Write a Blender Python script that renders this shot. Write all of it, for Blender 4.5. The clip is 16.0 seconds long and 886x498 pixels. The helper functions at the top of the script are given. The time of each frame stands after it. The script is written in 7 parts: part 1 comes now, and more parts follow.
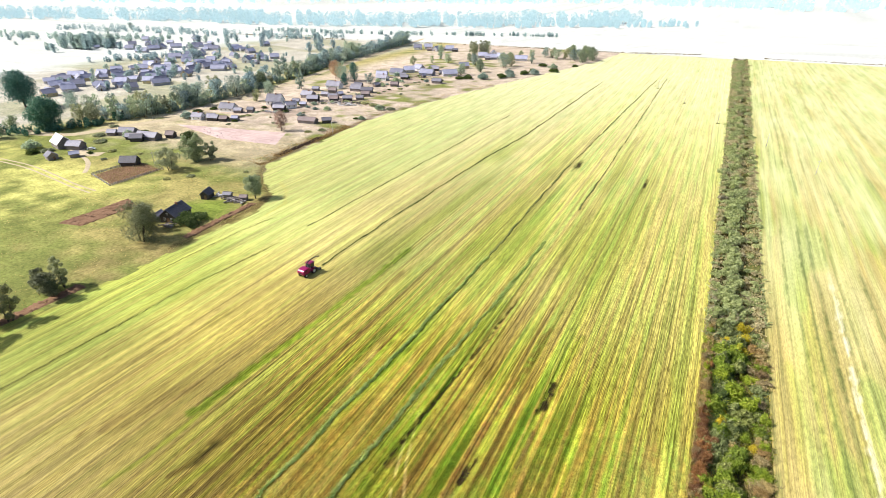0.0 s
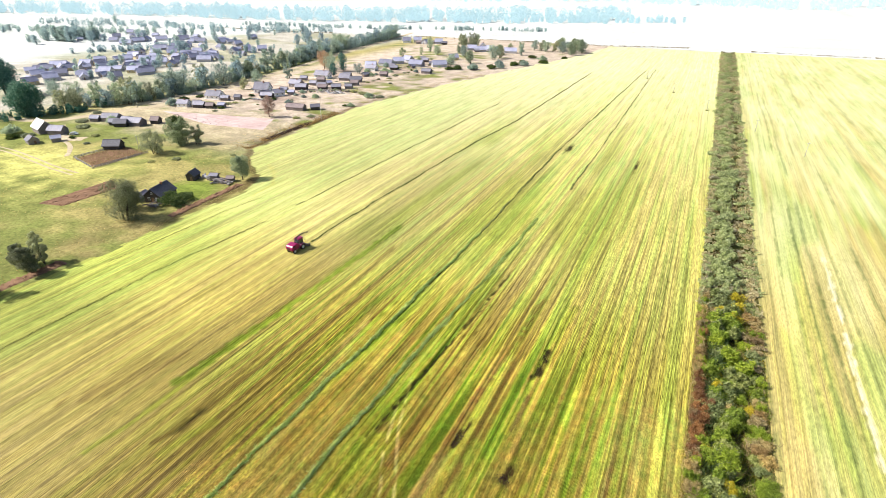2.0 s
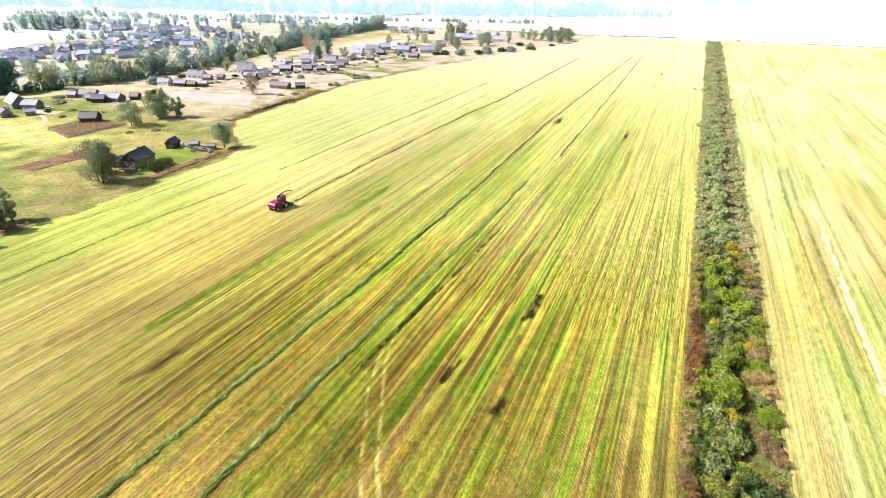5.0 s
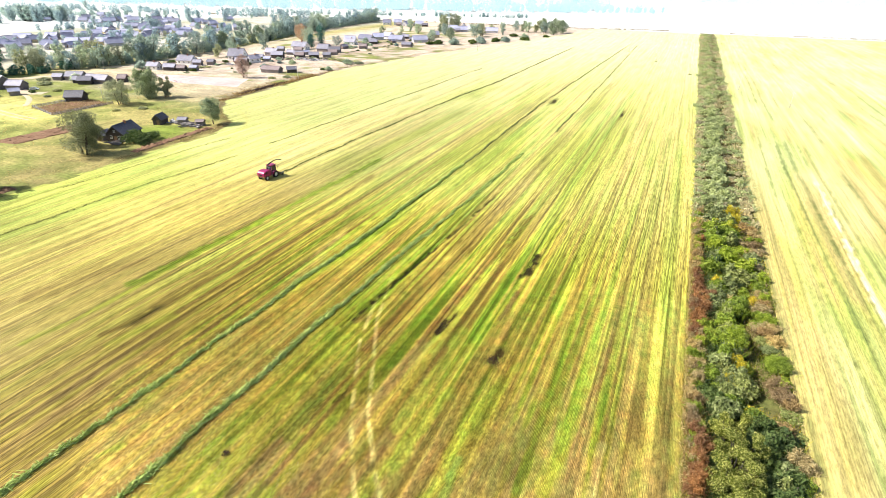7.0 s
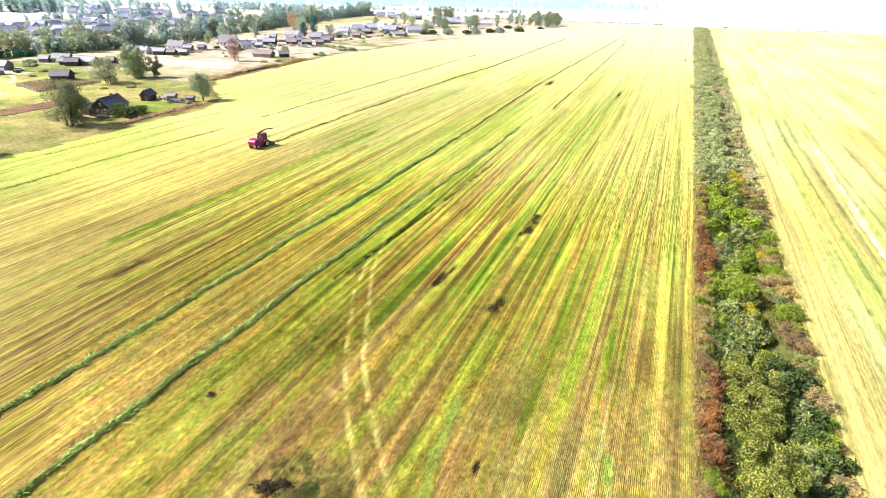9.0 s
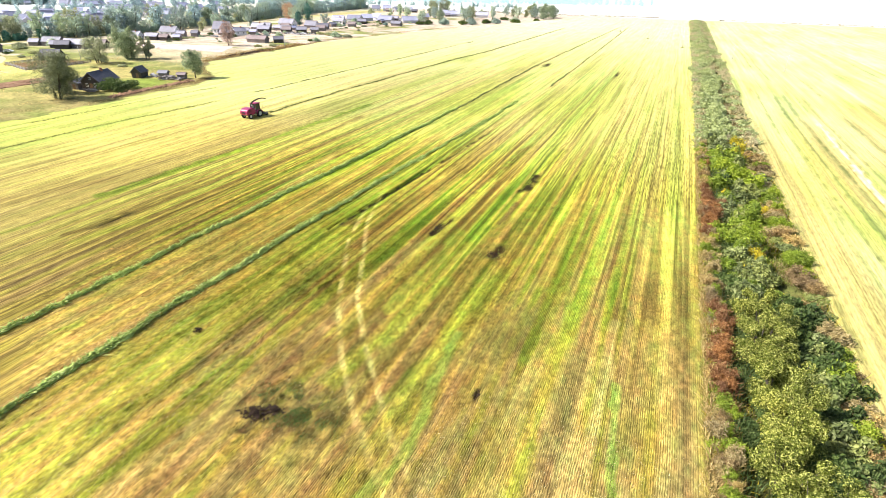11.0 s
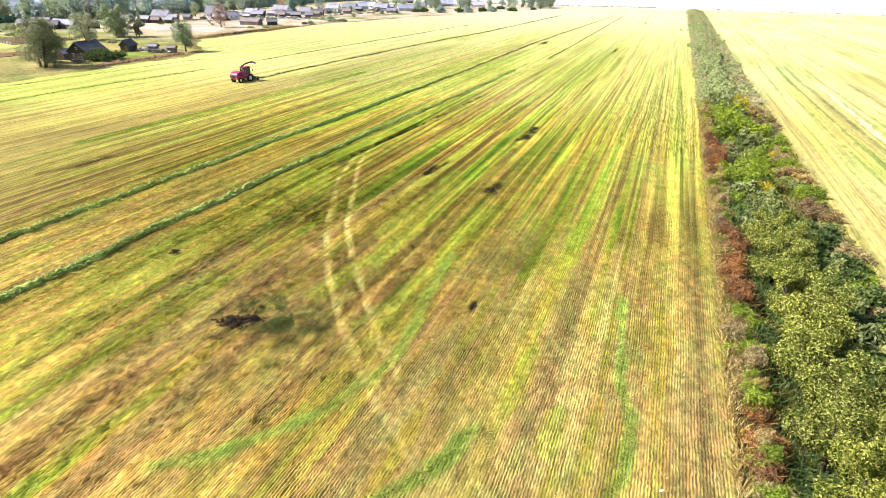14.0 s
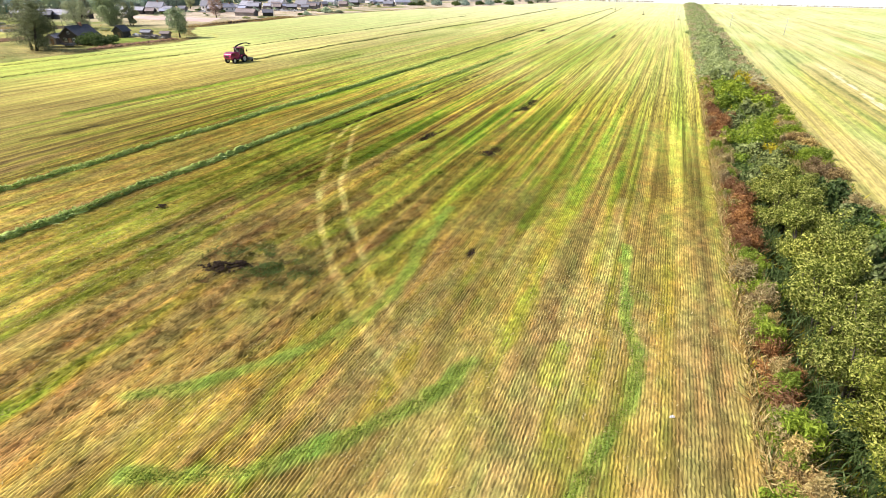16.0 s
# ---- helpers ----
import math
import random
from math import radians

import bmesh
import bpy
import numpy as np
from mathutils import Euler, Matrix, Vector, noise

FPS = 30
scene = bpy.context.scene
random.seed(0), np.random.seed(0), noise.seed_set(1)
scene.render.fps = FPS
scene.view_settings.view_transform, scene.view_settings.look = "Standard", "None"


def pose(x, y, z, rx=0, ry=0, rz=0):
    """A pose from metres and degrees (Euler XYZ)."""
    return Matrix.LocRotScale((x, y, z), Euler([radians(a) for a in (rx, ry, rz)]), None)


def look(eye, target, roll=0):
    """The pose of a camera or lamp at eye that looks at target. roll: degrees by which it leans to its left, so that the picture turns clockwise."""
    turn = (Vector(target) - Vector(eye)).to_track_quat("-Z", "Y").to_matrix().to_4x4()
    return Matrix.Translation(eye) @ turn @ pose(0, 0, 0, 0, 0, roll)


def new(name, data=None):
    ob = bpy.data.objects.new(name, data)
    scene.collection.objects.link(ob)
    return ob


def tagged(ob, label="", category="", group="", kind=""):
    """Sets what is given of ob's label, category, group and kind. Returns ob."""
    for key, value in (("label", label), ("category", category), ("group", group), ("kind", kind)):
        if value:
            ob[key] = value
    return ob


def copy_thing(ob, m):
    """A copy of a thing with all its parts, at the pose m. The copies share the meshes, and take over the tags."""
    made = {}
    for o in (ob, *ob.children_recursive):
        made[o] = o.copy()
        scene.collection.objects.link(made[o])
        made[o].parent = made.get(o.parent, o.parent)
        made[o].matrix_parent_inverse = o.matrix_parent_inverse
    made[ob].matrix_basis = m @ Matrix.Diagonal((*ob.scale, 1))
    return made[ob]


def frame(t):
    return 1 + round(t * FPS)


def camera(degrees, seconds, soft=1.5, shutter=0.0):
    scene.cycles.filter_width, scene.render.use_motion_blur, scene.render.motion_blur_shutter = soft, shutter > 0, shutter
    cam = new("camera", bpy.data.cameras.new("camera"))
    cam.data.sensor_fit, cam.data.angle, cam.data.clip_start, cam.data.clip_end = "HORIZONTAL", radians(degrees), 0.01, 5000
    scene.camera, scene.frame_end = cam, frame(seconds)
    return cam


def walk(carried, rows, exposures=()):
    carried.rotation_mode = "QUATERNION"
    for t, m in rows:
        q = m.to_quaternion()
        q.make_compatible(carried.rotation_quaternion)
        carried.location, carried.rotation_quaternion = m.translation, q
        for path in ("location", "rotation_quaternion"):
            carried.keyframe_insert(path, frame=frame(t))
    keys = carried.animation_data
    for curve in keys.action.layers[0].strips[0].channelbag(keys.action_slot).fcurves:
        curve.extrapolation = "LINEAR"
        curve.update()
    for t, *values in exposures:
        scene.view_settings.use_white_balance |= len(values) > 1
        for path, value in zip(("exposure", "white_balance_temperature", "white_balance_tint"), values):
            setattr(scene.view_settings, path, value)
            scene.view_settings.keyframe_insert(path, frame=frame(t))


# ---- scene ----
cam = camera(80.8, 16.0, soft=0.5)
PATH = [
    (0, (-1.728, 2.931, 62.244), (-2.533, 4.51, 61.318), -0.0),
    (0.5, (-1.5, 2.61, 60.989), (-2.296, 4.193, 60.062), 0.1),
    (1, (-1.267, 2.376, 59.489), (-2.056, 3.962, 58.562), 0.1),
    (1.5, (-1.383, 2.108, 57.931), (-2.162, 3.7, 57.004), 0.2),
    (2, (-1.548, 1.763, 56.268), (-2.318, 3.359, 55.342), 0.3),
    (2.5, (-1.303, 1.618, 54.618), (-2.067, 3.218, 53.694), 0.4),
    (3, (-1.139, 1.571, 52.849), (-1.896, 3.175, 51.924), 0.4),
    (3.5, (-1.094, 1.403, 51.106), (-1.845, 3.009, 50.181), 0.5),
    (4, (-0.96, 0.926, 49.596), (-1.704, 2.536, 48.671), 0.5),
    (6.5, (-0.517, 0.042, 40.512), (-1.233, 1.667, 39.593), 0.8),
    (7, (-0.473, -0.226, 38.818), (-1.184, 1.402, 37.899), 0.8),
    (7.5, (-0.544, -0.381, 36.998), (-1.25, 1.25, 36.081), 0.9),
    (8, (-0.629, -0.478, 35.201), (-1.331, 1.157, 34.287), 1.0),
    (8.5, (-0.697, -0.546, 33.5), (-1.392, 1.091, 32.585), 1.0),
    (9, (-0.664, -0.853, 31.946), (-1.353, 0.786, 31.031), 1.1),
    (11.5, (-0.189, -1.838, 24.384), (-0.863, -0.191, 23.471), 1.2),
    (12, (-0.06, -1.856, 23.115), (-0.732, -0.208, 22.203), 1.2),
    (12.5, (-0.032, -1.892, 21.936), (-0.7, -0.243, 21.022), 1.2),
    (13, (0.03, -1.919, 20.824), (-0.639, -0.272, 19.908), 1.1),
    (13.5, (0.128, -1.986, 19.786), (-0.538, -0.337, 18.87), 1.1),
    (14, (0.238, -2.126, 18.79), (-0.428, -0.478, 17.874), 1.1),
    (14.5, (0.366, -2.247, 17.854), (-0.298, -0.598, 16.937), 1.1),
    (15, (0.472, -2.302, 16.897), (-0.192, -0.654, 15.979), 1.0),
    (15.5, (0.546, -2.354, 15.971), (-0.116, -0.705, 15.054), 0.9),
    (16, (0.544, -2.423, 15.133), (-0.116, -0.773, 14.215), 0.9),
]
EXPO = [(0.0, 0.57), (4.0, 0.78), (7.0, 0.95), (9.0, 1.08), (11.5, 1.1), (13.0, 1.07), (14.5, 0.9), (16.0, 0.68)]
UNIT = 1.3  # metres to one unit of the plan in which path and places below are written
walk(cam, [(t, look(Vector(eye) * UNIT, Vector(target) * UNIT, roll)) for t, eye, target, roll in PATH], EXPO)

# ---------------------------------------------------------------- light
SUN_DIR = Vector((-0.91, -0.41, 0.0)).normalized()
SUN_ELEV = radians(42)
world = bpy.data.worlds.new("world")
scene.world = world
world.use_nodes = True
wn = world.node_tree.nodes
sky = wn.new("ShaderNodeTexSky")
sky.sky_type = "NISHITA"
sky.sun_disc = False
sky.sun_elevation = SUN_ELEV
sky.sun_rotation = math.atan2(SUN_DIR.x, SUN_DIR.y)
sky.dust_density = 3.0
sky.air_density = 1.0
wn["Background"].inputs["Strength"].default_value = 0.095
world.node_tree.links.new(sky.outputs[0], wn["Background"].inputs["Color"])
sun_data = bpy.data.lights.new("sun", "SUN")
sun_data.energy, sun_data.angle, sun_data.color = 4.9, radians(0.8), (1.0, 0.95, 0.86)
sun = new("sun", sun_data)
sun_vec = Vector((SUN_DIR.x * math.cos(SUN_ELEV), SUN_DIR.y * math.cos(SUN_ELEV), math.sin(SUN_ELEV)))
sun.matrix_world = look(sun_vec * 400, (0, 0, 0))


# ---------------------------------------------------------------- materials
def nodes_of(name):
    m = bpy.data.materials.new(name)
    m.use_nodes = True
    nt = m.node_tree
    return m, nt.nodes, nt.links, nt.nodes["Principled BSDF"]


def noise_tex(N, L, vec, scale, detail=4.0, rough=0.55):
    n = N.new("ShaderNodeTexNoise")
    n.inputs["Scale"].default_value = scale
    n.inputs["Detail"].default_value = detail
    n.inputs["Roughness"].default_value = rough
    L.new(vec, n.inputs["Vector"])
    return n.outputs["Fac"]


def mapped(N, L, vec, sx, sy, sz):
    mp = N.new("ShaderNodeMapping")
    mp.inputs["Scale"].default_value = (sx, sy, sz)
    L.new(vec, mp.inputs["Vector"])
    return mp.outputs[0]


def ramp(N, L, fac, stops):
    r = N.new("ShaderNodeValToRGB")
    e = r.color_ramp.elements
    while len(e) < len(stops):
        e.new(0.5)
    for el, (p, c) in zip(e, stops):
        el.position = p
        el.color = (*c, 1.0)
    L.new(fac, r.inputs[0])
    return r.outputs[0]


def mix(N, L, kind, fac, a, b):
    m = N.new("ShaderNodeMix")
    m.data_type, m.blend_type = "RGBA", kind
    for sock, v in ((m.inputs[0], fac), (m.inputs[6], a), (m.inputs[7], b)):
        if isinstance(v, (int, float)):
            sock.default_value = v
        elif isinstance(v, tuple):
            sock.default_value = (*v, 1.0)
        else:
            L.new(v, sock)
    return m.outputs[2]


def bump(N, L, height, strength, dist, normal_in):
    b = N.new("ShaderNodeBump")
    b.inputs["Strength"].default_value = strength
    b.inputs["Distance"].default_value = dist
    L.new(height, b.inputs["Height"])
    L.new(b.outputs[0], normal_in)


def soil_cover(name, rows, fine=3.0, relief=0.12, wave=0.62, streak=1.0, drawn=0.2, grain=1.0):
    """Ground whose broad colours come from its Col layer, with fine straw or grass grain over it; rows: whether it was drilled in rows."""
    m, N, L, P = nodes_of(name)
    at = N.new("ShaderNodeAttribute")
    at.attribute_name = "Col"
    geo = N.new("ShaderNodeNewGeometry")
    pos = geo.outputs["Position"]
    a = noise_tex(N, L, mapped(N, L, pos, 1.0, drawn if rows else 1.0, 1.0), fine, 6.0, 0.74)
    b = noise_tex(N, L, mapped(N, L, pos, 1.0, 0.12, 1.0) if rows else pos, 0.35, 5.0, 0.6)
    c1 = ramp(N, L, a, [(0.40, (0.30, 0.25, 0.17)), (0.5, (0.97, 0.96, 0.92)), (0.60, (1.5, 1.46, 1.28))] if rows else [(0.30, (0.50, 0.50, 0.42)), (0.5, (1.0, 1.0, 1.0)), (0.70, (1.4, 1.38, 1.3))])
    c2 = ramp(N, L, b, [(0.28, (0.75, 0.80, 0.7)), (0.55, (1.0, 1.0, 1.0)), (0.75, (1.2, 1.16, 1.1))])
    if rows:
        keen = N.new("ShaderNodeMath")
        keen.operation = "MULTIPLY_ADD"
        L.new(at.outputs["Alpha"], keen.inputs[0])
        keen.inputs[1].default_value, keen.inputs[2].default_value = 0.85 * grain, 0.15 * grain
        keen.use_clamp = True
        col = mix(N, L, "MULTIPLY", keen.outputs[0], at.outputs["Color"], c1)
    else:
        col = mix(N, L, "MULTIPLY", 1.0, at.outputs["Color"], c1)
    col = mix(N, L, "MULTIPLY", 1.0, col, c2)
    height = a
    if rows:
        # long streaks left by mowing, at two widths
        def vary(k):
            f = N.new("ShaderNodeMath")
            f.operation = "MULTIPLY"
            L.new(at.outputs["Alpha"], f.inputs[0])
            f.inputs[1].default_value = k
            return f.outputs[0]

        drift = N.new("ShaderNodeVectorMath")
        drift.operation = "MULTIPLY_ADD"
        wn_ = N.new("ShaderNodeTexNoise")
        wn_.inputs["Scale"].default_value = 0.018
        L.new(pos, wn_.inputs["Vector"])
        L.new(wn_.outputs["Color"], drift.inputs[0])
        drift.inputs[1].default_value = (1.3, 0.0, 0.0)
        L.new(pos, drift.inputs[2])
        bent = drift.outputs[0]
        s1 = noise_tex(N, L, mapped(N, L, bent, 1.5, 0.009, 0.0), 1.0, 3.0, 0.6)
        s2 = noise_tex(N, L, mapped(N, L, bent, 3.4, 0.011, 0.0), 1.0, 3.0, 0.6)
        # dung-dark and damp patches
        pch = noise_tex(N, L, mapped(N, L, bent, 0.8, 0.016, 0.0), 1.0, 5.0, 0.65)
        col = mix(N, L, "MULTIPLY", vary(streak), col, ramp(N, L, pch, [(0.30, (0.66, 0.64, 0.55)), (0.42, (1, 1, 1)), (0.72, (1.08, 1.06, 1.02))]))
        col = mix(N, L, "MULTIPLY", vary(streak), col, ramp(N, L, s1, [(0.38, (0.42, 0.38, 0.27)), (0.47, (1, 1, 1)), (0.58, (1.38, 1.35, 1.14))]))
        col = mix(N, L, "MULTIPLY", vary(streak * 0.7), col, ramp(N, L, s2, [(0.40, (0.30, 0.27, 0.18)), (0.47, (1, 1, 1)), (0.57, (1.45, 1.42, 1.2))]))
        # stubble rows, broken up into tufts; the bands paint soil colour and row shading
        wv = N.new("ShaderNodeTexWave")
        wv.wave_type, wv.bands_direction, wv.wave_profile = "BANDS", "X", "SIN"
        wv.inputs["Scale"].default_value = 1.12
        wv.inputs["Distortion"].default_value = 1.3
        wv.inputs["Detail"].default_value = 3.0
        wv.inputs["Detail Scale"].default_value = 2.3
        wv.inputs["Detail Roughness"].default_value = 0.75
        L.new(mapped(N, L, pos, 1.0, 0.07, 1.0), wv.inputs["Vector"])
        # here the rows stand clear, there the straw lies in tangled tufts
        patchy = noise_tex(N, L, mapped(N, L, pos, 0.16, 0.04, 0.0), 1.0, 4.0, 0.6)
        clear = N.new("ShaderNodeMapRange")
        L.new(patchy, clear.inputs["Value"])
        clear.inputs["From Min"].default_value, clear.inputs["From Max"].default_value = 0.36, 0.56
        clear.inputs["To Min"].default_value, clear.inputs["To Max"].default_value = wave * 0.6, wave
        tuft = noise_tex(N, L, mapped(N, L, pos, 1.0, 0.06, 1.0), 2.1, 3.0, 0.7)
        # towards the ditch the straw was driven over and lies flat
        sep = N.new("ShaderNodeSeparateXYZ")
        L.new(pos, sep.inputs[0])
        flat = N.new("ShaderNodeMapRange")
        L.new(sep.outputs["X"], flat.inputs["Value"])
        flat.inputs["From Min"].default_value, flat.inputs["From Max"].default_value = -15.0, -4.0
        flat.inputs["To Min"].default_value, flat.inputs["To Max"].default_value = 1.0, 0.5
        both = N.new("ShaderNodeMath")
        both.operation = "MULTIPLY"
        L.new(clear.outputs["Result"], both.inputs[0])
        L.new(flat.outputs["Result"], both.inputs[1])
        kept = N.new("ShaderNodeMath")
        kept.operation = "MULTIPLY"
        L.new(both.outputs[0], kept.inputs[0])
        L.new(at.outputs["Alpha"], kept.inputs[1])
        col = mix(N, L, "MULTIPLY", kept.outputs[0], col, ramp(N, L, wv.outputs["Fac"], [(0.10, (0.36, 0.29, 0.22)), (0.5, (1, 1, 1)), (0.9, (1.28, 1.25, 1.16))]))
        col = mix(N, L, "MULTIPLY", vary(wave * 0.7), col, ramp(N, L, tuft, [(0.34, (0.56, 0.48, 0.38)), (0.48, (1, 1, 1)), (0.66, (1.3, 1.27, 1.15))]))
        clump = noise_tex(N, L, mapped(N, L, bent, 1.3, 0.012, 0.0), 1.0, 4.0, 0.65)
        lumps = ramp(N, L, clump, [(0.39, (0.34, 0.28, 0.19)), (0.48, (1, 1, 1)), (0.62, (1.45, 1.4, 1.24))])
        part_fac = N.new("ShaderNodeMath")
        part_fac.operation = "MULTIPLY_ADD"
        L.new(at.outputs["Alpha"], part_fac.inputs[0])
        part_fac.inputs[1].default_value, part_fac.inputs[2].default_value = 0.6 * grain, 0.12 * grain
        col = mix(N, L, "MULTIPLY", part_fac.outputs[0], col, lumps)
        mh = N.new("ShaderNodeMath")
        mh.operation = "MULTIPLY_ADD"
        L.new(wv.outputs["Fac"], mh.inputs[0])
        mh.inputs[1].default_value = 0.25
        L.new(a, mh.inputs[2])
        height = mh.outputs[0]
    L.new(col, P.inputs["Base Color"])
    P.inputs["Roughness"].default_value = 0.85
    P.inputs["Specular IOR Level"].default_value = 0.06
    bump(N, L, height, 0.9, relief, P.inputs["Normal"])
    return m


def simple(name, c_dark, c_light, scale=6.0, rough=0.8, spec=0.3, metal=0.0, relief=0.0, stretch=(1, 1, 1), per_object=0.0, coat=0.0):
    m, N, L, P = nodes_of(name)
    tc = N.new("ShaderNodeTexCoord")
    v = mapped(N, L, tc.outputs["Object"], *stretch)
    a = noise_tex(N, L, v, scale, 6.0, 0.65)
    b = noise_tex(N, L, tc.outputs["Object"], scale * 0.13, 3.0, 0.5)
    f = N.new("ShaderNodeMath")
    f.operation = "MULTIPLY_ADD"
    L.new(a, f.inputs[0])
    f.inputs[1].default_value = 0.6
    g = N.new("ShaderNodeMath")
    g.operation = "MULTIPLY"
    L.new(b, g.inputs[0])
    g.inputs[1].default_value = 0.4
    L.new(g.outputs[0], f.inputs[2])
    col = ramp(N, L, f.outputs[0], [(0.33, c_dark), (0.66, c_light)])
    if per_object:
        oi = N.new("ShaderNodeObjectInfo")
        k = 1.0 - per_object
        tint = ramp(N, L, oi.outputs["Random"], [(0.0, (k, k, k)), (1.0, (1 + per_object, 1 + per_object, 1 + per_object * 0.9))])
        col = mix(N, L, "MULTIPLY", 1.0, col, tint)
    L.new(col, P.inputs["Base Color"])
    P.inputs["Roughness"].default_value = rough
    P.inputs["Specular IOR Level"].default_value = spec
    P.inputs["Metallic"].default_value = metal
    P.inputs["Coat Weight"].default_value = coat
    if relief:
        bump(N, L, a, 0.8, relief, P.inputs["Normal"])
    return m


def foliage(name, dark, mid, light, trans=0.35, rough=0.55, per_object=0.25):
    """Leaves that differ one by one and plant by plant, and let some light through."""
    m, N, L, P = nodes_of(name)
    geo = N.new("ShaderNodeNewGeometry")
    oi = N.new("ShaderNodeObjectInfo")
    big = noise_tex(N, L, geo.outputs["Position"], 0.6, 3.0, 0.6)
    add = N.new("ShaderNodeMath")
    add.operation = "MULTIPLY_ADD"
    L.new(geo.outputs["Random Per Island"], add.inputs[0])
    add.inputs[1].default_value = 0.55
    sc = N.new("ShaderNodeMath")
    sc.operation = "MULTIPLY"
    L.new(big, sc.inputs[0])
    sc.inputs[1].default_value = 0.5
    L.new(sc.outputs[0], add.inputs[2])
    col = ramp(N, L, add.outputs[0], [(0.15, dark), (0.5, mid), (0.85, light)])
    k = per_object
    tint = ramp(N, L, oi.outputs["Random"], [(0.0, (1 - k, 1 - k, 1 - k * 0.5)), (0.5, (1, 1, 1)), (1.0, (1 + k, 1 + k * 0.6, 1 - k * 0.4))])
    col = mix(N, L, "MULTIPLY", 1.0, col, tint)
    L.new(col, P.inputs["Base Color"])
    P.inputs["Roughness"].default_value = rough
    P.inputs["Specular IOR Level"].default_value = 0.15
    tr = N.new("ShaderNodeBsdfTranslucent")
    L.new(col, tr.inputs[0])
    mx = N.new("ShaderNodeMixShader")
    mx.inputs[0].default_value = trans
    L.new(P.outputs[0], mx.inputs[1])
    L.new(tr.outputs[0], mx.inputs[2])
    L.new(mx.outputs[0], N["Material Output"].inputs[0])
    return m


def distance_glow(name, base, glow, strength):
    """Far woodland seen through a kilometre of bright air: a plain backdrop, its haze painted as glow."""
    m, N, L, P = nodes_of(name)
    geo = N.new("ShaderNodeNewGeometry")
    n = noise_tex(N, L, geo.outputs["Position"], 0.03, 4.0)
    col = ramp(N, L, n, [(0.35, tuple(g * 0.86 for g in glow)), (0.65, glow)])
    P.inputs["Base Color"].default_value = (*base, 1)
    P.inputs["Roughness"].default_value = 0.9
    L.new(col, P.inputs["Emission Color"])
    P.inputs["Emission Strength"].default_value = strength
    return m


M_FIELD = soil_cover("stubble_field", True, fine=4.2, relief=0.08, wave=0.85, drawn=0.08)
M_FIELD2 = soil_cover("mown_hayfield", True, fine=3.0, relief=0.05, wave=0.15, streak=0.36, grain=0.4)
M_ROWS = soil_cover("stubble_rows", True, fine=5.5, relief=0.04, wave=0.0, streak=0.32, drawn=0.4, grain=0.75)
M_MEADOW = soil_cover("meadow", False, fine=0.9, relief=0.10)
M_SOIL = simple("dark_soil", (0.014, 0.009, 0.007), (0.05, 0.033, 0.024), 5, 0.95, 0.1, relief=0.08)
M_SOIL_RED = simple("tilled_soil", (0.13, 0.075, 0.045), (0.26, 0.155, 0.10), 1.6, 0.95, 0.1, relief=0.1)
M_SOIL_PINK = simple("dry_tilled_soil", (0.34, 0.24, 0.23), (0.60, 0.47, 0.45), 0.7, 0.9, 0.2, relief=0.1, stretch=(0.15, 1, 1))
M_SAND = simple("sandy_track", (0.34, 0.28, 0.18), (0.50, 0.42, 0.30), 1.2, 0.9, 0.2, relief=0.03)
M_STRAW = foliage("straw", (0.26, 0.19, 0.075), (0.42, 0.335, 0.14), (0.60, 0.51, 0.26), 0.25, 0.5, 0.1)
M_CUT = foliage("cut_grass", (0.06, 0.11, 0.017), (0.29, 0.40, 0.085), (0.58, 0.66, 0.26), 0.3, 0.55, 0.12)
M_HAY = simple("cut_grass_ridge", (0.09, 0.16, 0.025), (0.56, 0.65, 0.19), 4.5, 0.85, 0.1, relief=0.08)
M_HAYDRY = simple("wilted_grass_ridge", (0.05, 0.06, 0.016), (0.20, 0.22, 0.07), 3.2, 0.9, 0.1, relief=0.06)
M_CUTDRY = foliage("wilted_cut_grass", (0.04, 0.05, 0.012), (0.11, 0.125, 0.03), (0.24, 0.25, 0.08), 0.2, 0.6, 0.1)
M_GRASS = foliage("fresh_grass", (0.09, 0.14, 0.015), (0.24, 0.33, 0.035), (0.43, 0.52, 0.09), 0.4)
M_WILLOW = foliage("willow_leaves", (0.012, 0.024, 0.004), (0.135, 0.165, 0.02), (0.58, 0.59, 0.17), 0.2, 0.7, 0.12)
M_SALLOW = foliage("grey_sallow_leaves", (0.06, 0.08, 0.025), (0.20, 0.245, 0.08), (0.40, 0.44, 0.19), 0.3, 0.5, 0.2)
M_BRIGHT = foliage("bright_green_leaves", (0.06, 0.11, 0.015), (0.22, 0.31, 0.04), (0.42, 0.50, 0.09), 0.4, 0.5, 0.2)
M_DARKLEAF = foliage("dark_green_leaves", (0.03, 0.055, 0.015), (0.08, 0.125, 0.035), (0.17, 0.22, 0.07), 0.3, 0.55, 0.2)
M_RUST = foliage("rust_dry_weeds", (0.11, 0.05, 0.022), (0.26, 0.128, 0.055), (0.42, 0.245, 0.12), 0.3, 0.7, 0.25)
M_BEIGE = foliage("bleached_weeds", (0.18, 0.14, 0.06), (0.38, 0.30, 0.13), (0.60, 0.50, 0.27), 0.3, 0.7, 0.25)
# far ditch plants as paler copies, haze mixed into their colour
M_FARSCRUB = foliage("hazed_green_scrub", (0.20, 0.245, 0.10), (0.41, 0.47, 0.21), (0.58, 0.62, 0.34), 0.5, 0.7, 0.15)
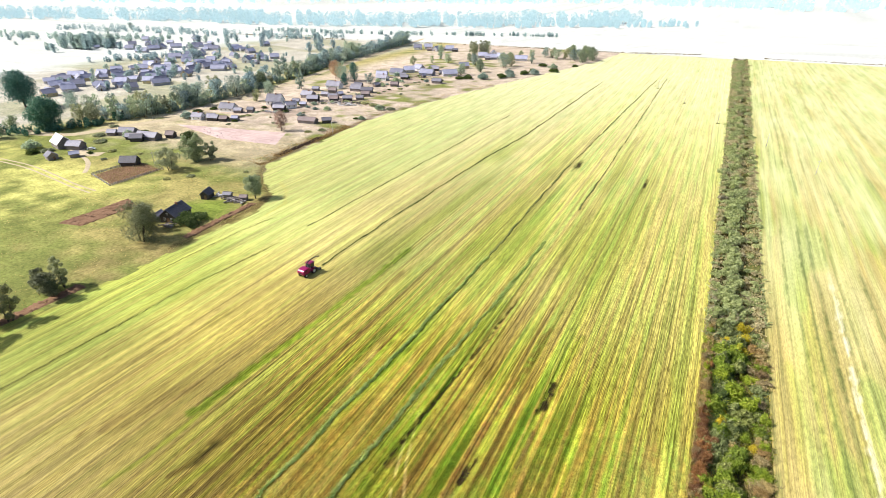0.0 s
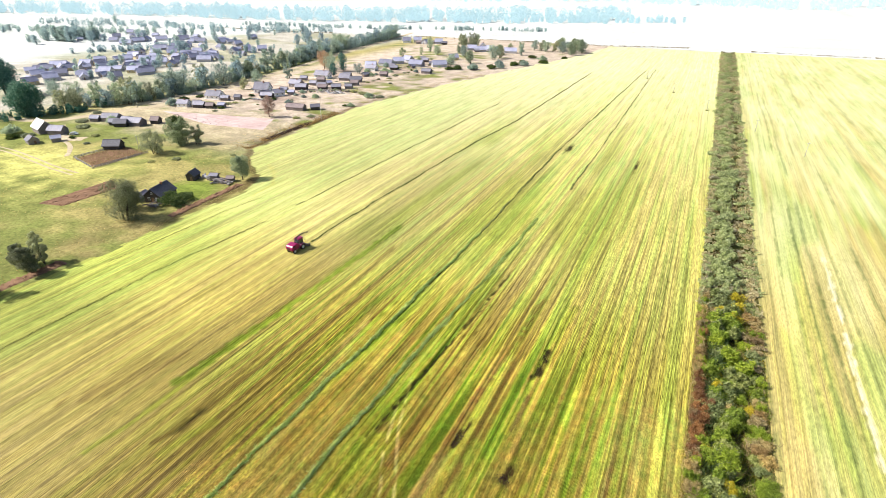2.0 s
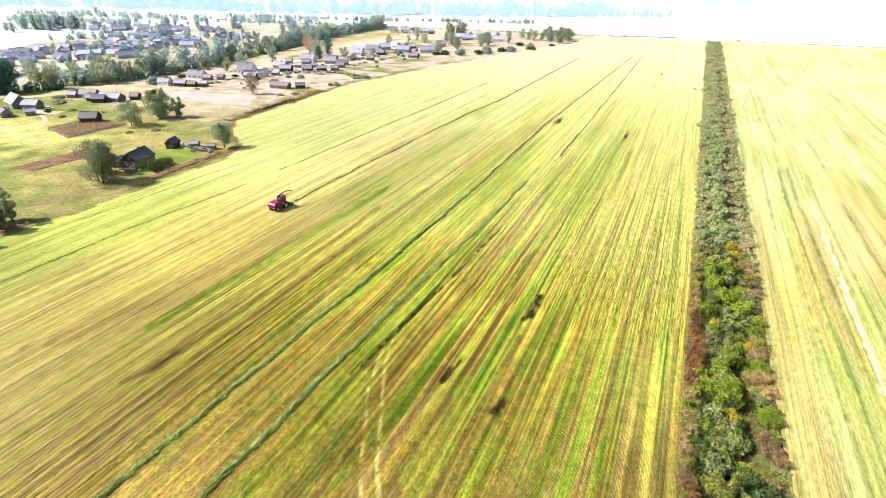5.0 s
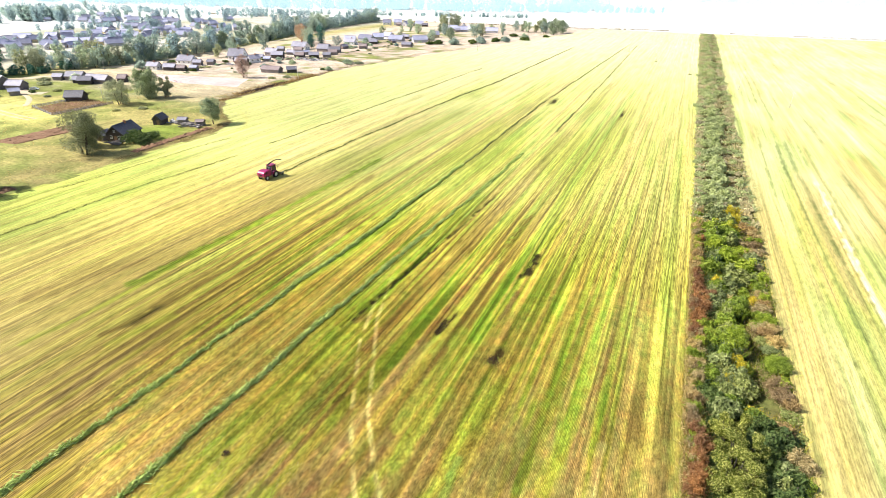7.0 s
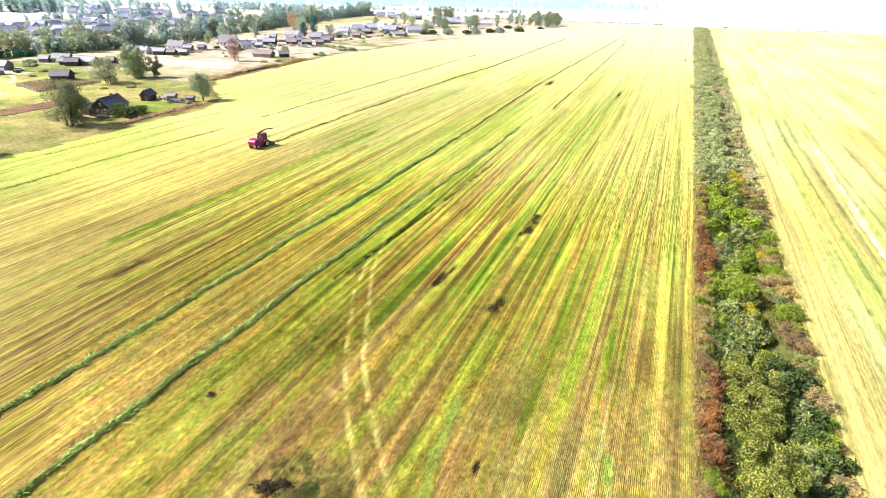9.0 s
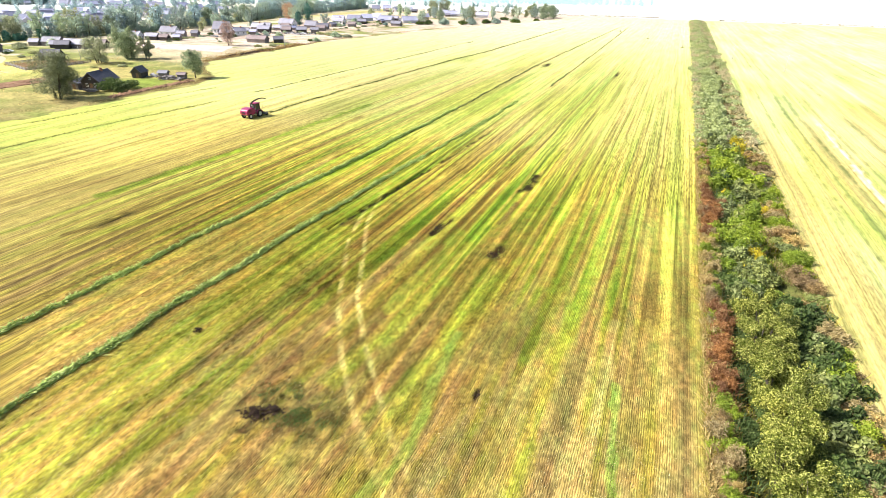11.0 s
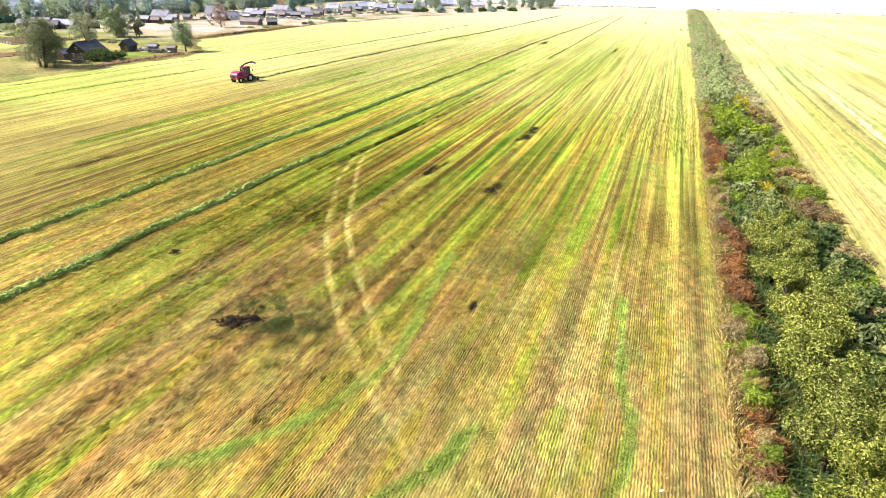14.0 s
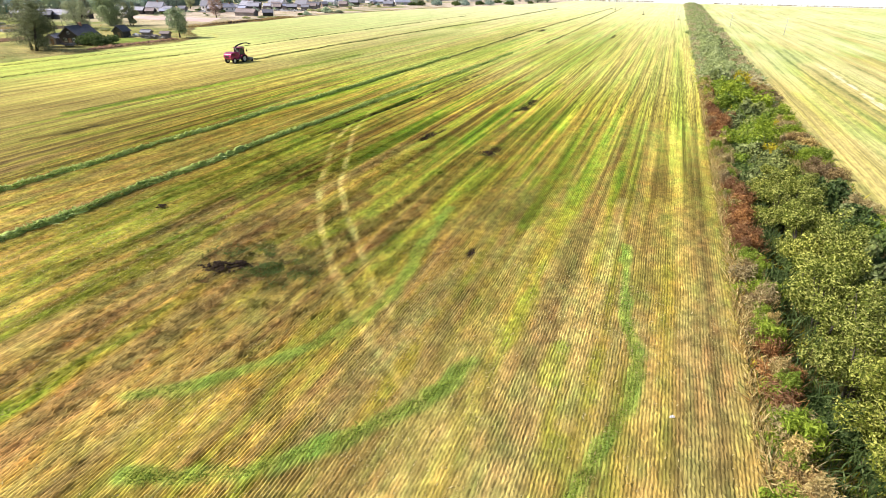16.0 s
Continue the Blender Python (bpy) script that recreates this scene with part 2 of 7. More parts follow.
M_FARWEED = foliage("hazed_dry_weeds", (0.26, 0.23, 0.14), (0.46, 0.42, 0.27), (0.62, 0.58, 0.42), 0.5, 0.7, 0.15)
M_MAUVE = foliage("dead_weeds", (0.12, 0.085, 0.04), (0.27, 0.19, 0.085), (0.44, 0.33, 0.17), 0.3, 0.7, 0.25)
M_GOLD = foliage("yellow_flowering_weeds", (0.24, 0.20, 0.02), (0.48, 0.41, 0.035), (0.70, 0.60, 0.07), 0.4, 0.6, 0.15)
M_OAK = foliage("oak_leaves", (0.03, 0.10, 0.08), (0.085, 0.21, 0.165), (0.18, 0.33, 0.26), 0.25, 0.55, 0.15)
M_BIRCH = foliage("birch_leaves", (0.18, 0.205, 0.115), (0.35, 0.38, 0.22), (0.50, 0.53, 0.34), 0.45, 0.55, 0.25)
M_MAPLE = foliage("maple_leaves", (0.13, 0.175, 0.11), (0.28, 0.35, 0.22), (0.44, 0.51, 0.34), 0.4, 0.55, 0.15)
M_OLIVE = foliage("olive_birch_leaves", (0.075, 0.09, 0.05), (0.18, 0.20, 0.11), (0.32, 0.335, 0.20), 0.35, 0.6, 0.15)
M_AUTUMN = foliage("autumn_leaves", (0.30, 0.19, 0.14), (0.47, 0.33, 0.24), (0.60, 0.46, 0.34), 0.35, 0.6, 0.2)
# roadside foliage paled and blued, village haze painted into the leaf colour
M_ROWLEAF = foliage("roadside_leaves", (0.20, 0.28, 0.22), (0.38, 0.48, 0.38), (0.54, 0.62, 0.50), 0.55, 0.55, 0.25)
M_BARK = simple("bark", (0.05, 0.042, 0.035), (0.14, 0.12, 0.10), 8, 0.9, 0.2, relief=0.04)
M_LOG = simple("weathered_timber", (0.13, 0.115, 0.115), (0.30, 0.265, 0.26), 4, 0.9, 0.2, relief=0.02, stretch=(1, 1, 6), per_object=0.2)
M_LOGDARK = simple("tarred_timber", (0.04, 0.035, 0.035), (0.10, 0.09, 0.085), 4, 0.9, 0.2, relief=0.02, stretch=(1, 1, 6))
M_WHITE = simple("whitewashed_wall", (0.78, 0.77, 0.75), (0.90, 0.89, 0.87), 3, 0.85, 0.3)
M_YELLOWW = simple("ochre_wall", (0.45, 0.36, 0.20), (0.60, 0.50, 0.30), 3, 0.85, 0.3)
M_SLATE = simple("grey_roof_sheets", (0.13, 0.13, 0.175), (0.28, 0.275, 0.345), 2, 0.75, 0.35, relief=0.02, stretch=(8, 1, 1), per_object=0.45)
M_DARKROOF = simple("black_felt_roof", (0.05, 0.05, 0.068), (0.12, 0.118, 0.15), 2, 0.7, 0.4, relief=0.02)
M_TIN = simple("bright_tin_roof", (0.72, 0.73, 0.74), (0.86, 0.86, 0.86), 2, 0.35, 0.6)
M_RUSTROOF = simple("rusty_roof", (0.15, 0.12, 0.125), (0.27, 0.22, 0.225), 2, 0.8, 0.3, relief=0.02)
M_BRICK = simple("brick_chimney", (0.24, 0.11, 0.07), (0.36, 0.19, 0.13), 10, 0.9, 0.2)
M_FRAME = simple("painted_frame", (0.62, 0.64, 0.66), (0.78, 0.80, 0.82), 6, 0.6, 0.4)
M_DOOR = simple("brown_door", (0.12, 0.07, 0.04), (0.22, 0.14, 0.09), 4, 0.7, 0.3, stretch=(1, 1, 5))
M_GLASS, _N, _L, _P = nodes_of("window_glass")
_P.inputs["Base Color"].default_value = (0.03, 0.035, 0.04, 1)
_P.inputs["Roughness"].default_value = 0.08
_P.inputs["Specular IOR Level"].default_value = 0.7
M_RED = simple("red_enamel", (0.19, 0.002, 0.055), (0.31, 0.004, 0.10), 2, 0.35, 0.4, coat=0.2)
M_GREYM = simple("grey_steel", (0.16, 0.16, 0.17), (0.30, 0.30, 0.31), 6, 0.5, 0.5, metal=0.4)
M_BLACK = simple("black_rubber", (0.012, 0.012, 0.013), (0.035, 0.034, 0.033), 9, 0.85, 0.3, relief=0.01)
M_RIM = simple("pale_wheel_rim", (0.55, 0.53, 0.46), (0.74, 0.72, 0.64), 6, 0.5, 0.5)
M_YELLOW = simple("yellow_paint", (0.55, 0.36, 0.03), (0.72, 0.50, 0.06), 6, 0.5, 0.5)
M_CONCRETE = simple("grey_concrete", (0.34, 0.33, 0.31), (0.50, 0.49, 0.46), 6, 0.85, 0.3)
M_PAPER = simple("white_sheet_scrap", (0.72, 0.70, 0.70), (0.88, 0.86, 0.86), 6, 0.7, 0.3)
M_CAR = simple("pale_car_paint", (0.62, 0.64, 0.66), (0.75, 0.77, 0.78), 3, 0.35, 0.5, coat=0.3)
# haze painted as paler blue on far roofs, walls, leaves; boards share the timber
M_PALEROOF = simple("haze_blue_roof_sheets", (0.20, 0.21, 0.32), (0.36, 0.37, 0.50), 2, 0.75, 0.3, stretch=(8, 1, 1), per_object=0.45)
M_PALELOG = simple("bleached_haze_timber", (0.34, 0.34, 0.38), (0.52, 0.51, 0.55), 4, 0.9, 0.2, per_object=0.4)
M_PALELEAF = foliage("haze_blue_grey_leaves", (0.20, 0.30, 0.32), (0.36, 0.48, 0.50), (0.52, 0.63, 0.62), 0.5, 0.6, 0.15)
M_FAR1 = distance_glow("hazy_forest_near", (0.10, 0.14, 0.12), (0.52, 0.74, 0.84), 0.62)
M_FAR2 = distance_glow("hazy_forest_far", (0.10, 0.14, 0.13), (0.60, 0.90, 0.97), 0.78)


# ---------------------------------------------------------------- building blocks
def hash2(ix, iy, seed):
    h = (ix.astype(np.int64) * 374761393 + iy.astype(np.int64) * 668265263 + seed * 144665) & 0x7FFFFFFF
    h = ((h ^ (h >> 13)) * 1274126177) & 0x7FFFFFFF
    h = ((h ^ (h >> 15)) * 2246822519) & 0x7FFFFFFF
    return ((h ^ (h >> 16)) & 0xFFFF) / 65535.0


def vnoise(x, y, sx, sy, seed):
    """Smooth value noise between 0 and 1 with cells of sx by sy metres."""
    u, v = x / sx, y / sy
    iu, iv = np.floor(u), np.floor(v)
    fu, fv = u - iu, v - iv
    fu, fv = fu * fu * (3 - 2 * fu), fv * fv * (3 - 2 * fv)
    a, b = hash2(iu, iv, seed), hash2(iu + 1, iv, seed)
    c, d = hash2(iu, iv + 1, seed), hash2(iu + 1, iv + 1, seed)
    return (a * (1 - fu) + b * fu) * (1 - fv) + (c * (1 - fu) + d * fu) * fv


def sstep(a, b, x):
    t = np.clip((x - a) / (b - a), 0, 1)
    return t * t * (3 - 2 * t)


def mesh_from(name, verts, faces_flat, per, mat, smooth=True, col=None):
    """A mesh out of arrays; every face has the same count of corners."""
    me = bpy.data.meshes.new(name)
    nv, nf = len(verts), len(faces_flat) // per
    me.vertices.add(nv)
    me.vertices.foreach_set("co", np.ascontiguousarray(verts, dtype=np.float32).ravel())
    me.loops.add(nf * per)
    me.loops.foreach_set("vertex_index", np.ascontiguousarray(faces_flat, dtype=np.int32))
    me.polygons.add(nf)
    me.polygons.foreach_set("loop_start", np.arange(0, nf * per, per, dtype=np.int32))
    me.update(calc_edges=True)
    me.polygons.foreach_set("use_smooth", np.full(nf, smooth, dtype=bool))
    if col is not None:
        ca = me.color_attributes.new("Col", "FLOAT_COLOR", "POINT")
        rgba = np.ones((nv, 4), dtype=np.float32)
        rgba[:, : col.shape[1]] = col
        ca.data.foreach_set("color", rgba.ravel())
    me.materials.append(mat)
    return me


def grid_mesh(name, xs, ys, zfun, mat, cfun=None, keep=None):
    X, Y = np.meshgrid(xs, ys)
    x, y = X.ravel(), Y.ravel()
    z = zfun(x, y)
    nx, ny = len(xs), len(ys)
    i = (np.arange(ny - 1)[:, None] * nx + np.arange(nx - 1)[None, :]).ravel()
    q = np.stack([i, i + 1, i + nx + 1, i + nx], 1)
    if keep is not None:
        cx, cy = x[q].mean(1), y[q].mean(1)
        q = q[keep(cx, cy)]
        used = np.unique(q)
        back = np.zeros(len(x), dtype=np.int64)
        back[used] = np.arange(len(used))
        q, x, y, z = back[q], x[used], y[used], z[used]
    return mesh_from(name, np.stack([x, y, z], 1), q.ravel(), 4, mat, True, cfun(x, y) if cfun else None)


def part(name, bm, material, parent=None, label=""):
    me = bpy.data.meshes.new(name)
    bm.to_mesh(me)
    bm.free()
    me.materials.append(material)
    ob = new(name, me)
    ob.parent = parent
    return tagged(ob, label)


def part_mesh(name, me, parent=None, label=""):
    ob = new(name, me)
    ob.parent = parent
    return tagged(ob, label)


def thing(name, label, category, m=None, group="", kind=""):
    ob = new(name)
    ob.empty_display_size = 0.3
    if m is not None:
        ob.matrix_basis = m
    return tagged(ob, label, category, group, kind)


def box(bm, x0, x1, y0, y1, z0, z1, bevel=0.0, taper=0.0):
    r = bmesh.ops.create_cube(bm, size=1.0)
    vs = r["verts"]
    for v in vs:
        k = 1 - taper if v.co.z > 0 else 1
        v.co = Vector(((x0 + x1) / 2 + v.co.x * (x1 - x0) * k, (y0 + y1) / 2 + v.co.y * (y1 - y0) * k, z0 if v.co.z < 0 else z1))
    if bevel:
        es = list({e for v in vs for e in v.link_edges})
        bmesh.ops.bevel(bm, geom=es, offset=bevel, segments=2, affect="EDGES", profile=0.5)
    return bm


def prism(bm, outline, y0, y1):
    """An outline in x and z drawn out from y0 to y1."""
    a = [bm.verts.new((x, y0, z)) for x, z in outline]
    b = [bm.verts.new((x, y1, z)) for x, z in outline]
    n = len(outline)
    bm.faces.new(a)
    bm.faces.new(b[::-1])
    for i in range(n):
        bm.faces.new((a[i], b[i], b[(i + 1) % n], a[(i + 1) % n]))
    bmesh.ops.recalc_face_normals(bm, faces=bm.faces[:])
    return bm


def tube(bm, pts, radii, seg=7):
    rings = []
    for i, p in enumerate(pts):
        a = Vector(pts[max(i - 1, 0)])
        b = Vector(pts[min(i + 1, len(pts) - 1)])
        d = (b - a).normalized() if (b - a).length > 1e-6 else Vector((0, 0, 1))
        u = d.orthogonal().normalized()
        w = d.cross(u)
        rings.append([bm.verts.new(Vector(p) + (u * math.cos(2 * math.pi * k / seg) + w * math.sin(2 * math.pi * k / seg)) * radii[i]) for k in range(seg)])
    for r0, r1 in zip(rings, rings[1:]):
        for k in range(seg):
            f = bm.faces.new((r0[k], r0[(k + 1) % seg], r1[(k + 1) % seg], r1[k]))
            f.smooth = True
    bm.faces.new(rings[0][::-1])
    bm.faces.new(rings[-1])
    return bm


def leaf_mesh(name, clumps, n, size, mat, seed, slim=0.45, shell=0.55, up=0.35):
    """n small folded leaves spread over rounded clumps (x, y, z, rx, ry, rz)."""
    r = np.random.default_rng(seed)
    c = np.array(clumps, dtype=float)
    wt = (c[:, 3] * c[:, 4] * c[:, 5]) ** (2 / 3)
    k = r.choice(len(c), n, p=wt / wt.sum())
    d = r.normal(size=(n, 3))
    d /= np.linalg.norm(d, axis=1)[:, None]
    rad = shell + (1 - shell) * r.random(n) ** 0.6
    rad *= 1 + 0.18 * r.normal(size=n) * (r.random(n) < 0.3)
    p = c[k, :3] + d * c[k, 3:6] * rad[:, None]
    nor = d + r.normal(size=(n, 3)) * 0.75
    nor[:, 2] += up
    nor /= np.linalg.norm(nor, axis=1)[:, None]
    t = np.cross(nor, r.normal(size=(n, 3)))
    t /= np.linalg.norm(t, axis=1)[:, None]
    b = np.cross(nor, t)
    s = size * (0.55 + 0.9 * r.random(n))[:, None]
    v = np.empty((n, 4, 3))
    v[:, 0] = p - t * s * 0.5
    v[:, 1] = p + b * s * slim * 0.5 + nor * s * 0.10
    v[:, 2] = p + t * s * 0.5
    v[:, 3] = p - b * s * slim * 0.5 + nor * s * 0.10
    v = v.reshape(-1, 3)
    v[:, 2] = np.maximum(v[:, 2], 0.02)
    return mesh_from(name, v, np.arange(n * 4), 4, mat, False)


def blade_mesh(name, px, py, pz, height, mat, seed, lean=0.35, width=0.10):
    """Upright blades, one at each place, leaning at random."""
    r = np.random.default_rng(seed)
    n = len(px)
    a = r.random(n) * 2 * math.pi
    h = height * (0.55 + 0.9 * r.random(n))
    w = width * (0.6 + 0.8 * r.random(n))
    ln = h * lean * r.normal(size=n)
    la = r.random(n) * 2 * math.pi
    base = np.stack([px, py, pz], 1)
    side = np.stack([np.cos(a) * w, np.sin(a) * w, np.zeros(n)], 1)
    top = base + np.stack([np.cos(la) * ln, np.sin(la) * ln, h], 1)
    midp = base * 0.5 + top * 0.5 + np.stack([np.zeros(n), np.zeros(n), h * 0.12], 1)
    v = np.stack([base - side * 0.5, midp + side * 0.5, top, midp - side * 0.5], 1).reshape(-1, 3)
    return mesh_from(name, v, np.arange(n * 4), 4, mat, False)


# ---------------------------------------------------------------- ground, fields, ditch
DITCH_L, DITCH_R, FIELD_END = 6.6, 17.0, 532.0
EDGE_Y = (-300, 38, 70, 107, 117, 128, 140, 156, 200, 222, 280, 341, 417, 460, 515, 560)
EDGE_X = (-121, -119.5, -117.3, -118, -122, -136, -146, -147.5, -149.5, -151.5, -141, -126, -108, -96, -88, -85)


def edge_x(y):
    return np.interp(y, EDGE_Y, EDGE_X)


def near_line(x, y, pts):
    """Distance of each place to a line of points."""
    best = np.full(x.shape, 1e9)
    for (ax, ay), (bx, by) in zip(pts, pts[1:]):
        dx, dy = bx - ax, by - ay
        t = np.clip(((x - ax) * dx + (y - ay) * dy) / (dx * dx + dy * dy), 0, 1)
        best = np.minimum(best, np.hypot(x - ax - t * dx, y - ay - t * dy))
    return best


ARC_1 = [(-17.0, 7.6), (-15.4, 8.7), (-13.7, 10.8), (-12.1, 13.4), (-11.2, 16.1), (-10.7, 18.2), (-11.1, 21.4), (-11.8, 25.1), (-12.3, 31)]
ARC_2 = [(-13.8, 4.8), (-12.7, 5.2), (-10.3, 6.3), (-8.0, 8.9), (-6.7, 10.9), (-5.5, 13.0), (-5.1, 15.1)]
ARC_3 = [(0.2, 9.5), (0.9, 12.2), (1.7, 15.0), (1.9, 18.1), (1.0, 21.5), (0.4, 30)]
TYRE_A = [(-33, 52), (-29.9, 42.5), (-23.6, 30.6), (-19.4, 24.6), (-15.1, 19.6), (-12.2, 16.7), (-9.7, 14.5), (-6.9, 12.4), (-4.5, 10.8)]
TYRE_B = [(-34, 58), (-30.2, 47.0), (-22.7, 32.4), (-18.8, 27.0), (-14.7, 22.1), (-12.0, 18.9), (-10.0, 17.0)]
DARK_TRENCH = [(-33.2, 44), (-32.7, 52.4), (-31.5, 71.7), (-30.4, 96)]
DARK_STREAK = [(-16.2, 65), (-15.9, 69), (-15.7, 73)]
BROWN_STREAK = [(-23.0, 44), (-22.7, 56.8), (-21.7, 74), (-21.2, 88)]
GREEN_STREAK = [(-66, 40), (-64.2, 68), (-63.5, 105)]
OLIVE_STREAK = [(-57.7, 32.6), (-57.4, 37.1)]
SOIL_SPOTS = [(-57.5, 35, 0.2, 2.0), (-14.3, 45.4, 1.0, 0.8), (-13.7, 46.3, 0.5, 1.0), (-21.9, 48.4, 0.36, 2.2), (-21.5, 51.4, 0.25, 1.2), (-8.5, 25.0, 0.2, 0.55), (-31.8, 22.8, 0.45, 0.35),
              (-21.4, 17.3, 0.9, 0.5), (-20.6, 18.1, 0.6, 0.4), (-21.3, 15.9, 0.7, 0.4), (-18.2, 18.4, 0.45, 0.4), (-41.5, 192, 0.8, 4), (-16.2, 183, 0.4, 5)]
# strips of regrowth, of bare or dung-darkened ground and of lying straw: line, half width, strength
GREEN_SWATHS = [([(-28.8, 6), (-29.2, 13.5), (-28.5, 17)], 0.8, 0.7), ([(-26, 6), (-25.8, 12), (-26, 21)], 0.7, 0.7), ([(-18.8, 22), (-17.5, 30), (-16.6, 39)], 0.8, 0.75),
                ([(-14.6, 20), (-13.6, 25), (-12, 30)], 0.6, 0.7), ([(-28.1, 27), (-28.5, 40)], 0.7, 0.7), ([(-19.2, 32), (-19.1, 49)], 0.8, 0.7),
                ([(-13.1, 31), (-12.3, 40), (-10.8, 46)], 0.7, 0.75), ([(-3.7, 34), (-2.8, 50), (-2.3, 70)], 0.45, 0.75), ([(-5.3, 42), (-3.6, 33)], 0.6, 0.6),
                ([(-34.2, 62), (-33.0, 92)], 1.1, 0.6), ([(-15.3, 77), (-14.7, 88)], 0.6, 0.7), ([(-1.6, 15.2), (-1.7, 17.6)], 0.5, 0.7), ([(-4.5, 31), (-4.5, 37.7), (-3.3, 45.2), (-3.5, 53)], 0.6, 0.7), ([(-65.6, 25.1), (-64.7, 31), (-64.4, 38.4), (-65.2, 47.5), (-64.6, 56.1), (-64.1, 63.4)], 0.55, 0.8),
                ([(-56.6, 29), (-54.3, 36.3)], 0.7, 0.6), ([(-46.9, 37.9), (-48.4, 48.9)], 0.7, 0.6), ([(-42.3, 17.7), (-41.3, 19.4)], 0.5, 0.7), ([(6.4, 38), (6.35, 60), (6.3, 130)], 0.22, 0.6),
                ([(-12.9, 36), (-12.5, 41)], 0.6, 0.6), ([(-35.6, 57), (-35.3, 70), (-34.6, 84)], 1.0, 0.65), ([(-15.6, 76), (-15.3, 86)], 0.5, 0.7)]
BROWN_SWATHS = [([(-2.7, 40), (-2.4, 53)], 0.35, 0.7), ([(-0.5, 42), (0.1, 28)], 0.5, 0.5), ([(2.6, 40), (2.1, 48)], 0.9, 0.55), ([(-15.8, 57), (-14, 50)], 0.4, 0.45),
                ([(-23.4, 21.8), (-21.4, 25.4)], 1.3, 0.65), ([(-58.2, 37), (-57, 51), (-57.8, 68), (-59.2, 94)], 0.5, 0.6), ([(-32.4, 45.4), (-32, 46.6)], 0.7, 0.7), ([(-58.8, 30.1), (-57.6, 33.4), (-57.4, 38.4), (-56.8, 48.1), (-57.5, 57), (-56.3, 67.1)], 0.45, 0.75),
                ([(-66.7, 41.5), (-66.5, 44.9), (-65.6, 53.3), (-65.3, 73.6)], 0.28, 0.8), ([(-75, 32.3), (-73.6, 37), (-70.8, 44.8)], 1.6, 0.4), ([(-77.4, 28.5), (-78, 30.9)], 0.35, 0.8),
                ([(-15.5, 44.2), (-13.7, 52.6), (-12.8, 56.9)], 0.5, 0.25), ([(-15.9, 53.5), (-15.7, 61)], 0.25, 0.85), ([(-2.4, 66), (-2.1, 50), (-2.4, 44.6)], 0.3, 0.6), ([(2.7, 62), (4.2, 47)], 0.5, 0.35)]
STRAW_SWATHS = [([(-0.6, 38), (-0.5, 26), (-0.4, 13)], 0.5, 0.5), ([(-22.8, 27), (-23.1, 35), (-22.6, 45)], 0.7, 0.3), ([(-44.2, 35), (-46.3, 53), (-49.7, 71)], 0.9, 0.25), ([(-38.6, 30), (-38.9, 44), (-39.4, 58)], 0.8, 0.15)]
PALETTE_G = (-0.2, 0.12, 0.36, 0.56, 0.76, 1.0, 1.3)
PALETTE = ((0.205, 0.14, 0.06), (0.27, 0.193, 0.08), (0.325, 0.245, 0.095), (0.325, 0.265, 0.07), (0.27, 0.275, 0.05), (0.19, 0.25, 0.032), (0.105, 0.185, 0.018))


# longer mown ground, where the soil shows dark between lime and straw
PALETTE_MID = ((0.15, 0.10, 0.034), (0.20, 0.14, 0.042), (0.25, 0.195, 0.05), (0.335, 0.28, 0.065), (0.26, 0.295, 0.045), (0.155, 0.24, 0.026), (0.085, 0.165, 0.016))


def palette(g, colours=PALETTE):
    return np.stack([np.interp(g, PALETTE_G, [c[i] for c in colours]) for i in range(3)], 1)


def blend(col, rgb, k):
    k = np.clip(k, 0, 1)[:, None]
    return col * (1 - k) + np.array(rgb)[None, :] * k


# stubble brightness along y; the rise past 95 paints haze into the colour
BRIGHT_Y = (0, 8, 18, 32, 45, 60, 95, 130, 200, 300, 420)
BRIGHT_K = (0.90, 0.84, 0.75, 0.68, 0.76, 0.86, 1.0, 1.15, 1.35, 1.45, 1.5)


ZONE_X = (-150, -101, -97, -88, -70, -60, -50, -42, -34, -26, -14, -8, 7)
ZONE_MID = (0.66, 0.68, 0.60, 0.52, 0.52, 0.62, 0.66, 0.68, 0.72, 0.66, 0.66, 0.68, 0.66)
ZONE_NEAR = (0.66, 0.66, 0.56, 0.50, 0.52, 0.54, 0.54, 0.54, 0.54, 0.49, 0.44, 0.50, 0.48)


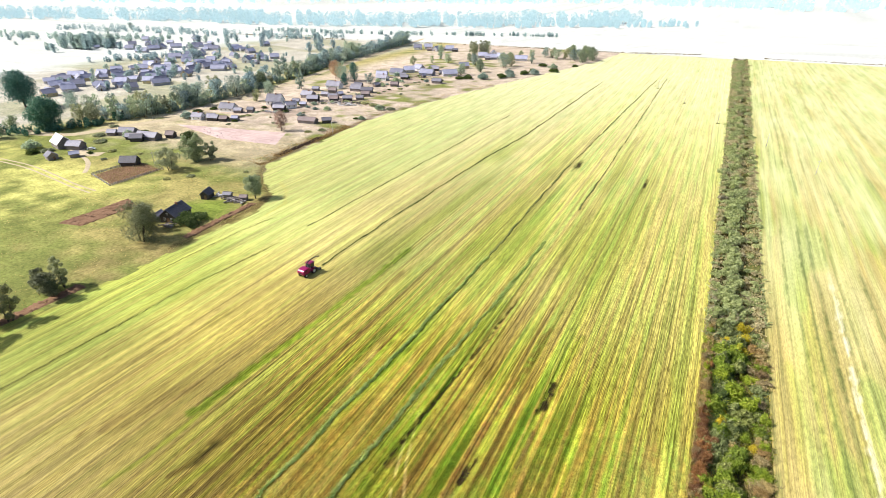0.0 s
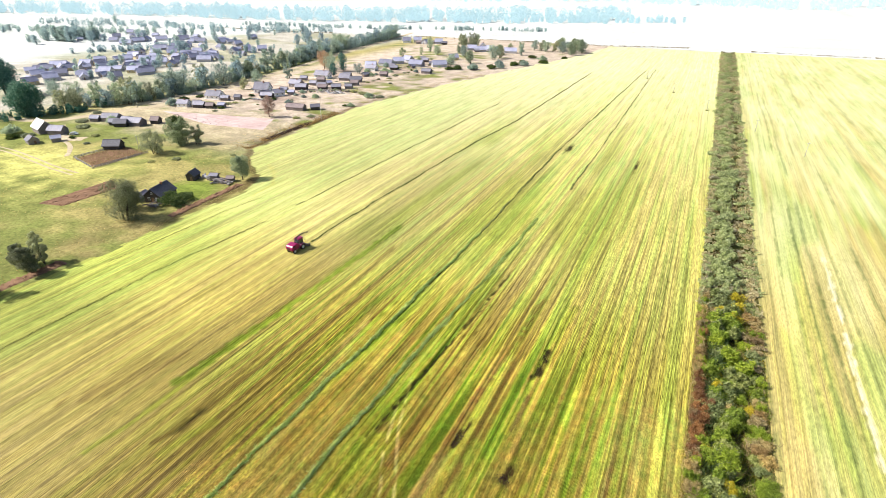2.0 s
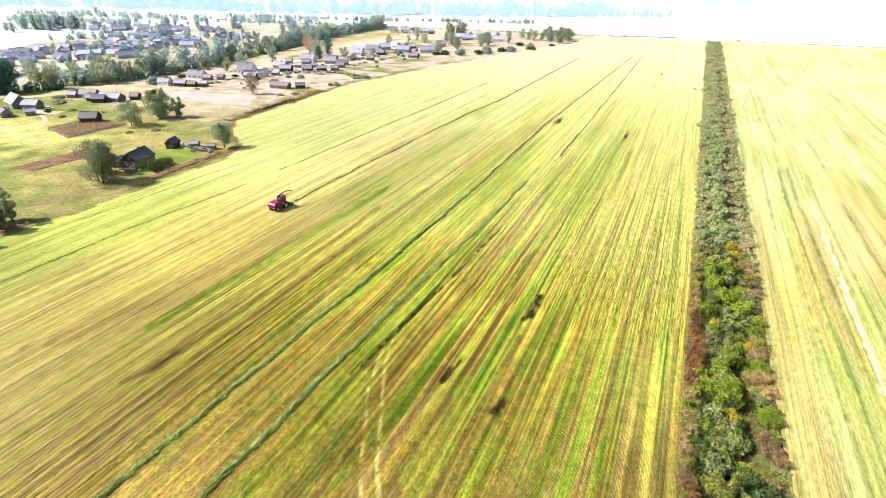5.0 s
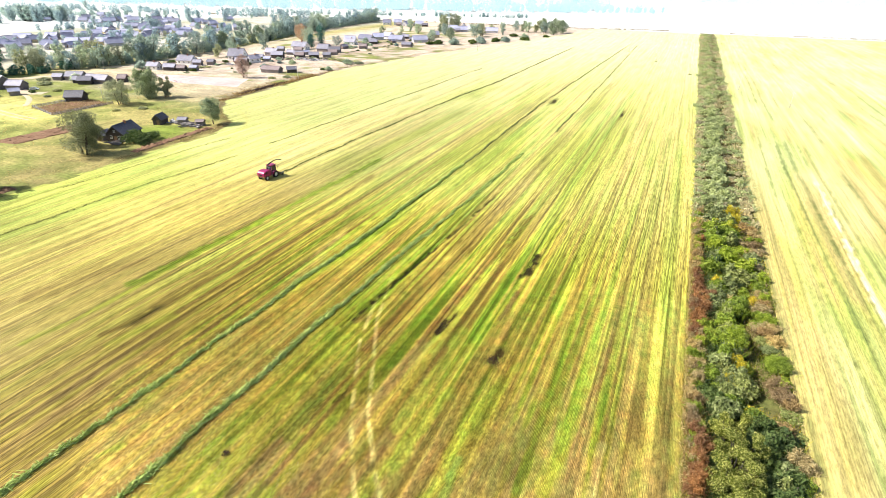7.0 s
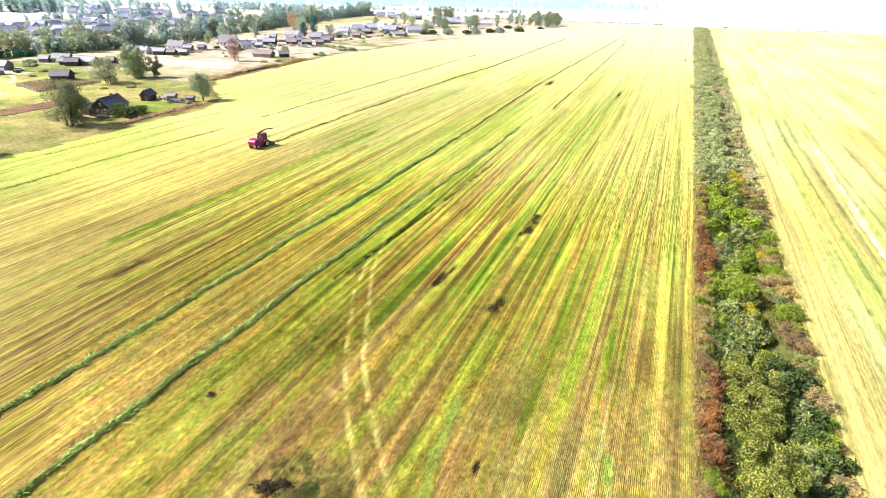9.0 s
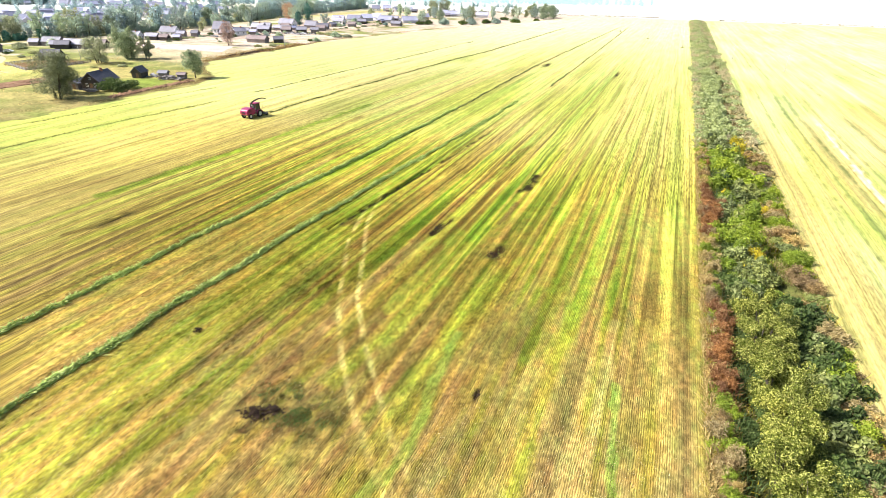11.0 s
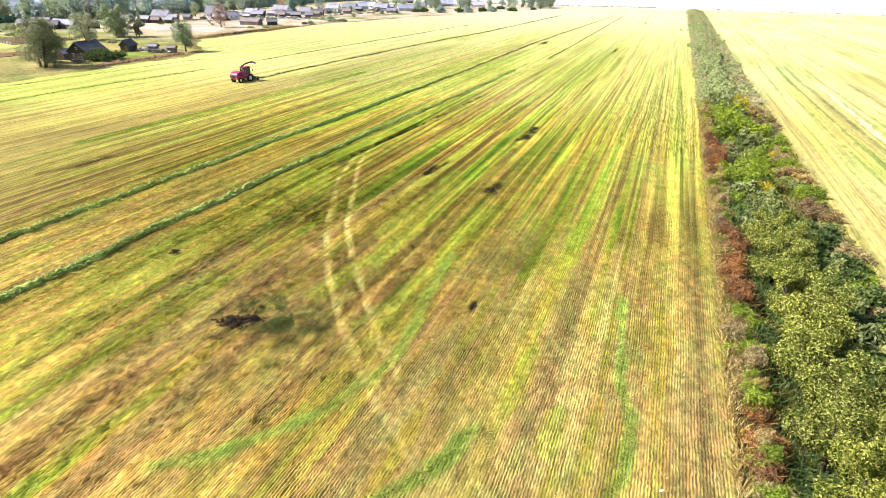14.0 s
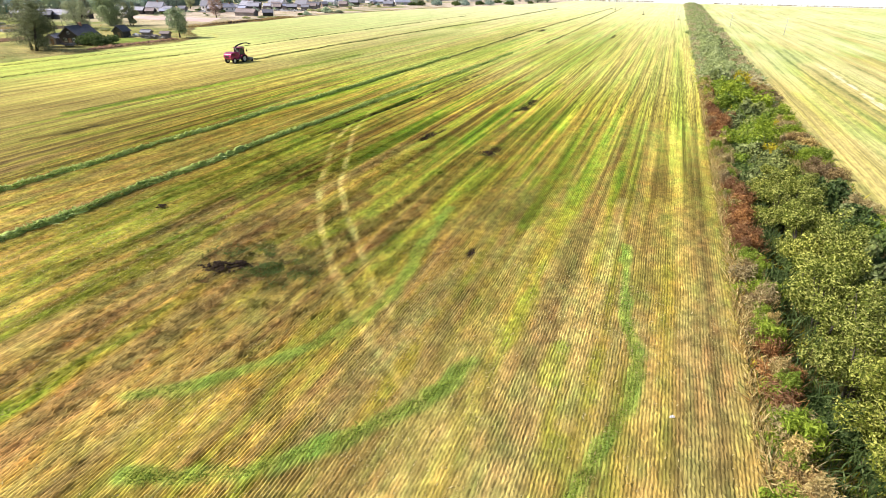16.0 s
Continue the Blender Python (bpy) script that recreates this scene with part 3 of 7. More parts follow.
def field_col(x, y):
    wob = x + 0.5 * (vnoise(x, y, 30, 60, 21) - 0.5)
    s1, s2, s3 = vnoise(wob, y, 4.3, 240, 1), vnoise(wob, y, 0.95, 150, 2), vnoise(wob, y, 0.5, 75, 3)
    mid = np.interp(x, ZONE_X, ZONE_MID)
    mid = mid + (0.68 - mid) * sstep(110, 190, y)
    near = np.interp(x, ZONE_X, ZONE_NEAR)
    g = near + (mid - near) * sstep(22, 52, y)
    lined = np.interp(y, (0, 25, 60, 110, 170, 300), (0.6, 0.65, 0.85, 0.58, 0.36, 0.18)) * np.interp(x, (-150, -99, -95, -70, -50), (0.35, 0.35, 0.4, 0.5, 0.9))
    amp = (0.5 + 0.5 * lined) * (0.58 + 0.52 * sstep(25, 60, y))
    blot = 0.4 + 0.6 * sstep(55, 100, y)
    g += amp * (0.14 * (s1 - 0.5) + 0.55 * (s2 - 0.5) + 0.85 * (s3 - 0.5)) + (vnoise(x, y, 13, 34, 4) - 0.5) * 0.25 * blot + (vnoise(wob, y, 0.6, 22, 7) - 0.5) * (0.35 + 0.35 * sstep(25, 60, y)) * sstep(110, 60, y) + (vnoise(x, y, 1.2, 6.5, 5) - 0.5) * 0.3 * blot
    straw = sstep(-45, -42.5, x) * sstep(-35.5, -38, x) * sstep(75, 50, y) * 0.45
    g = g * (1 - straw) + 0.40 * straw
    # soft green bands and patches of regrowth on the nearer ground
    lush = sstep(0.54, 0.78, 0.65 * vnoise(wob, y, 1.9, 32, 101) + 0.35 * vnoise(x, y, 1.6, 4.5, 102)) * sstep(75, 40, y)
    g = g + 0.2 * lush
    calm = sstep(60, 170, y)
    g = g * (1 - calm) + calm * np.maximum(g, 0.47 + 0.5 * (g - 0.47))
    east = sstep(-18, -8, x) * sstep(35, 70, y)
    g = g * (1 - 0.45 * east) + 0.64 * 0.45 * east
    km = sstep(22, 50, y)[:, None]
    lane = sstep(-13, -6, x) * sstep(60, 35, y)
    g = g * (1 - 0.25 * lane) + 0.46 * 0.25 * lane
    g = g + 0.2 * lane * sstep(0.62, 0.82, vnoise(wob, y, 1.3, 6.5, 46))
    g = g - sstep(-3, 1.5, x) * sstep(75, 45, y) * np.maximum(g - 0.52, 0) * 0.6
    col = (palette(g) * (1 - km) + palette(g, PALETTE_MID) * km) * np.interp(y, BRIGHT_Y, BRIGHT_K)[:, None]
    kl = (0.4 * lane * sstep(0.7, 0.5, g))[:, None]
    col = col * (1 - kl) + np.array((0.26, 0.225, 0.10)) * (0.7 + 0.5 * vnoise(x, y, 0.5, 0.7, 44))[:, None] * kl
    ko = (0.5 * sstep(-42, -72, x) + 0.2 * sstep(-72, -100, x))[:, None]
    kw = sstep(-90, -100, x)[:, None]
    col = col * (1 - ko) + (np.array((0.265, 0.235, 0.115)) * (1 - kw) + np.array((0.225, 0.26, 0.095)) * kw) * (0.8 + 0.4 * s2)[:, None] * ko
    col *= np.interp(x, (-150, -96, -62, -40), (0.30, 0.20, 0.08, 0.0))[:, None] * sstep(45, 105, y)[:, None] + 1
    col *= (1 + 0.05 * sstep(-36, -46, x) * sstep(70, 45, y) - 0.08 * sstep(-42, -34, x) * sstep(-4, -12, x) * sstep(110, 70, y) * sstep(18, 30, y))[:, None]
    col *= (0.72 + 0.56 * (0.5 * s3 + 0.5 * vnoise(wob, y, 0.8, 90, 6)))[:, None]
    # far stubble mixed towards pale cream, haze put into its colour
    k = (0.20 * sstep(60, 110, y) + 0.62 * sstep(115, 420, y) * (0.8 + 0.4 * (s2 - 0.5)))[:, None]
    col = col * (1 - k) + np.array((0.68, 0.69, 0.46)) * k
    kg = 0.55 * sstep(80, 110, y) * sstep(260, 180, y) * sstep(-86, -70, x) * sstep(-8, -16, x) * sstep(0.42, 0.7, 0.6 * vnoise(wob, y, 5.5, 70, 61) + 0.4 * vnoise(x, y, 12, 40, 62))
    col = blend(col, (0.20, 0.27, 0.045), kg)
    rag = vnoise(x, y, 0.7, 0.9, 9)
    fray = 0.7 * (vnoise(x, y, 0.5, 2.6, 47) - 0.5) + 0.8 * (vnoise(x, y, 1.3, 4.0, 48) - 0.5)
    for swaths, rgb in ((GREEN_SWATHS, (0.19, 0.235, 0.035)), (BROWN_SWATHS, (0.13, 0.085, 0.036)), (STRAW_SWATHS, (0.42, 0.34, 0.16))):
        for pts, w, k in swaths:
            col = blend(col, rgb, 0.85 * k * sstep(w * 1.35, w * 0.45, near_line(x, y, pts) + fray * w * 1.3))
    for pts, w in ((ARC_1, 0.4), (ARC_2, 0.42), (ARC_3, 0.34)):
        col = blend(col, (0.17, 0.25, 0.055), (0.45 + 0.6 * vnoise(x, y, 1.4, 1.4, 12)) * sstep(w * 1.4, w * 0.5, near_line(x, y, pts) + (rag - 0.5) * 0.35))
    for pts in (TYRE_A, TYRE_B):
        col = blend(col, (0.42, 0.38, 0.17), 0.62 * sstep(0.2, 0.5, vnoise(x, y, 1.1, 1.6, 103)) * sstep(0.34, 0.12, near_line(x, y, pts) + (rag - 0.5) * 0.1) * sstep(64, 40, y) * (0.35 + 0.65 * sstep(17, 25, y)))
    col = blend(col, (0.10, 0.17, 0.015), 0.8 * sstep(1.3, 0.4, near_line(x, y, GREEN_STREAK) + (rag - 0.5) * 1.2))
    col = blend(col, (0.075, 0.065, 0.02), 0.7 * sstep(1.0, 0.3, near_line(x, y, OLIVE_STREAK) + (rag - 0.5) * 1.0))
    col = blend(col, (0.028, 0.022, 0.011), 0.9 * sstep(0.3, 0.08, near_line(x, y, DARK_TRENCH) + (rag - 0.5) * 0.7))
    col = blend(col, (0.018, 0.015, 0.008), 0.97 * sstep(0.85, 0.2, near_line(x, y, DARK_STREAK) + (rag - 0.5) * 1.1))
    col = blend(col, (0.15, 0.085, 0.035), 0.6 * sstep(0.6, 0.15, near_line(x, y, BROWN_STREAK) + (rag - 0.5) * 1.0 + fray * 0.5))
    for sx, sy, rx, ry in SOIL_SPOTS:
        d = np.hypot((x - sx) / rx, (y - sy) / ry)
        col = blend(col, (0.11, 0.105, 0.03), 0.5 * sstep(2.0, 1.1, d + (rag - 0.5) * 1.5))
        col = blend(col, (0.022, 0.014, 0.009), 0.9 * sstep(1.25, 0.6, d + (rag - 0.5) * 1.5))
    col = blend(col, (0.42, 0.38, 0.13), 0.5 * sstep(0.7, 0.3, near_line(x, y, [(-128, 128), (-120, 122), (-113.5, 114), (-112, 104)]) + (rag - 0.5) * 0.5))
    # brown trampled ground round the farther wallow
    d = np.hypot((x + 13.2) / 2.2, (y - 49) / 6.5)
    col = blend(col, (0.15, 0.09, 0.035), 0.15 * sstep(1.1, 0.5, d + (rag - 0.5) * 0.9))
    # weedy ring round the bare mound
    d = np.hypot((x + 19.6) / 4.4, (y - 18.6) / 2.9)
    mott = vnoise(x, y, 0.45, 0.45, 18)
    ring = sstep(1.1, 0.5, d + (rag - 0.5) * 0.8)
    col = blend(col, (0.10, 0.09, 0.034), 0.6 * ring)
    col = blend(col, (0.06, 0.045, 0.02), 0.7 * ring * sstep(0.5, 0.75, mott))
    d = np.hypot((x + 18.6) / 1.6, (y - 13.6) / 0.9)
    col = blend(col, (0.15, 0.09, 0.04), 0.4 * sstep(1.1, 0.4, d + (rag - 0.5) * 0.9))
    col[:, 2] *= 0.90 + 0.10 * sstep(90, 190, y) + 0.06 * sstep(34, 18, y) - 0.06 * sstep(22, 40, y) * sstep(100, 75, y)
    col *= (1 - 0.13 * sstep(-10, -20, x) * sstep(60, 40, y) * sstep(6, 14, y) - 0.16 * sstep(-18, -8, x) * sstep(75, 50, y))[:, None]
    col *= (1 - 0.12 * sstep(-32, -42, x) * sstep(-60, -50, x) * sstep(66, 50, y) * sstep(14, 26, y) + 0.16 * sstep(-50, -62, x) * sstep(80, 64, y) - 0.08 * sstep(-18, -14, x) * sstep(-4, -8, x) * sstep(26, 20, y))[:, None]
    col *= (1 + 0.28 * sstep(-68, -82, x) * sstep(45, 60, y) * sstep(130, 100, y))[:, None]
    col *= (1 - 0.16 * sstep(-82, -72, x) * sstep(-44, -54, x) * sstep(78, 95, y) * sstep(190, 150, y) + 0.15 * sstep(-66, -78, x) * sstep(64, 50, y))[:, None]
    # paler, drier strip beside the ditch
    col = blend(col, (0.28, 0.285, 0.09), 0.35 * sstep(-9, 2, x) * sstep(38, 60, y) * sstep(150, 100, y))
    return np.concatenate([col, (lined * (1 - 0.5 * lane))[:, None]], 1)


def field_z(x, y):
    z = 0.07 * sstep(60, 35, y) * (vnoise(x, y, 0.6, 0.8, 32) - 0.5) + 0.10 * (vnoise(x, y, 3, 7, 33) - 0.5)
    z -= 0.22 * sstep(0.7, 0.15, near_line(x, y, DARK_TRENCH))
    z -= 0.03 * sstep(0.5, 0.2, near_line(x, y, TYRE_A)) + 0.03 * sstep(0.5, 0.2, near_line(x, y, TYRE_B))
    z += 0.1 * sstep(1.2, 0.3, np.hypot((x + 19.6) / 4.4, (y - 18.6) / 2.9)) * vnoise(x, y, 0.5, 0.5, 19) + 0.07 * sstep(0.8, 0.2, near_line(x, y, ARC_1)) + 0.07 * sstep(0.8, 0.2, near_line(x, y, ARC_2))
    for sx, sy, rx, ry in SOIL_SPOTS:
        d = np.hypot((x - sx) / rx, (y - sy) / ry)
        z -= 0.12 * sstep(1.2, 0.4, d)
    return z


def growing(start, stop, step, near, power):
    v = [start]
    while v[-1] < stop:
        v.append(v[-1] + step * max(1.0, v[-1] / near) ** power)
    v[-1] = stop
    return np.array(v)


ys_field = np.concatenate([np.linspace(-120, -12, 19)[:-1], growing(-12, FIELD_END, 0.25, 45, 1.3)])
xs_field = np.concatenate([np.arange(-153, -60, 0.38), np.arange(-60, DITCH_L + 0.01, 0.25)])
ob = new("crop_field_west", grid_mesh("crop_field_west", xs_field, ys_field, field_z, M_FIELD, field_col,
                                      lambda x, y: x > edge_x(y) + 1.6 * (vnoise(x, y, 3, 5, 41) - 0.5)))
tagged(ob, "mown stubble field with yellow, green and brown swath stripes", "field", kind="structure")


def field2_col(x, y):
    wob = x + 1.2 * (vnoise(x, y, 300, 45, 58) - 0.5)
    s1, s2, s3 = vnoise(wob, y, 4.2, 170, 51), vnoise(wob, y, 1.3, 90, 52), vnoise(wob, y, 0.6, 40, 53)
    g = 0.66 + 0.6 * (s1 - 0.5) + 0.5 * (s2 - 0.5) + 0.4 * (s3 - 0.5) + (vnoise(x, y, 10, 40, 54) - 0.5) * 0.6 + 0.35 * sstep(0.55, 0.75, vnoise(x, y, 4, 18, 57))
    col = palette(np.clip(g, 0.44, 0.95)) * 1.3 * (0.8 + 0.4 * s3)[:, None]
    # far end blended paler, haze painted into the hayfield colour
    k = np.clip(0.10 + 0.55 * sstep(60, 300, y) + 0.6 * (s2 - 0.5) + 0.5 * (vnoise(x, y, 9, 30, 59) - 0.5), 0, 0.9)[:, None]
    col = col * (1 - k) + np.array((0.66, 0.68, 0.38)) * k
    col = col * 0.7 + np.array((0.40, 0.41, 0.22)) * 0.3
    rag = vnoise(x, y, 0.8, 1.6, 55)
    fade = 1 - 0.6 * sstep(120, 330, y)
    for cx, w, k in ((17.6, 0.35, 0.5), (19.6, 0.3, 0.4), (22.3, 0.3, 0.6), (24.2, 0.25, 0.6), (26.4, 0.4, 0.8), (28.6, 0.45, 0.7), (31.5, 0.3, 0.6), (33, 0.4, 0.5), (38, 0.4, 0.6), (44, 0.6, 0.6), (52, 0.6, 0.4), (60.5, 0.9, 0.8), (64, 0.7, 0.6), (88, 1, 0.6)):
        on = sstep(0.3, 0.6, vnoise(x, y, 8, 26, int(cx))) * fade
        col = blend(col, (0.11, 0.15, 0.05), k * on * sstep(w * 1.3, w * 0.3, np.abs(wob - cx) + (rag - 0.5) * w * 1.2))
    col = blend(col, (0.72, 0.68, 0.50), 0.75 * sstep(0.5, 0.2, np.abs(x - 30.2 - (y - 90) * 0.022) + (rag - 0.5) * 0.9) * sstep(45, 65, y) * sstep(150, 120, y))
    return np.concatenate([col, np.interp(y, (0, 60, 150, 300), (1.0, 0.9, 0.4, 0.2))[:, None]], 1)


xs2 = np.concatenate([np.arange(DITCH_R, 70, 0.4), np.arange(70, 200, 1.5), np.linspace(200, 900, 60)])
ys2 = np.concatenate([np.linspace(-120, -12, 10)[:-1], growing(-12, 540, 0.6, 60, 1.1)])
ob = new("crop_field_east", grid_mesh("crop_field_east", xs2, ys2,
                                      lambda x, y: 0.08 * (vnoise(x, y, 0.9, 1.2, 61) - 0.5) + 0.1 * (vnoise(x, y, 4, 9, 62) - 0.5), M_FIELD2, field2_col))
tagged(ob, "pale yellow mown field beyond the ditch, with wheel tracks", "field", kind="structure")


def ground_z(x, y):
    z = 0.05 * (vnoise(x, y, 9, 9, 71) - 0.5)
    under = (x > edge_x(y) + 2) & (x < DITCH_L - 0.2) & (y < FIELD_END - 1) | (x > DITCH_R + 0.2) & (x < 899) & (y < 539)
    z = np.where(under, -0.35, z)
    d = np.clip((x - DITCH_L) / (DITCH_R - DITCH_L), 0, 1)
    bed = -1.5 * np.sin(math.pi * d) ** 1.3 + 0.3 * (vnoise(x, y, 1.5, 2.5, 72) - 0.5) - 0.05
    inside = (x >= DITCH_L - 0.2) & (x <= DITCH_R + 0.2) & (y < 545)
    return np.where(inside, bed, z)


def ground_col(x, y):
    n = vnoise(x, y, 34, 26, 81)
    n2 = vnoise(x, y, 7, 5, 82)
    n3 = vnoise(x, y, 2.5, 2.5, 83)
    g = 0.55 * n + 0.3 * n2 + 0.15 * n3
    green, straw, dry = np.array((0.17, 0.19, 0.055)), np.array((0.31, 0.27, 0.105)), np.array((0.45, 0.37, 0.31))
    k = sstep(0.36, 0.62, g)[:, None]
    col = green * (1 - k) + straw * k
    far = np.maximum(sstep(140, 190, y), 0.6 * sstep(120, 150, y)) * sstep(-270, -240, x)
    kd = (far * sstep(0.16, 0.42, n2 * 0.6 + n * 0.4))[:, None]
    col = col * (1 - kd) + dry * kd
    # sunlit meadow west of the first farm
    km = (0.85 * sstep(-152, -186, x) * sstep(118, 98, y) * sstep(0.22, 0.44, g))[:, None]
    col = col * (1 - km) + np.array((0.48, 0.46, 0.15)) * (0.8 + 0.4 * n3)[:, None] * km
    # browned grass on the bank before the farm
    kq = (0.6 * sstep(-138, -130, x) * sstep(30, 40, y) * sstep(88, 76, y) * sstep(0.3, 0.5, g))[:, None]
    col = col * (1 - kq) + np.array((0.25, 0.20, 0.09)) * kq
    # lush grass round the farmhouse
    kg = (0.8 * sstep(1.1, 0.6, np.hypot((x + 131) / 11, (y - 99) / 9) + (n3 - 0.5) * 0.5))[:, None]
    col = col * (1 - kg) + np.array((0.15, 0.22, 0.03)) * kg
    col = col * (0.75 + 0.5 * vnoise(x, y, 4.0, 3.0, 84))[:, None]
    # village ground lifted slightly in place of haze
    col = col * (1 + 0.12 * sstep(-195, -225, x) * sstep(118, 140, y))[:, None]
    # pale plots and far stubble; their bluish paling paints in haze
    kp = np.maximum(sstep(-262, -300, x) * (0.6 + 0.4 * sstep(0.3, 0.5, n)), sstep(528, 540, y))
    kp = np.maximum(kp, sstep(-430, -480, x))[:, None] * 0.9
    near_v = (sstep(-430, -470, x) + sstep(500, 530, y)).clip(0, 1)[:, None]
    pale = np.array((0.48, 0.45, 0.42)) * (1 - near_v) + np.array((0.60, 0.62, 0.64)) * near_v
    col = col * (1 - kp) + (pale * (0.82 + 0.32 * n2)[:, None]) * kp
    # turned soil and worn ground in the yards
    ky = (0.5 * sstep(-240, -215, x) * sstep(-165, -185, x) * sstep(185, 205, y) * sstep(400, 340, y) * sstep(0.5, 0.66, vnoise(x, y, 8, 6, 86)))[:, None]
    col = col * (1 - ky) + np.array((0.25, 0.18, 0.155)) * ky
    # rank growth in the ditch
    inside = ((x >= DITCH_L - 0.3) & (x <= DITCH_R + 0.3) & (y < 545))[:, None]
    weeds = np.array((0.07, 0.09, 0.025)) * (1 - n3)[:, None] + np.array((0.15, 0.12, 0.05)) * n3[:, None]
    col = np.where(inside, weeds, col)
    # dark bank where the field meets the rough grass
    kb = (0.75 * sstep(2.8, 0.6, np.abs(x - edge_x(y) + 1.2) + (n3 - 0.5) * 2.5) * sstep(70, 90, y) * sstep(300, 180, y))[:, None]
    col = col * (1 - kb) + np.array((0.10, 0.062, 0.03)) * kb
    return col


gx = np.concatenate([[-4500, -3000, -2000, -1400, -1000], np.arange(-800, -460, 20), np.arange(-460, -84, 1.6), np.linspace(-84, 6.2, 8),
                     np.arange(6.4, 17.6, 0.4), np.linspace(18, 900, 20), [1200, 1600, 2200, 3000, 4500]])
gy = np.concatenate([[-1500, -800, -400, -200], np.arange(-100, 10, 5), np.arange(10, 260, 1.6), np.arange(260, 560, 3), np.arange(560, 900, 20),
                     [1000, 1200, 1500, 2000, 2600, 3500, 4800]])
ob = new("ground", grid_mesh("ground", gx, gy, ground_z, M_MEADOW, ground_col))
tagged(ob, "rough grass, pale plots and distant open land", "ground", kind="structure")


def ribbon(name, pts, width, mat, label, z=0.06, seed=1):
    """A road or track of uneven width along a smooth line."""
    p = [Vector((x, y, 0)) for x, y in pts]
    dense = []
    for i in range(len(p) - 1):
        a, b, c, d = p[max(i - 1, 0)], p[i], p[i + 1], p[min(i + 2, len(p) - 1)]
        for k in range(12):
            t = k / 12
            dense.append(0.5 * ((2 * b) + (c - a) * t + (2 * a - 5 * b + 4 * c - d) * t * t + (3 * b - a - 3 * c + d) * t ** 3))
    dense.append(p[-1])
    rnd = random.Random(seed)
    verts, faces = [], []
    for i, q in enumerate(dense):
        d = (dense[min(i + 1, len(dense) - 1)] - dense[max(i - 1, 0)]).normalized()
        s = Vector((-d.y, d.x, 0))
        for k in range(5):
            o = (k / 4 - 0.5) * width * rnd.uniform(0.85, 1.15)
            verts.append((*(q + s * o)[:2], z + (0.03 if 0 < k < 4 else -0.03)))
    for i in range(len(dense) - 1):
        for k in range(4):
            a = i * 5 + k
            faces += [a, a + 5, a + 6, a + 1]
    o = new(name, mesh_from(name, np.array(verts), np.array(faces), 4, mat))
    return tagged(o, label, "road" if "road" in name else "track", kind="structure")


ribbon("village_road", [(-420, 95), (-330, 118), (-262, 128), (-249, 142), (-243, 160), (-238, 176), (-241, 200), (-247, 231), (-258, 290), (-276, 380), (-294, 475), (-310, 560)], 5.5, M_SAND, "pale sandy village road along the tree row")
ribbon("meadow_track", [(-250, 96), (-225, 97), (-205, 95), (-190, 93), (-176, 92)], 0.7, M_SAND, "pale wheel track across the meadow", seed=2)
ribbon("meadow_track", [(-251, 98.2), (-225, 99.2), (-205, 97.2), (-190, 95), (-176, 94)], 0.7, M_SAND, "pale wheel track across the meadow", seed=3)
ribbon("farm_track", [(-236, 122), (-224, 116), (-212, 113), (-203, 108), (-197, 103)], 1.6, M_SAND, "trodden sandy path beside the farm", seed=4)
ribbon("farm_yard_track", [(-243, 128), (-232, 121), (-220, 117), (-213, 120)], 5.0, M_SAND, "bare sandy farmyard", seed=5)
ribbon("yard_track", [(-262, 222), (-238, 222), (-226, 224)], 4.0, M_SAND, "pale drive beside the white house", seed=6)


def plot(name, corners, mat, label, ridge=0.12, seed=1, nx=40, ny=30):
    """A tilled plot between four corners, with ridges along its length."""
    a, b, c, d = [Vector((x, y, 0)) for x, y in corners]
    rnd = random.Random(seed)
    verts, faces = [], []
    for j in range(ny + 1):
        for i in range(nx + 1):
            u, v = i / nx, j / ny
            edge = min(u, v, 1 - u, 1 - v) == 0
            q = (a * (1 - u) + b * u) * (1 - v) + (d * (1 - u) + c * u) * v
            q += Vector((rnd.uniform(-0.3, 0.3), rnd.uniform(-0.3, 0.3), 0))
            verts.append((q.x, q.y, -0.04 if edge else 0.06 + ridge * (0.5 + 0.5 * math.cos(v * ny * math.pi)) * rnd.uniform(0.4, 1)))
    for j in range(ny):
        for i in range(nx):
            k = j * (nx + 1) + i
            faces += [k, k + 1, k + nx + 2, k + nx + 1]
    o = new(name, mesh_from(name, np.array(verts), np.array(faces), 4, mat))
    return tagged(o, label, "plot", kind="structure")


plot("tilled_plot", [(-161, 73), (-153, 75), (-152.5, 92), (-160.5, 95)], M_SOIL_RED, "freshly dug brown garden strip", seed=1)
plot("fenced_plot", [(-192, 103.5), (-176.4, 99.6), (-175.8, 118.2), (-191, 120.5)], M_SOIL_RED, "dug brown vegetable plot inside a fence", seed=2)
plot("potato_field", [(-188, 157), (-161, 161), (-170, 178), (-229, 166)], M_SOIL_PINK, "pinkish dry tilled potato field", seed=3, nx=60)
plot("soil_bank", [(-122, 83), (-119.5, 83), (-121, 110), (-123.5, 110)], M_SOIL_RED, "brown bank of turned soil beside the yard", ridge=0.5, seed=4, nx=8, ny=40)
plot("soil_bank", [(-122.5, 37), (-120, 37), (-119, 56), (-122.5, 56)], M_SOIL_RED, "reddish bare soil bank under the trees", ridge=0.35, seed=5, nx=8, ny=40)
plot("soil_bank", [(-151, 150), (-148.3, 150), (-150, 180), (-152.6, 180)], M_SOIL, "dark cut bank along the field edge", ridge=0.5, seed=6, nx=8, ny=40)


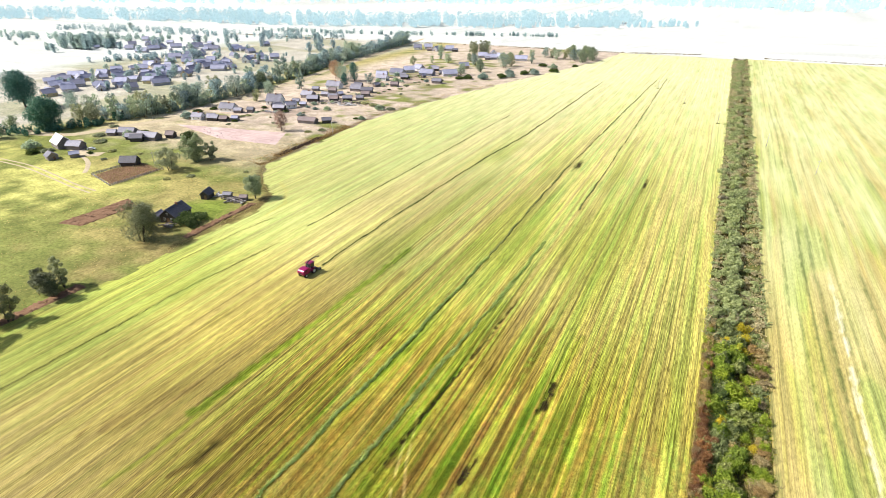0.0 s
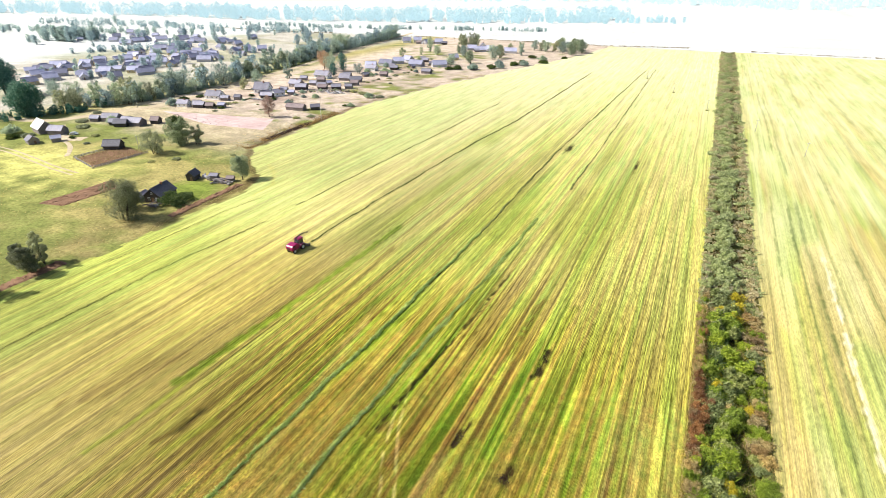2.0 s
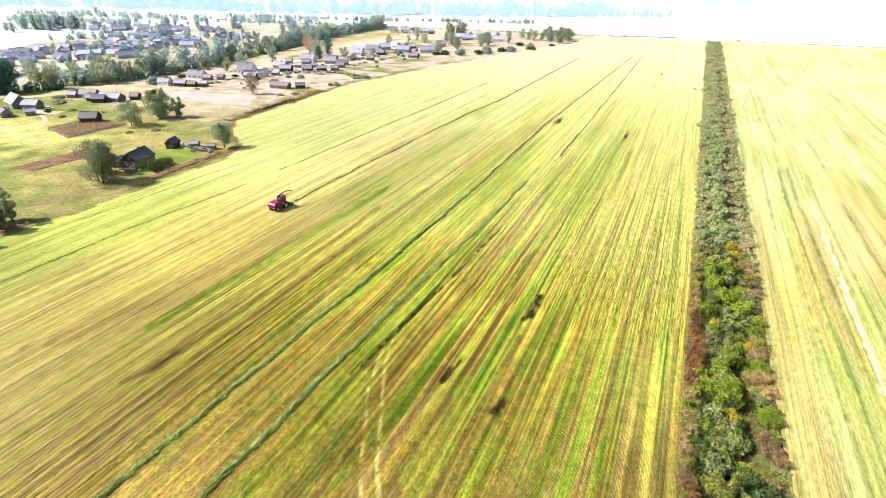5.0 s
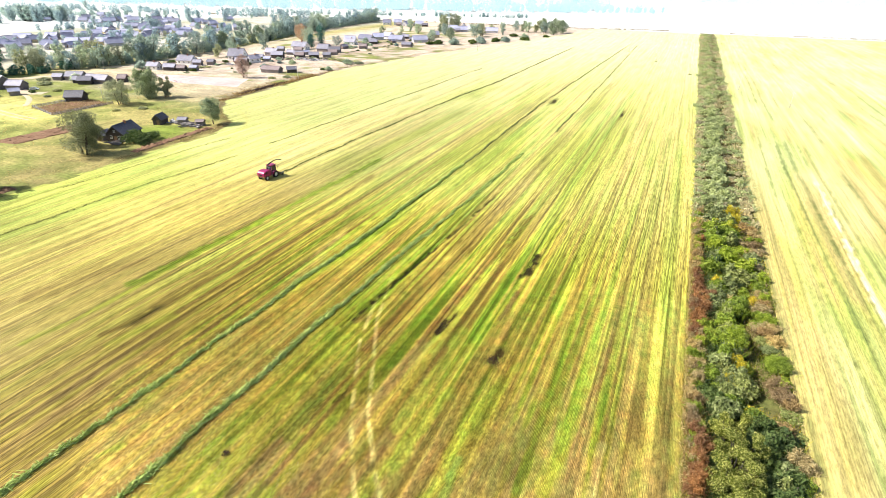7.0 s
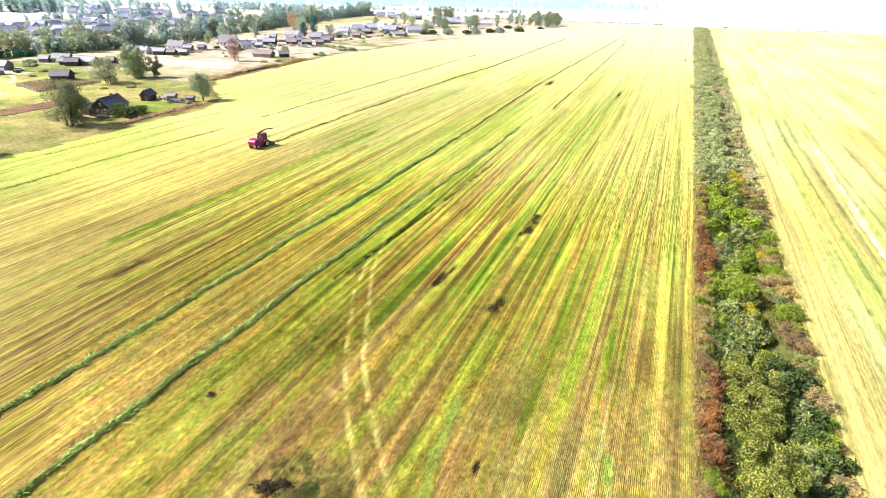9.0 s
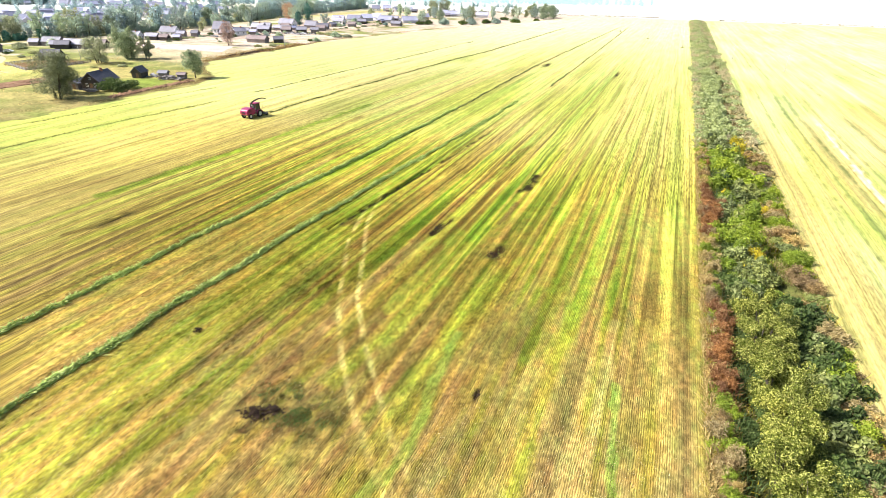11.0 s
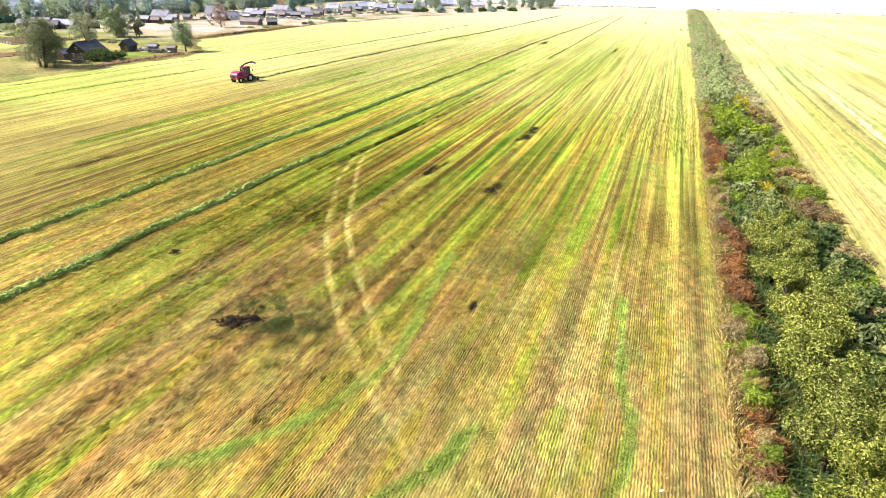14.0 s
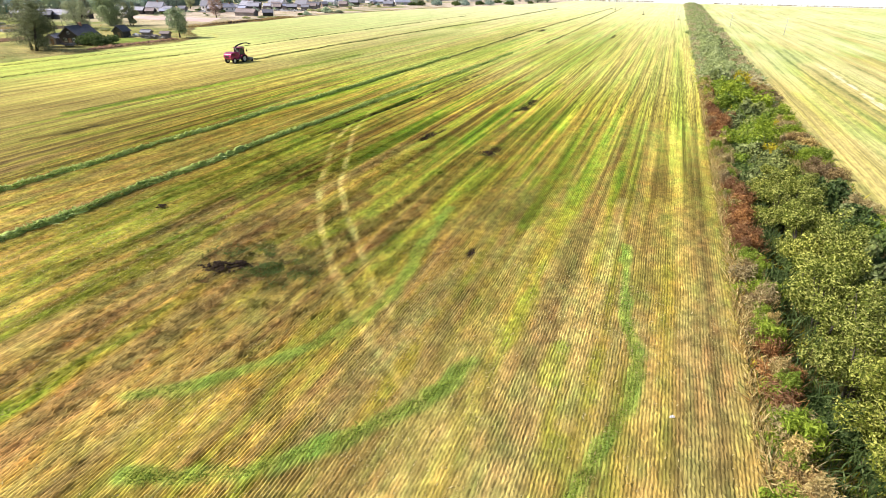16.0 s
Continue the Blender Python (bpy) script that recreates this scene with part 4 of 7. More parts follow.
# ---------------------------------------------------------------- forage harvester
def wheel(parent, x, y, r, w, rim_r):
    bm = bmesh.new()
    prof = [(0.62 * r, -0.5), (0.9 * r, -0.5), (r, -0.36), (r, 0.36), (0.9 * r, 0.5), (0.62 * r, 0.5)]
    seg = 28
    rings = [[bm.verts.new((x + w * k, y + rr * math.cos(2 * math.pi * i / seg), r + rr * math.sin(2 * math.pi * i / seg))) for rr, k in prof] for i in range(seg)]
    for i in range(seg):
        a, b = rings[i], rings[(i + 1) % seg]
        for k in range(len(prof)):
            bm.faces.new((a[k], a[(k + 1) % len(prof)], b[(k + 1) % len(prof)], b[k]))
    for i in range(seg):
        a = 2 * math.pi * i / seg
        for sgn in (-1, 1):
            c = Vector((x + sgn * w * 0.24, y + r * math.cos(a), r + r * math.sin(a)))
            t = Vector((0, -math.sin(a), math.cos(a)))
            nrm = Vector((0, math.cos(a), math.sin(a)))
            ax = (Vector((1, 0, 0)) + t * 0.5 * sgn).normalized()
            vs = [bm.verts.new(c + ax * sx * w * 0.24 + t * sy * 0.035 + nrm * sz) for sx in (-1, 1) for sy in (-1, 1) for sz in (-0.01, 0.04)]
            for f in ((0, 1, 3, 2), (4, 6, 7, 5), (0, 4, 5, 1), (2, 3, 7, 6), (1, 5, 7, 3)):
                bm.faces.new([vs[q] for q in f])
    bmesh.ops.recalc_face_normals(bm, faces=bm.faces[:])
    wh = part("wheel", bm, M_BLACK, parent, "black lugged tractor tyre")
    bm = bmesh.new()
    tube(bm, [(x - w * 0.42, y, r), (x - w * 0.2, y, r), (x + w * 0.2, y, r), (x + w * 0.42, y, r)], [0.64 * r, 0.5 * r, 0.5 * r, 0.64 * r], 24)
    tube(bm, [(x - w * 0.5, y, r), (x + w * 0.5, y, r)], [0.18 * r, 0.18 * r], 12)
    part("rim", bm, M_RIM, wh, "pale painted wheel rim")


def harvester(m):
    """Faces +y; width across x."""
    t = thing("forage_harvester", "crimson self-propelled forage harvester working in the stubble", "harvester", m)
    bm = bmesh.new()
    side = [(-3.05, 1.05), (-3.15, 1.55), (-3.0, 2.15), (-2.55, 2.5), (-1.6, 2.62), (-0.55, 2.6), (-0.2, 2.45), (-0.2, 1.0), (-1.0, 0.85), (-2.6, 0.85)]
    prism(bm, side, -1.3, 1.3)
    bmesh.ops.rotate(bm, verts=bm.verts[:], cent=(0, 0, 0), matrix=Matrix(((0, 1, 0), (1, 0, 0), (0, 0, 1))))
    bmesh.ops.recalc_face_normals(bm, faces=bm.faces[:])
    bmesh.ops.bevel(bm, geom=bm.edges[:], offset=0.14, segments=3, affect="EDGES", profile=0.5)
    body = part("engine_hood", bm, M_RED, t, "glossy crimson rounded engine hood")
    for sx in (-1, 1):
        for k in range(5):
            bm = bmesh.new()
            box(bm, sx * 1.3 - 0.03, sx * 1.3 + 0.03, -2.5, -1.5, 1.75 + k * 0.12, 1.81 + k * 0.12, 0.01)
            part("grille_slat", bm, M_BLACK, body)
    bm = bmesh.new()
    box(bm, -0.6, 0.6, -3.17, -3.08, 1.45, 1.8, 0.03)
    part("rear_grille", bm, M_BLACK, body, "black rear radiator grille")
    for sx in (-1.05, 0.85):
        bm = bmesh.new()
        box(bm, sx, sx + 0.2, -3.2, -3.1, 1.12, 1.26, 0.02)
        part("tail_light", bm, M_YELLOW, body, "small amber rear light")
    bm = bmesh.new()
    box(bm, -1.05, 1.05, -2.5, 2.5, 0.7, 1.05, 0.06)
    part("chassis", bm, M_GREYM, t)
    bm = bmesh.new()
    box(bm, -1.15, 1.15, -0.1, 1.9, 1.0, 1.85, 0.1)
    part("front_body", bm, M_RED, t)
    bm = bmesh.new()
    box(bm, -0.95, 0.95, 0.35, 2.05, 1.85, 3.35, 0.1, 0.08)
    cab = part("cab", bm, M_GLASS, t, "dark glazed driver's cab")
    bm = bmesh.new()
    box(bm, -1.05, 1.05, 0.2, 2.2, 3.35, 3.58, 0.09)
    part("cab_roof", bm, M_RED, cab)
    for sx in (-1, 1):
        for sy in (0.38, 2.02):
            bm = bmesh.new()
            tube(bm, [(sx * 0.94, sy, 1.85), (sx * 0.88, sy * 0.95 + 0.06, 3.36)], [0.06, 0.06], 6)
            part("cab_post", bm, M_RED, cab)
        bm = bmesh.new()
        tube(bm, [(sx * 1.0, 2.1, 3.2), (sx * 1.5, 2.3, 3.1), (sx * 1.5, 2.3, 2.6)], [0.025] * 3, 6)
        box(bm, sx * 1.5 - 0.12, sx * 1.5 + 0.12, 2.27, 2.33, 2.45, 2.95, 0.02)
        part("mirror", bm, M_BLACK, cab)
    bm = bmesh.new()
    pts = [(0.1, -0.4, 2.5), (0.1, -0.4, 3.2), (0.12, 0.0, 3.75), (0.2, 0.9, 4.12), (0.32, 2.2, 4.38), (0.5, 3.5, 4.42), (0.6, 4.3, 4.25)]
    tube(bm, pts, [0.24, 0.22, 0.20, 0.18, 0.15, 0.13, 0.12], 8)
    sp = part("spout", bm, M_LOGDARK, t, "dark curved discharge spout")
    bm = bmesh.new()
    box(bm, 0.42, 0.80, 4.2, 4.75, 3.98, 4.2, 0.04)
    part("spout_flap", bm, M_BLACK, sp)
    bm = bmesh.new()
    tube(bm, [(0.75, -0.6, 2.5), (0.75, -0.6, 3.25), (0.75, -0.75, 3.35)], [0.09, 0.09, 0.08], 10)
    part("exhaust_pipe", bm, M_GREYM, t)
    for sx in (-1.28, 1.28):
        wheel(t, sx, 1.2, 0.88, 0.66, 0.36)
        wheel(t, sx * 0.93, -2.05, 0.62, 0.48, 0.26)
    for sx in (-1, 1):
        bm = bmesh.new()
        arch = [(1.2 + 1.05 * math.cos(a), 0.95 + 1.0 * math.sin(a)) for a in np.linspace(math.pi * 0.05, math.pi * 0.95, 12)]
        inner = [(1.2 + 0.98 * math.cos(a), 0.95 + 0.93 * math.sin(a)) for a in np.linspace(math.pi * 0.95, math.pi * 0.05, 12)]
        prism(bm, arch + inner, sx * 1.28 - 0.36, sx * 1.28 + 0.36)
        bmesh.ops.rotate(bm, verts=bm.verts[:], cent=(0, 0, 0), matrix=Matrix(((0, 1, 0), (1, 0, 0), (0, 0, 1))))
        bmesh.ops.recalc_face_normals(bm, faces=bm.faces[:])
        part("mudguard", bm, M_RED, t)
        bm = bmesh.new()
        for k in range(4):
            box(bm, sx * 1.2 - 0.22, sx * 1.2 + 0.22, -0.15, 0.12, 0.55 + k * 0.32, 0.60 + k * 0.32)
        tube(bm, [(sx * 1.42, -0.1, 0.5), (sx * 1.42, -0.1, 2.6)], [0.025, 0.025], 6)
        part("ladder", bm, M_GREYM, t)
    bm = bmesh.new()
    box(bm, -0.5, 0.5, 2.0, 3.1, 0.55, 1.25, 0.06)
    part("feeder_housing", bm, M_GREYM, t)
    bm = bmesh.new()
    prism(bm, [(2.95, 0.3), (3.2, 0.22), (4.0, 0.25), (3.9, 0.45), (3.3, 0.95), (2.98, 1.05)], -1.55, 1.55)
    bmesh.ops.rotate(bm, verts=bm.verts[:], cent=(0, 0, 0), matrix=Matrix(((0, 1, 0), (1, 0, 0), (0, 0, 1))))
    bmesh.ops.recalc_face_normals(bm, faces=bm.faces[:])
    head = part("pickup_header", bm, M_GREYM, t, "grey windrow pickup header")
    bm = bmesh.new()
    tube(bm, [(-1.5, 3.75, 0.5), (1.5, 3.75, 0.5)], [0.3, 0.3], 14)
    for k in range(16):
        for j in range(5):
            a = 2 * math.pi * j / 5 + k * 0.3
            px = -1.45 + k * 0.193
            tube(bm, [(px, 3.75 + 0.3 * math.cos(a), 0.5 + 0.3 * math.sin(a)), (px, 3.75 + 0.45 * math.cos(a), 0.5 + 0.45 * math.sin(a))], [0.012, 0.008], 4)
    part("pickup_reel", bm, M_YELLOW, head, "yellow tined pickup reel")
    for sx in (-1.66, 1.66):
        bm = bmesh.new()
        tube(bm, [(sx - 0.1, 3.6, 0.28), (sx + 0.1, 3.6, 0.28)], [0.28, 0.28], 16)
        part("gauge_wheel", bm, M_BLACK, head)
        bm = bmesh.new()
        box(bm, sx - 0.06, sx + 0.06, 3.0, 4.1, 0.25, 0.95, 0.03)
        part("end_plate", bm, M_GREYM, head)
    for sx in (-0.7, 0.7):
        bm = bmesh.new()
        tube(bm, [(sx, 2.2, 3.45), (sx, 2.28, 3.45)], [0.1, 0.1], 10)
        part("work_light", bm, M_FRAME, cab)
    bm = bmesh.new()
    tube(bm, [(-0.8, 0.4, 3.58), (-0.8, 0.4, 3.75)], [0.07, 0.06], 10)
    part("beacon", bm, M_YELLOW, cab, "amber warning beacon")
    return t


harvester(pose(-78.6, 83.4, 0.02, 0, 0, -3))


# ---------------------------------------------------------------- windrows of cut grass
def windrow(pts, width, height, seed, blades, label):
    rnd = np.random.default_rng(seed)
    mat = M_CUT if blades > 5000 else M_CUTDRY
    p = np.array(pts, dtype=float)
    yy = np.arange(p[0, 1], p[-1, 1], 0.18 if p[-1, 1] < 150 else 0.8)
    cx = np.interp(yy, p[:, 1], p[:, 0]) + 0.34 * (vnoise(yy, yy * 0, 0.9, 1, seed + 3) - 0.5) + 0.5 * (vnoise(yy, yy * 0, 5.0, 1, seed) - 0.5)
    k = np.linspace(-1, 1, 9)
    W = width * (0.4 + 0.42 * vnoise(yy, yy * 0, 1.6, 1, seed + 1)) * (0.35 + 0.65 * sstep(0.2, 0.42, vnoise(yy, yy * 0, 5.5, 1, seed + 4)))
    X = cx[:, None] + k[None, :] * W[:, None] * 0.75
    Y = np.repeat(yy[:, None], 9, 1)
    lump = vnoise(X.ravel(), Y.ravel(), 0.22, 0.34, seed + 2).reshape(X.shape)
    Z = height * (1 - k[None, :] ** 2) * (0.1 + 1.35 * lump) - 0.06
    n = len(yy)
    i = (np.arange(n - 1)[:, None] * 9 + np.arange(8)[None, :]).ravel()
    q = np.stack([i, i + 1, i + 10, i + 9], 1)
    me = mesh_from("windrow", np.stack([X.ravel(), Y.ravel(), Z.ravel()], 1), q.ravel(), 4, M_HAY if mat is M_CUT else M_HAYDRY)
    t = thing("windrow", label, "windrow", kind="stuff")
    part_mesh("ridge", me, t)
    if blades:
        j = rnd.integers(0, n, blades)
        o = rnd.normal(size=blades) * 0.36
        bx = cx[j] + o * W[j] * 1.1
        by = yy[j] + rnd.random(blades) * 0.4
        bz = height * np.clip(1 - (o * 1.4) ** 2, 0, 1) * 0.45
        part_mesh("cut_blades", blade_mesh("cut_blades", bx, by, bz, 0.15, mat, seed + 5, 1.8, 0.11), t)
    return t


windrow([(-46, -15), (-45.6, 22), (-45.2, 40), (-44.6, 60), (-43.8, 110)], 0.8, 0.45, 11, 15000, "broad green windrow of cut grass lying across the stubble")
windrow([(-36.3, -15), (-36.5, 22), (-36.3, 40), (-35.9, 62)], 0.8, 0.45, 12, 12000, "broad green windrow of cut grass lying across the stubble")
windrow([(-35.9, 62), (-34.4, 90), (-33.5, 125)], 1.0, 0.22, 13, 5500, "thin wilted windrow left on the stubble")
windrow([(-101, 10), (-99.5, 32), (-99.2, 50), (-99, 62), (-97.8, 76), (-96.2, 92)], 0.30, 0.09, 14, 1500, "low green windrow near the field edge")
windrow([(-96, 104), (-95.4, 131), (-94, 190), (-92.3, 256)], 0.7, 0.22, 15, 0, "low windrow of cut grass")
windrow([(-78.3, 88), (-78.2, 110), (-77.7, 130), (-76.2, 180), (-72.8, 222), (-71.6, 290), (-70.4, 372)], 0.75, 0.26, 16, 2000, "windrow lying ahead of the harvester")
windrow([(-43.8, 110), (-44.5, 185), (-42, 290), (-39, 395)], 0.8, 0.28, 18, 0, "long dark windrow running to the far end")
windrow([(-31, 150), (-31, 179), (-32, 290), (-33.4, 405)], 0.7, 0.24, 19, 0, "long dark windrow running to the far end")
windrow([(-112, 60), (-111, 84), (-109, 104)], 0.4, 0.1, 20, 500, "thin trace of a windrow")

def stubble_rows(x0, x1, y0, y1, pitch):
    """Low ridges of cut stalks and clods along the drill rows, broken and uneven, with bare soil between them."""
    ys = growing(y0, y1, 0.125, 16, 0.6)
    xs = np.arange(x0, x1, pitch)
    X0, Y0 = np.meshgrid(xs, ys, indexing="ij")
    nr, ny = X0.shape
    r = np.random.default_rng(31)
    jit, tuft = r.random((nr, ny)), r.random((nr, ny))
    tuft = np.clip(0.62 * tuft + 0.38 * np.roll(tuft, 1, 1) - 0.12, 0, 1) * 1.15
    tangle = sstep(0.38, 0.6, 0.7 * vnoise(X0, Y0, 4.5, 8, 94) + 0.3 * vnoise(X0, Y0, 1.1, 2.2, 90) + 0.2 * sstep(-6, -1, X0))
    x = X0 + 0.12 * (vnoise(X0, Y0, 7, 5, 92) - 0.5) + pitch * (0.16 + 0.34 * tangle) * (jit - 0.5)
    y = Y0 + 0.08 * (r.random((nr, ny)) - 0.5)
    fx, fy, jit, tuft = x.ravel(), y.ravel(), jit.ravel(), tuft.ravel()
    grown = np.minimum.reduce([near_line(fx, fy, q) for q in (ARC_1, ARC_2, ARC_3)])
    rolled = np.minimum(near_line(fx, fy, TYRE_A), near_line(fx, fy, TYRE_B))
    stand = 0.35 + 0.75 * sstep(0.28, 0.66, 0.6 * vnoise(fx, fy, 2.2, 6.5, 93) + 0.4 * vnoise(fx, fy, 0.8, 1.6, 96))
    stand *= np.interp(fx, (-45, -14, -4), (0.5, 0.85, 0.45))
    stand *= (0.45 + 0.55 * sstep(0.2, 0.6, grown)) * (0.7 + 0.3 * sstep(0.15, 0.5, rolled))
    for gx_, gy_, grx, gry in SOIL_SPOTS:
        stand *= 0.3 + 0.7 * sstep(0.9, 1.5, np.hypot((fx - gx_) / grx, (fy - gy_) / gry))
    edge = sstep(y1, y1 - 22, fy) * sstep(y0, y0 + 4, fy) * sstep(x0, x0 + 12, fx) * sstep(0, 14, fx + 44 + (fy - 9) * 1.1)
    clod = vnoise(fx, fy, 0.33, 0.42, 95)
    tangle, crumb = tangle.ravel(), vnoise(fx, fy, 0.19, 0.26, 100)
    h = stand * ((0.058 * tuft + 0.045 * clod ** 2) * (1 - 0.55 * tangle) + 0.045 * tangle * crumb ** 2 * (0.4 + 1.2 * clod)) * np.interp(fy, (20, 35, 60), (1.0, 1.0, 0.45))
    drill = np.arange(nr)[:, None] + 0 * Y0
    zb = field_z(fx, fy) - 0.10 * (1 - edge) * (0.3 + 1.4 * vnoise(drill, Y0, 2.2, 45, 110).ravel())
    crest = np.stack([fx, fy, zb + 0.014 + 0.01 * stand + h], 1)
    half = pitch * (0.46 + 0.16 * jit)
    left = np.stack([fx - half, fy, zb + 0.006], 1)
    right = np.stack([fx + half, fy, zb + 0.006], 1)
    verts = np.stack([left, crest, right], 1).reshape(-1, 3)
    base = field_col(fx, fy)
    # rows to the left coloured lighter to offset their shaded near sides
    base[:, :3] *= (np.interp(fx, (-45, -8), (1, 0)) * np.interp(fy, (20, 36), (0.45, 0.0)) + 1.14 * (0.8 + 0.4 * vnoise(fx, fy, 0.7, 0.9, 97)))[:, None]
    hue = (0.6 * vnoise(fx, fy, 0.4, 1.0, 106) + 0.4 * vnoise(fx, fy, 1.5, 5, 107))[:, None] - 0.5
    base[:, :3] *= 1 + hue * np.array((-0.45, 0.08, -0.1))
    soft = np.interp(fy, (28, 60), (1.0, 0.35))
    top = base.copy()
    top[:, :3] *= 1 - soft[:, None] + soft[:, None] * ((0.58 + 0.84 * tuft + 0.3 * clod) * (1 - 0.5 * tangle) + 0.5 * tangle * (0.6 + 0.9 * crumb))[:, None] * np.array((1.14, 1.09, 1.0))
    low = base.copy()
    low[:, :3] *= 1 - soft[:, None] + soft[:, None] * (0.64 + 0.34 * jit + 0.2 * clod + 0.45 * tangle * (crumb - 0.3))[:, None] * np.array((1.0, 0.92, 0.84))
    sow = (0.6 + 0.8 * (0.5 * vnoise(drill, Y0, 1.6, 14, 98) + 0.5 * vnoise(drill, Y0, 4.5, 30, 99))).ravel()[:, None]
    sow *= (0.60 + 0.8 * (0.5 * vnoise(drill, Y0, 3.0, 24, 104) + 0.5 * vnoise(x, y, 0.36, 26, 105))).ravel()[:, None]
    calm = np.interp(fy, (12, 40), (0.45, 1.0))[:, None]
    kc = sstep(22, 55, fy)
    clot = sstep(0.25, 0.75, vnoise(fx, fy, 0.2, 0.3, 108)) * (1 - kc) + sstep(0.25, 0.75, vnoise(fx, fy, 0.3, 40, 109)) * kc
    sow = (1 + (sow - 1) * calm) * (0.84 + 0.32 * clot + 0.3 * kc * (clot - 0.5))[:, None]
    top[:, :3] *= sow
    low[:, :3] *= sow
    col = np.stack([low, top, low], 1).reshape(-1, 4)
    keep = (X0 > -40 - (Y0 - 9) * 1.15)[:, :-1]
    i = (np.arange(nr)[:, None] * ny + np.arange(ny - 1)[None, :])[keep] * 3
    q = np.concatenate([np.stack([i, i + 1, i + 4, i + 3], 1), np.stack([i + 1, i + 2, i + 5, i + 4], 1)])
    used = np.unique(q)
    back = np.zeros(len(verts), dtype=np.int64)
    back[used] = np.arange(len(used))
    ob = new("stubble_rows", mesh_from("stubble_rows", verts[used], back[q].ravel(), 4, M_ROWS, False, col[used]))
    return tagged(ob, "drill rows of cut stalks and clods in the stubble field", "stubble", kind="stuff")


stubble_rows(-58, DITCH_L - 0.1, -2.0, 84, 0.135)
# stubble standing in rows on the nearest part of the field
rs = np.random.default_rng(5)
n_st = 110000
sx_ = rs.uniform(-38, 6.4, n_st)
sy_ = -14 + 39 * rs.random(n_st) ** 1.1
sx_ = np.round(sx_ / 0.127) * 0.127 + rs.normal(size=n_st) * 0.015
keep_ = (vnoise(sx_, sy_, 2.2, 5, 91) + 0.25 * rs.normal(size=n_st) > 0.36 + 0.3 * sstep(25, 50, sy_)) & (near_line(sx_, sy_, ARC_1) > 0.5) & (near_line(sx_, sy_, ARC_2) > 0.5) & (near_line(sx_, sy_, TYRE_A) > 0.4) & (near_line(sx_, sy_, TYRE_B) > 0.4)
for gx_, gy_, grx, gry in SOIL_SPOTS:
    keep_ &= np.hypot((sx_ - gx_) / grx, (sy_ - gy_) / gry) > 1.1
sx_, sy_ = sx_[keep_], sy_[keep_]
ob = new("stubble", blade_mesh("stubble", sx_, sy_, field_z(sx_, sy_) - 0.01, 0.06, M_STRAW, 6, 1.4, 0.045))
tagged(ob, "short straw stubble standing in rows", "stubble", kind="stuff")
# green regrowth along the curved strips and round the bare soil
gxs, gys = [], []
for line in (ARC_1, ARC_2, ARC_3):
    a = np.array(line)
    tt = rs.random(2600) * (len(a) - 1.001)
    ii = tt.astype(int)
    f = (tt - ii)[:, None]
    q = a[ii] * (1 - f) + a[ii + 1] * f + rs.normal(size=(2600, 2)) * 0.17
    gxs.append(q[:, 0]), gys.append(q[:, 1])
for cx_, cy_, rr in ((-14.1, 45.6, 1.5), (-31.6, 22.6, 0.8), (-16, 70, 1.6), (-21.8, 49.4, 1.5)):
    q = rs.normal(size=(420, 2)) * rr * np.array((0.9, 0.7)) + np.array((cx_, cy_))
    gxs.append(q[:, 0]), gys.append(q[:, 1])
q = rs.normal(size=(6000, 2)) * np.array((1.9, 1.0)) + np.array((-19.2, 18.5))
q = q[(vnoise(q[:, 0], q[:, 1], 0.7, 0.7, 17) > 0.45) & (np.hypot(q[:, 0] + 21.3, (q[:, 1] - 17.4) * 1.3) > 1.3)]
ob = new("wallow_weeds", blade_mesh("wallow_weeds", q[:, 0], q[:, 1], field_z(q[:, 0], q[:, 1]), 0.10, M_DARKLEAF, 9, 1.2, 0.06))
tagged(ob, "grey-green weeds round the bare wallow", "weeds", kind="stuff")
gxs, gys = np.concatenate(gxs), np.concatenate(gys)
ob = new("regrown_grass", blade_mesh("regrown_grass", gxs, gys, field_z(gxs, gys), 0.06, M_GRASS, 8, 1.2, 0.04))
tagged(ob, "fresh green grass regrowing in strips", "grass", kind="stuff")


def clod_heap(x, y, rx, ry, h, n, seed, label):
    r = random.Random(seed)
    bm = bmesh.new()
    for _ in range(n):
        a, d = r.uniform(0, 6.28), r.random() ** 0.8 * r.uniform(0.75, 1.3)
        s = r.uniform(0.03, 0.11)
        c = Vector((rx * d * math.cos(a), ry * d * math.sin(a), max(0, h * (1 - d)) * r.uniform(0.3, 1) + 0.02))
        res = bmesh.ops.create_icosphere(bm, subdivisions=1, radius=s)
        for v in res["verts"]:
            v.co = Vector((v.co.x * r.uniform(0.7, 1.3), v.co.y * r.uniform(0.7, 1.3), v.co.z * r.uniform(0.3, 0.7))) + c
    o = part("soil_heap", bm, M_SOIL, None)
    o.matrix_basis = pose(x, y, 0)
    return tagged(o, label, "soil heap", kind="stuff")


clod_heap(-21.3, 17.3, 1.15, 0.75, 0.42, 170, 1, "heap of dark turned soil beside a wallow")
clod_heap(-20.3, 18.0, 0.8, 0.5, 0.34, 100, 2, "heap of dark turned soil beside a wallow")
clod_heap(-31.9, 22.8, 0.4, 0.3, 0.2, 24, 3, "small clods of dark soil in the stubble")
clod_heap(-14.2, 45.6, 0.9, 0.7, 0.12, 50, 4, "dark clods of rooted-up soil")
clod_heap(-21.8, 49.0, 0.5, 1.6, 0.12, 50, 5, "dark clods of rooted-up soil")
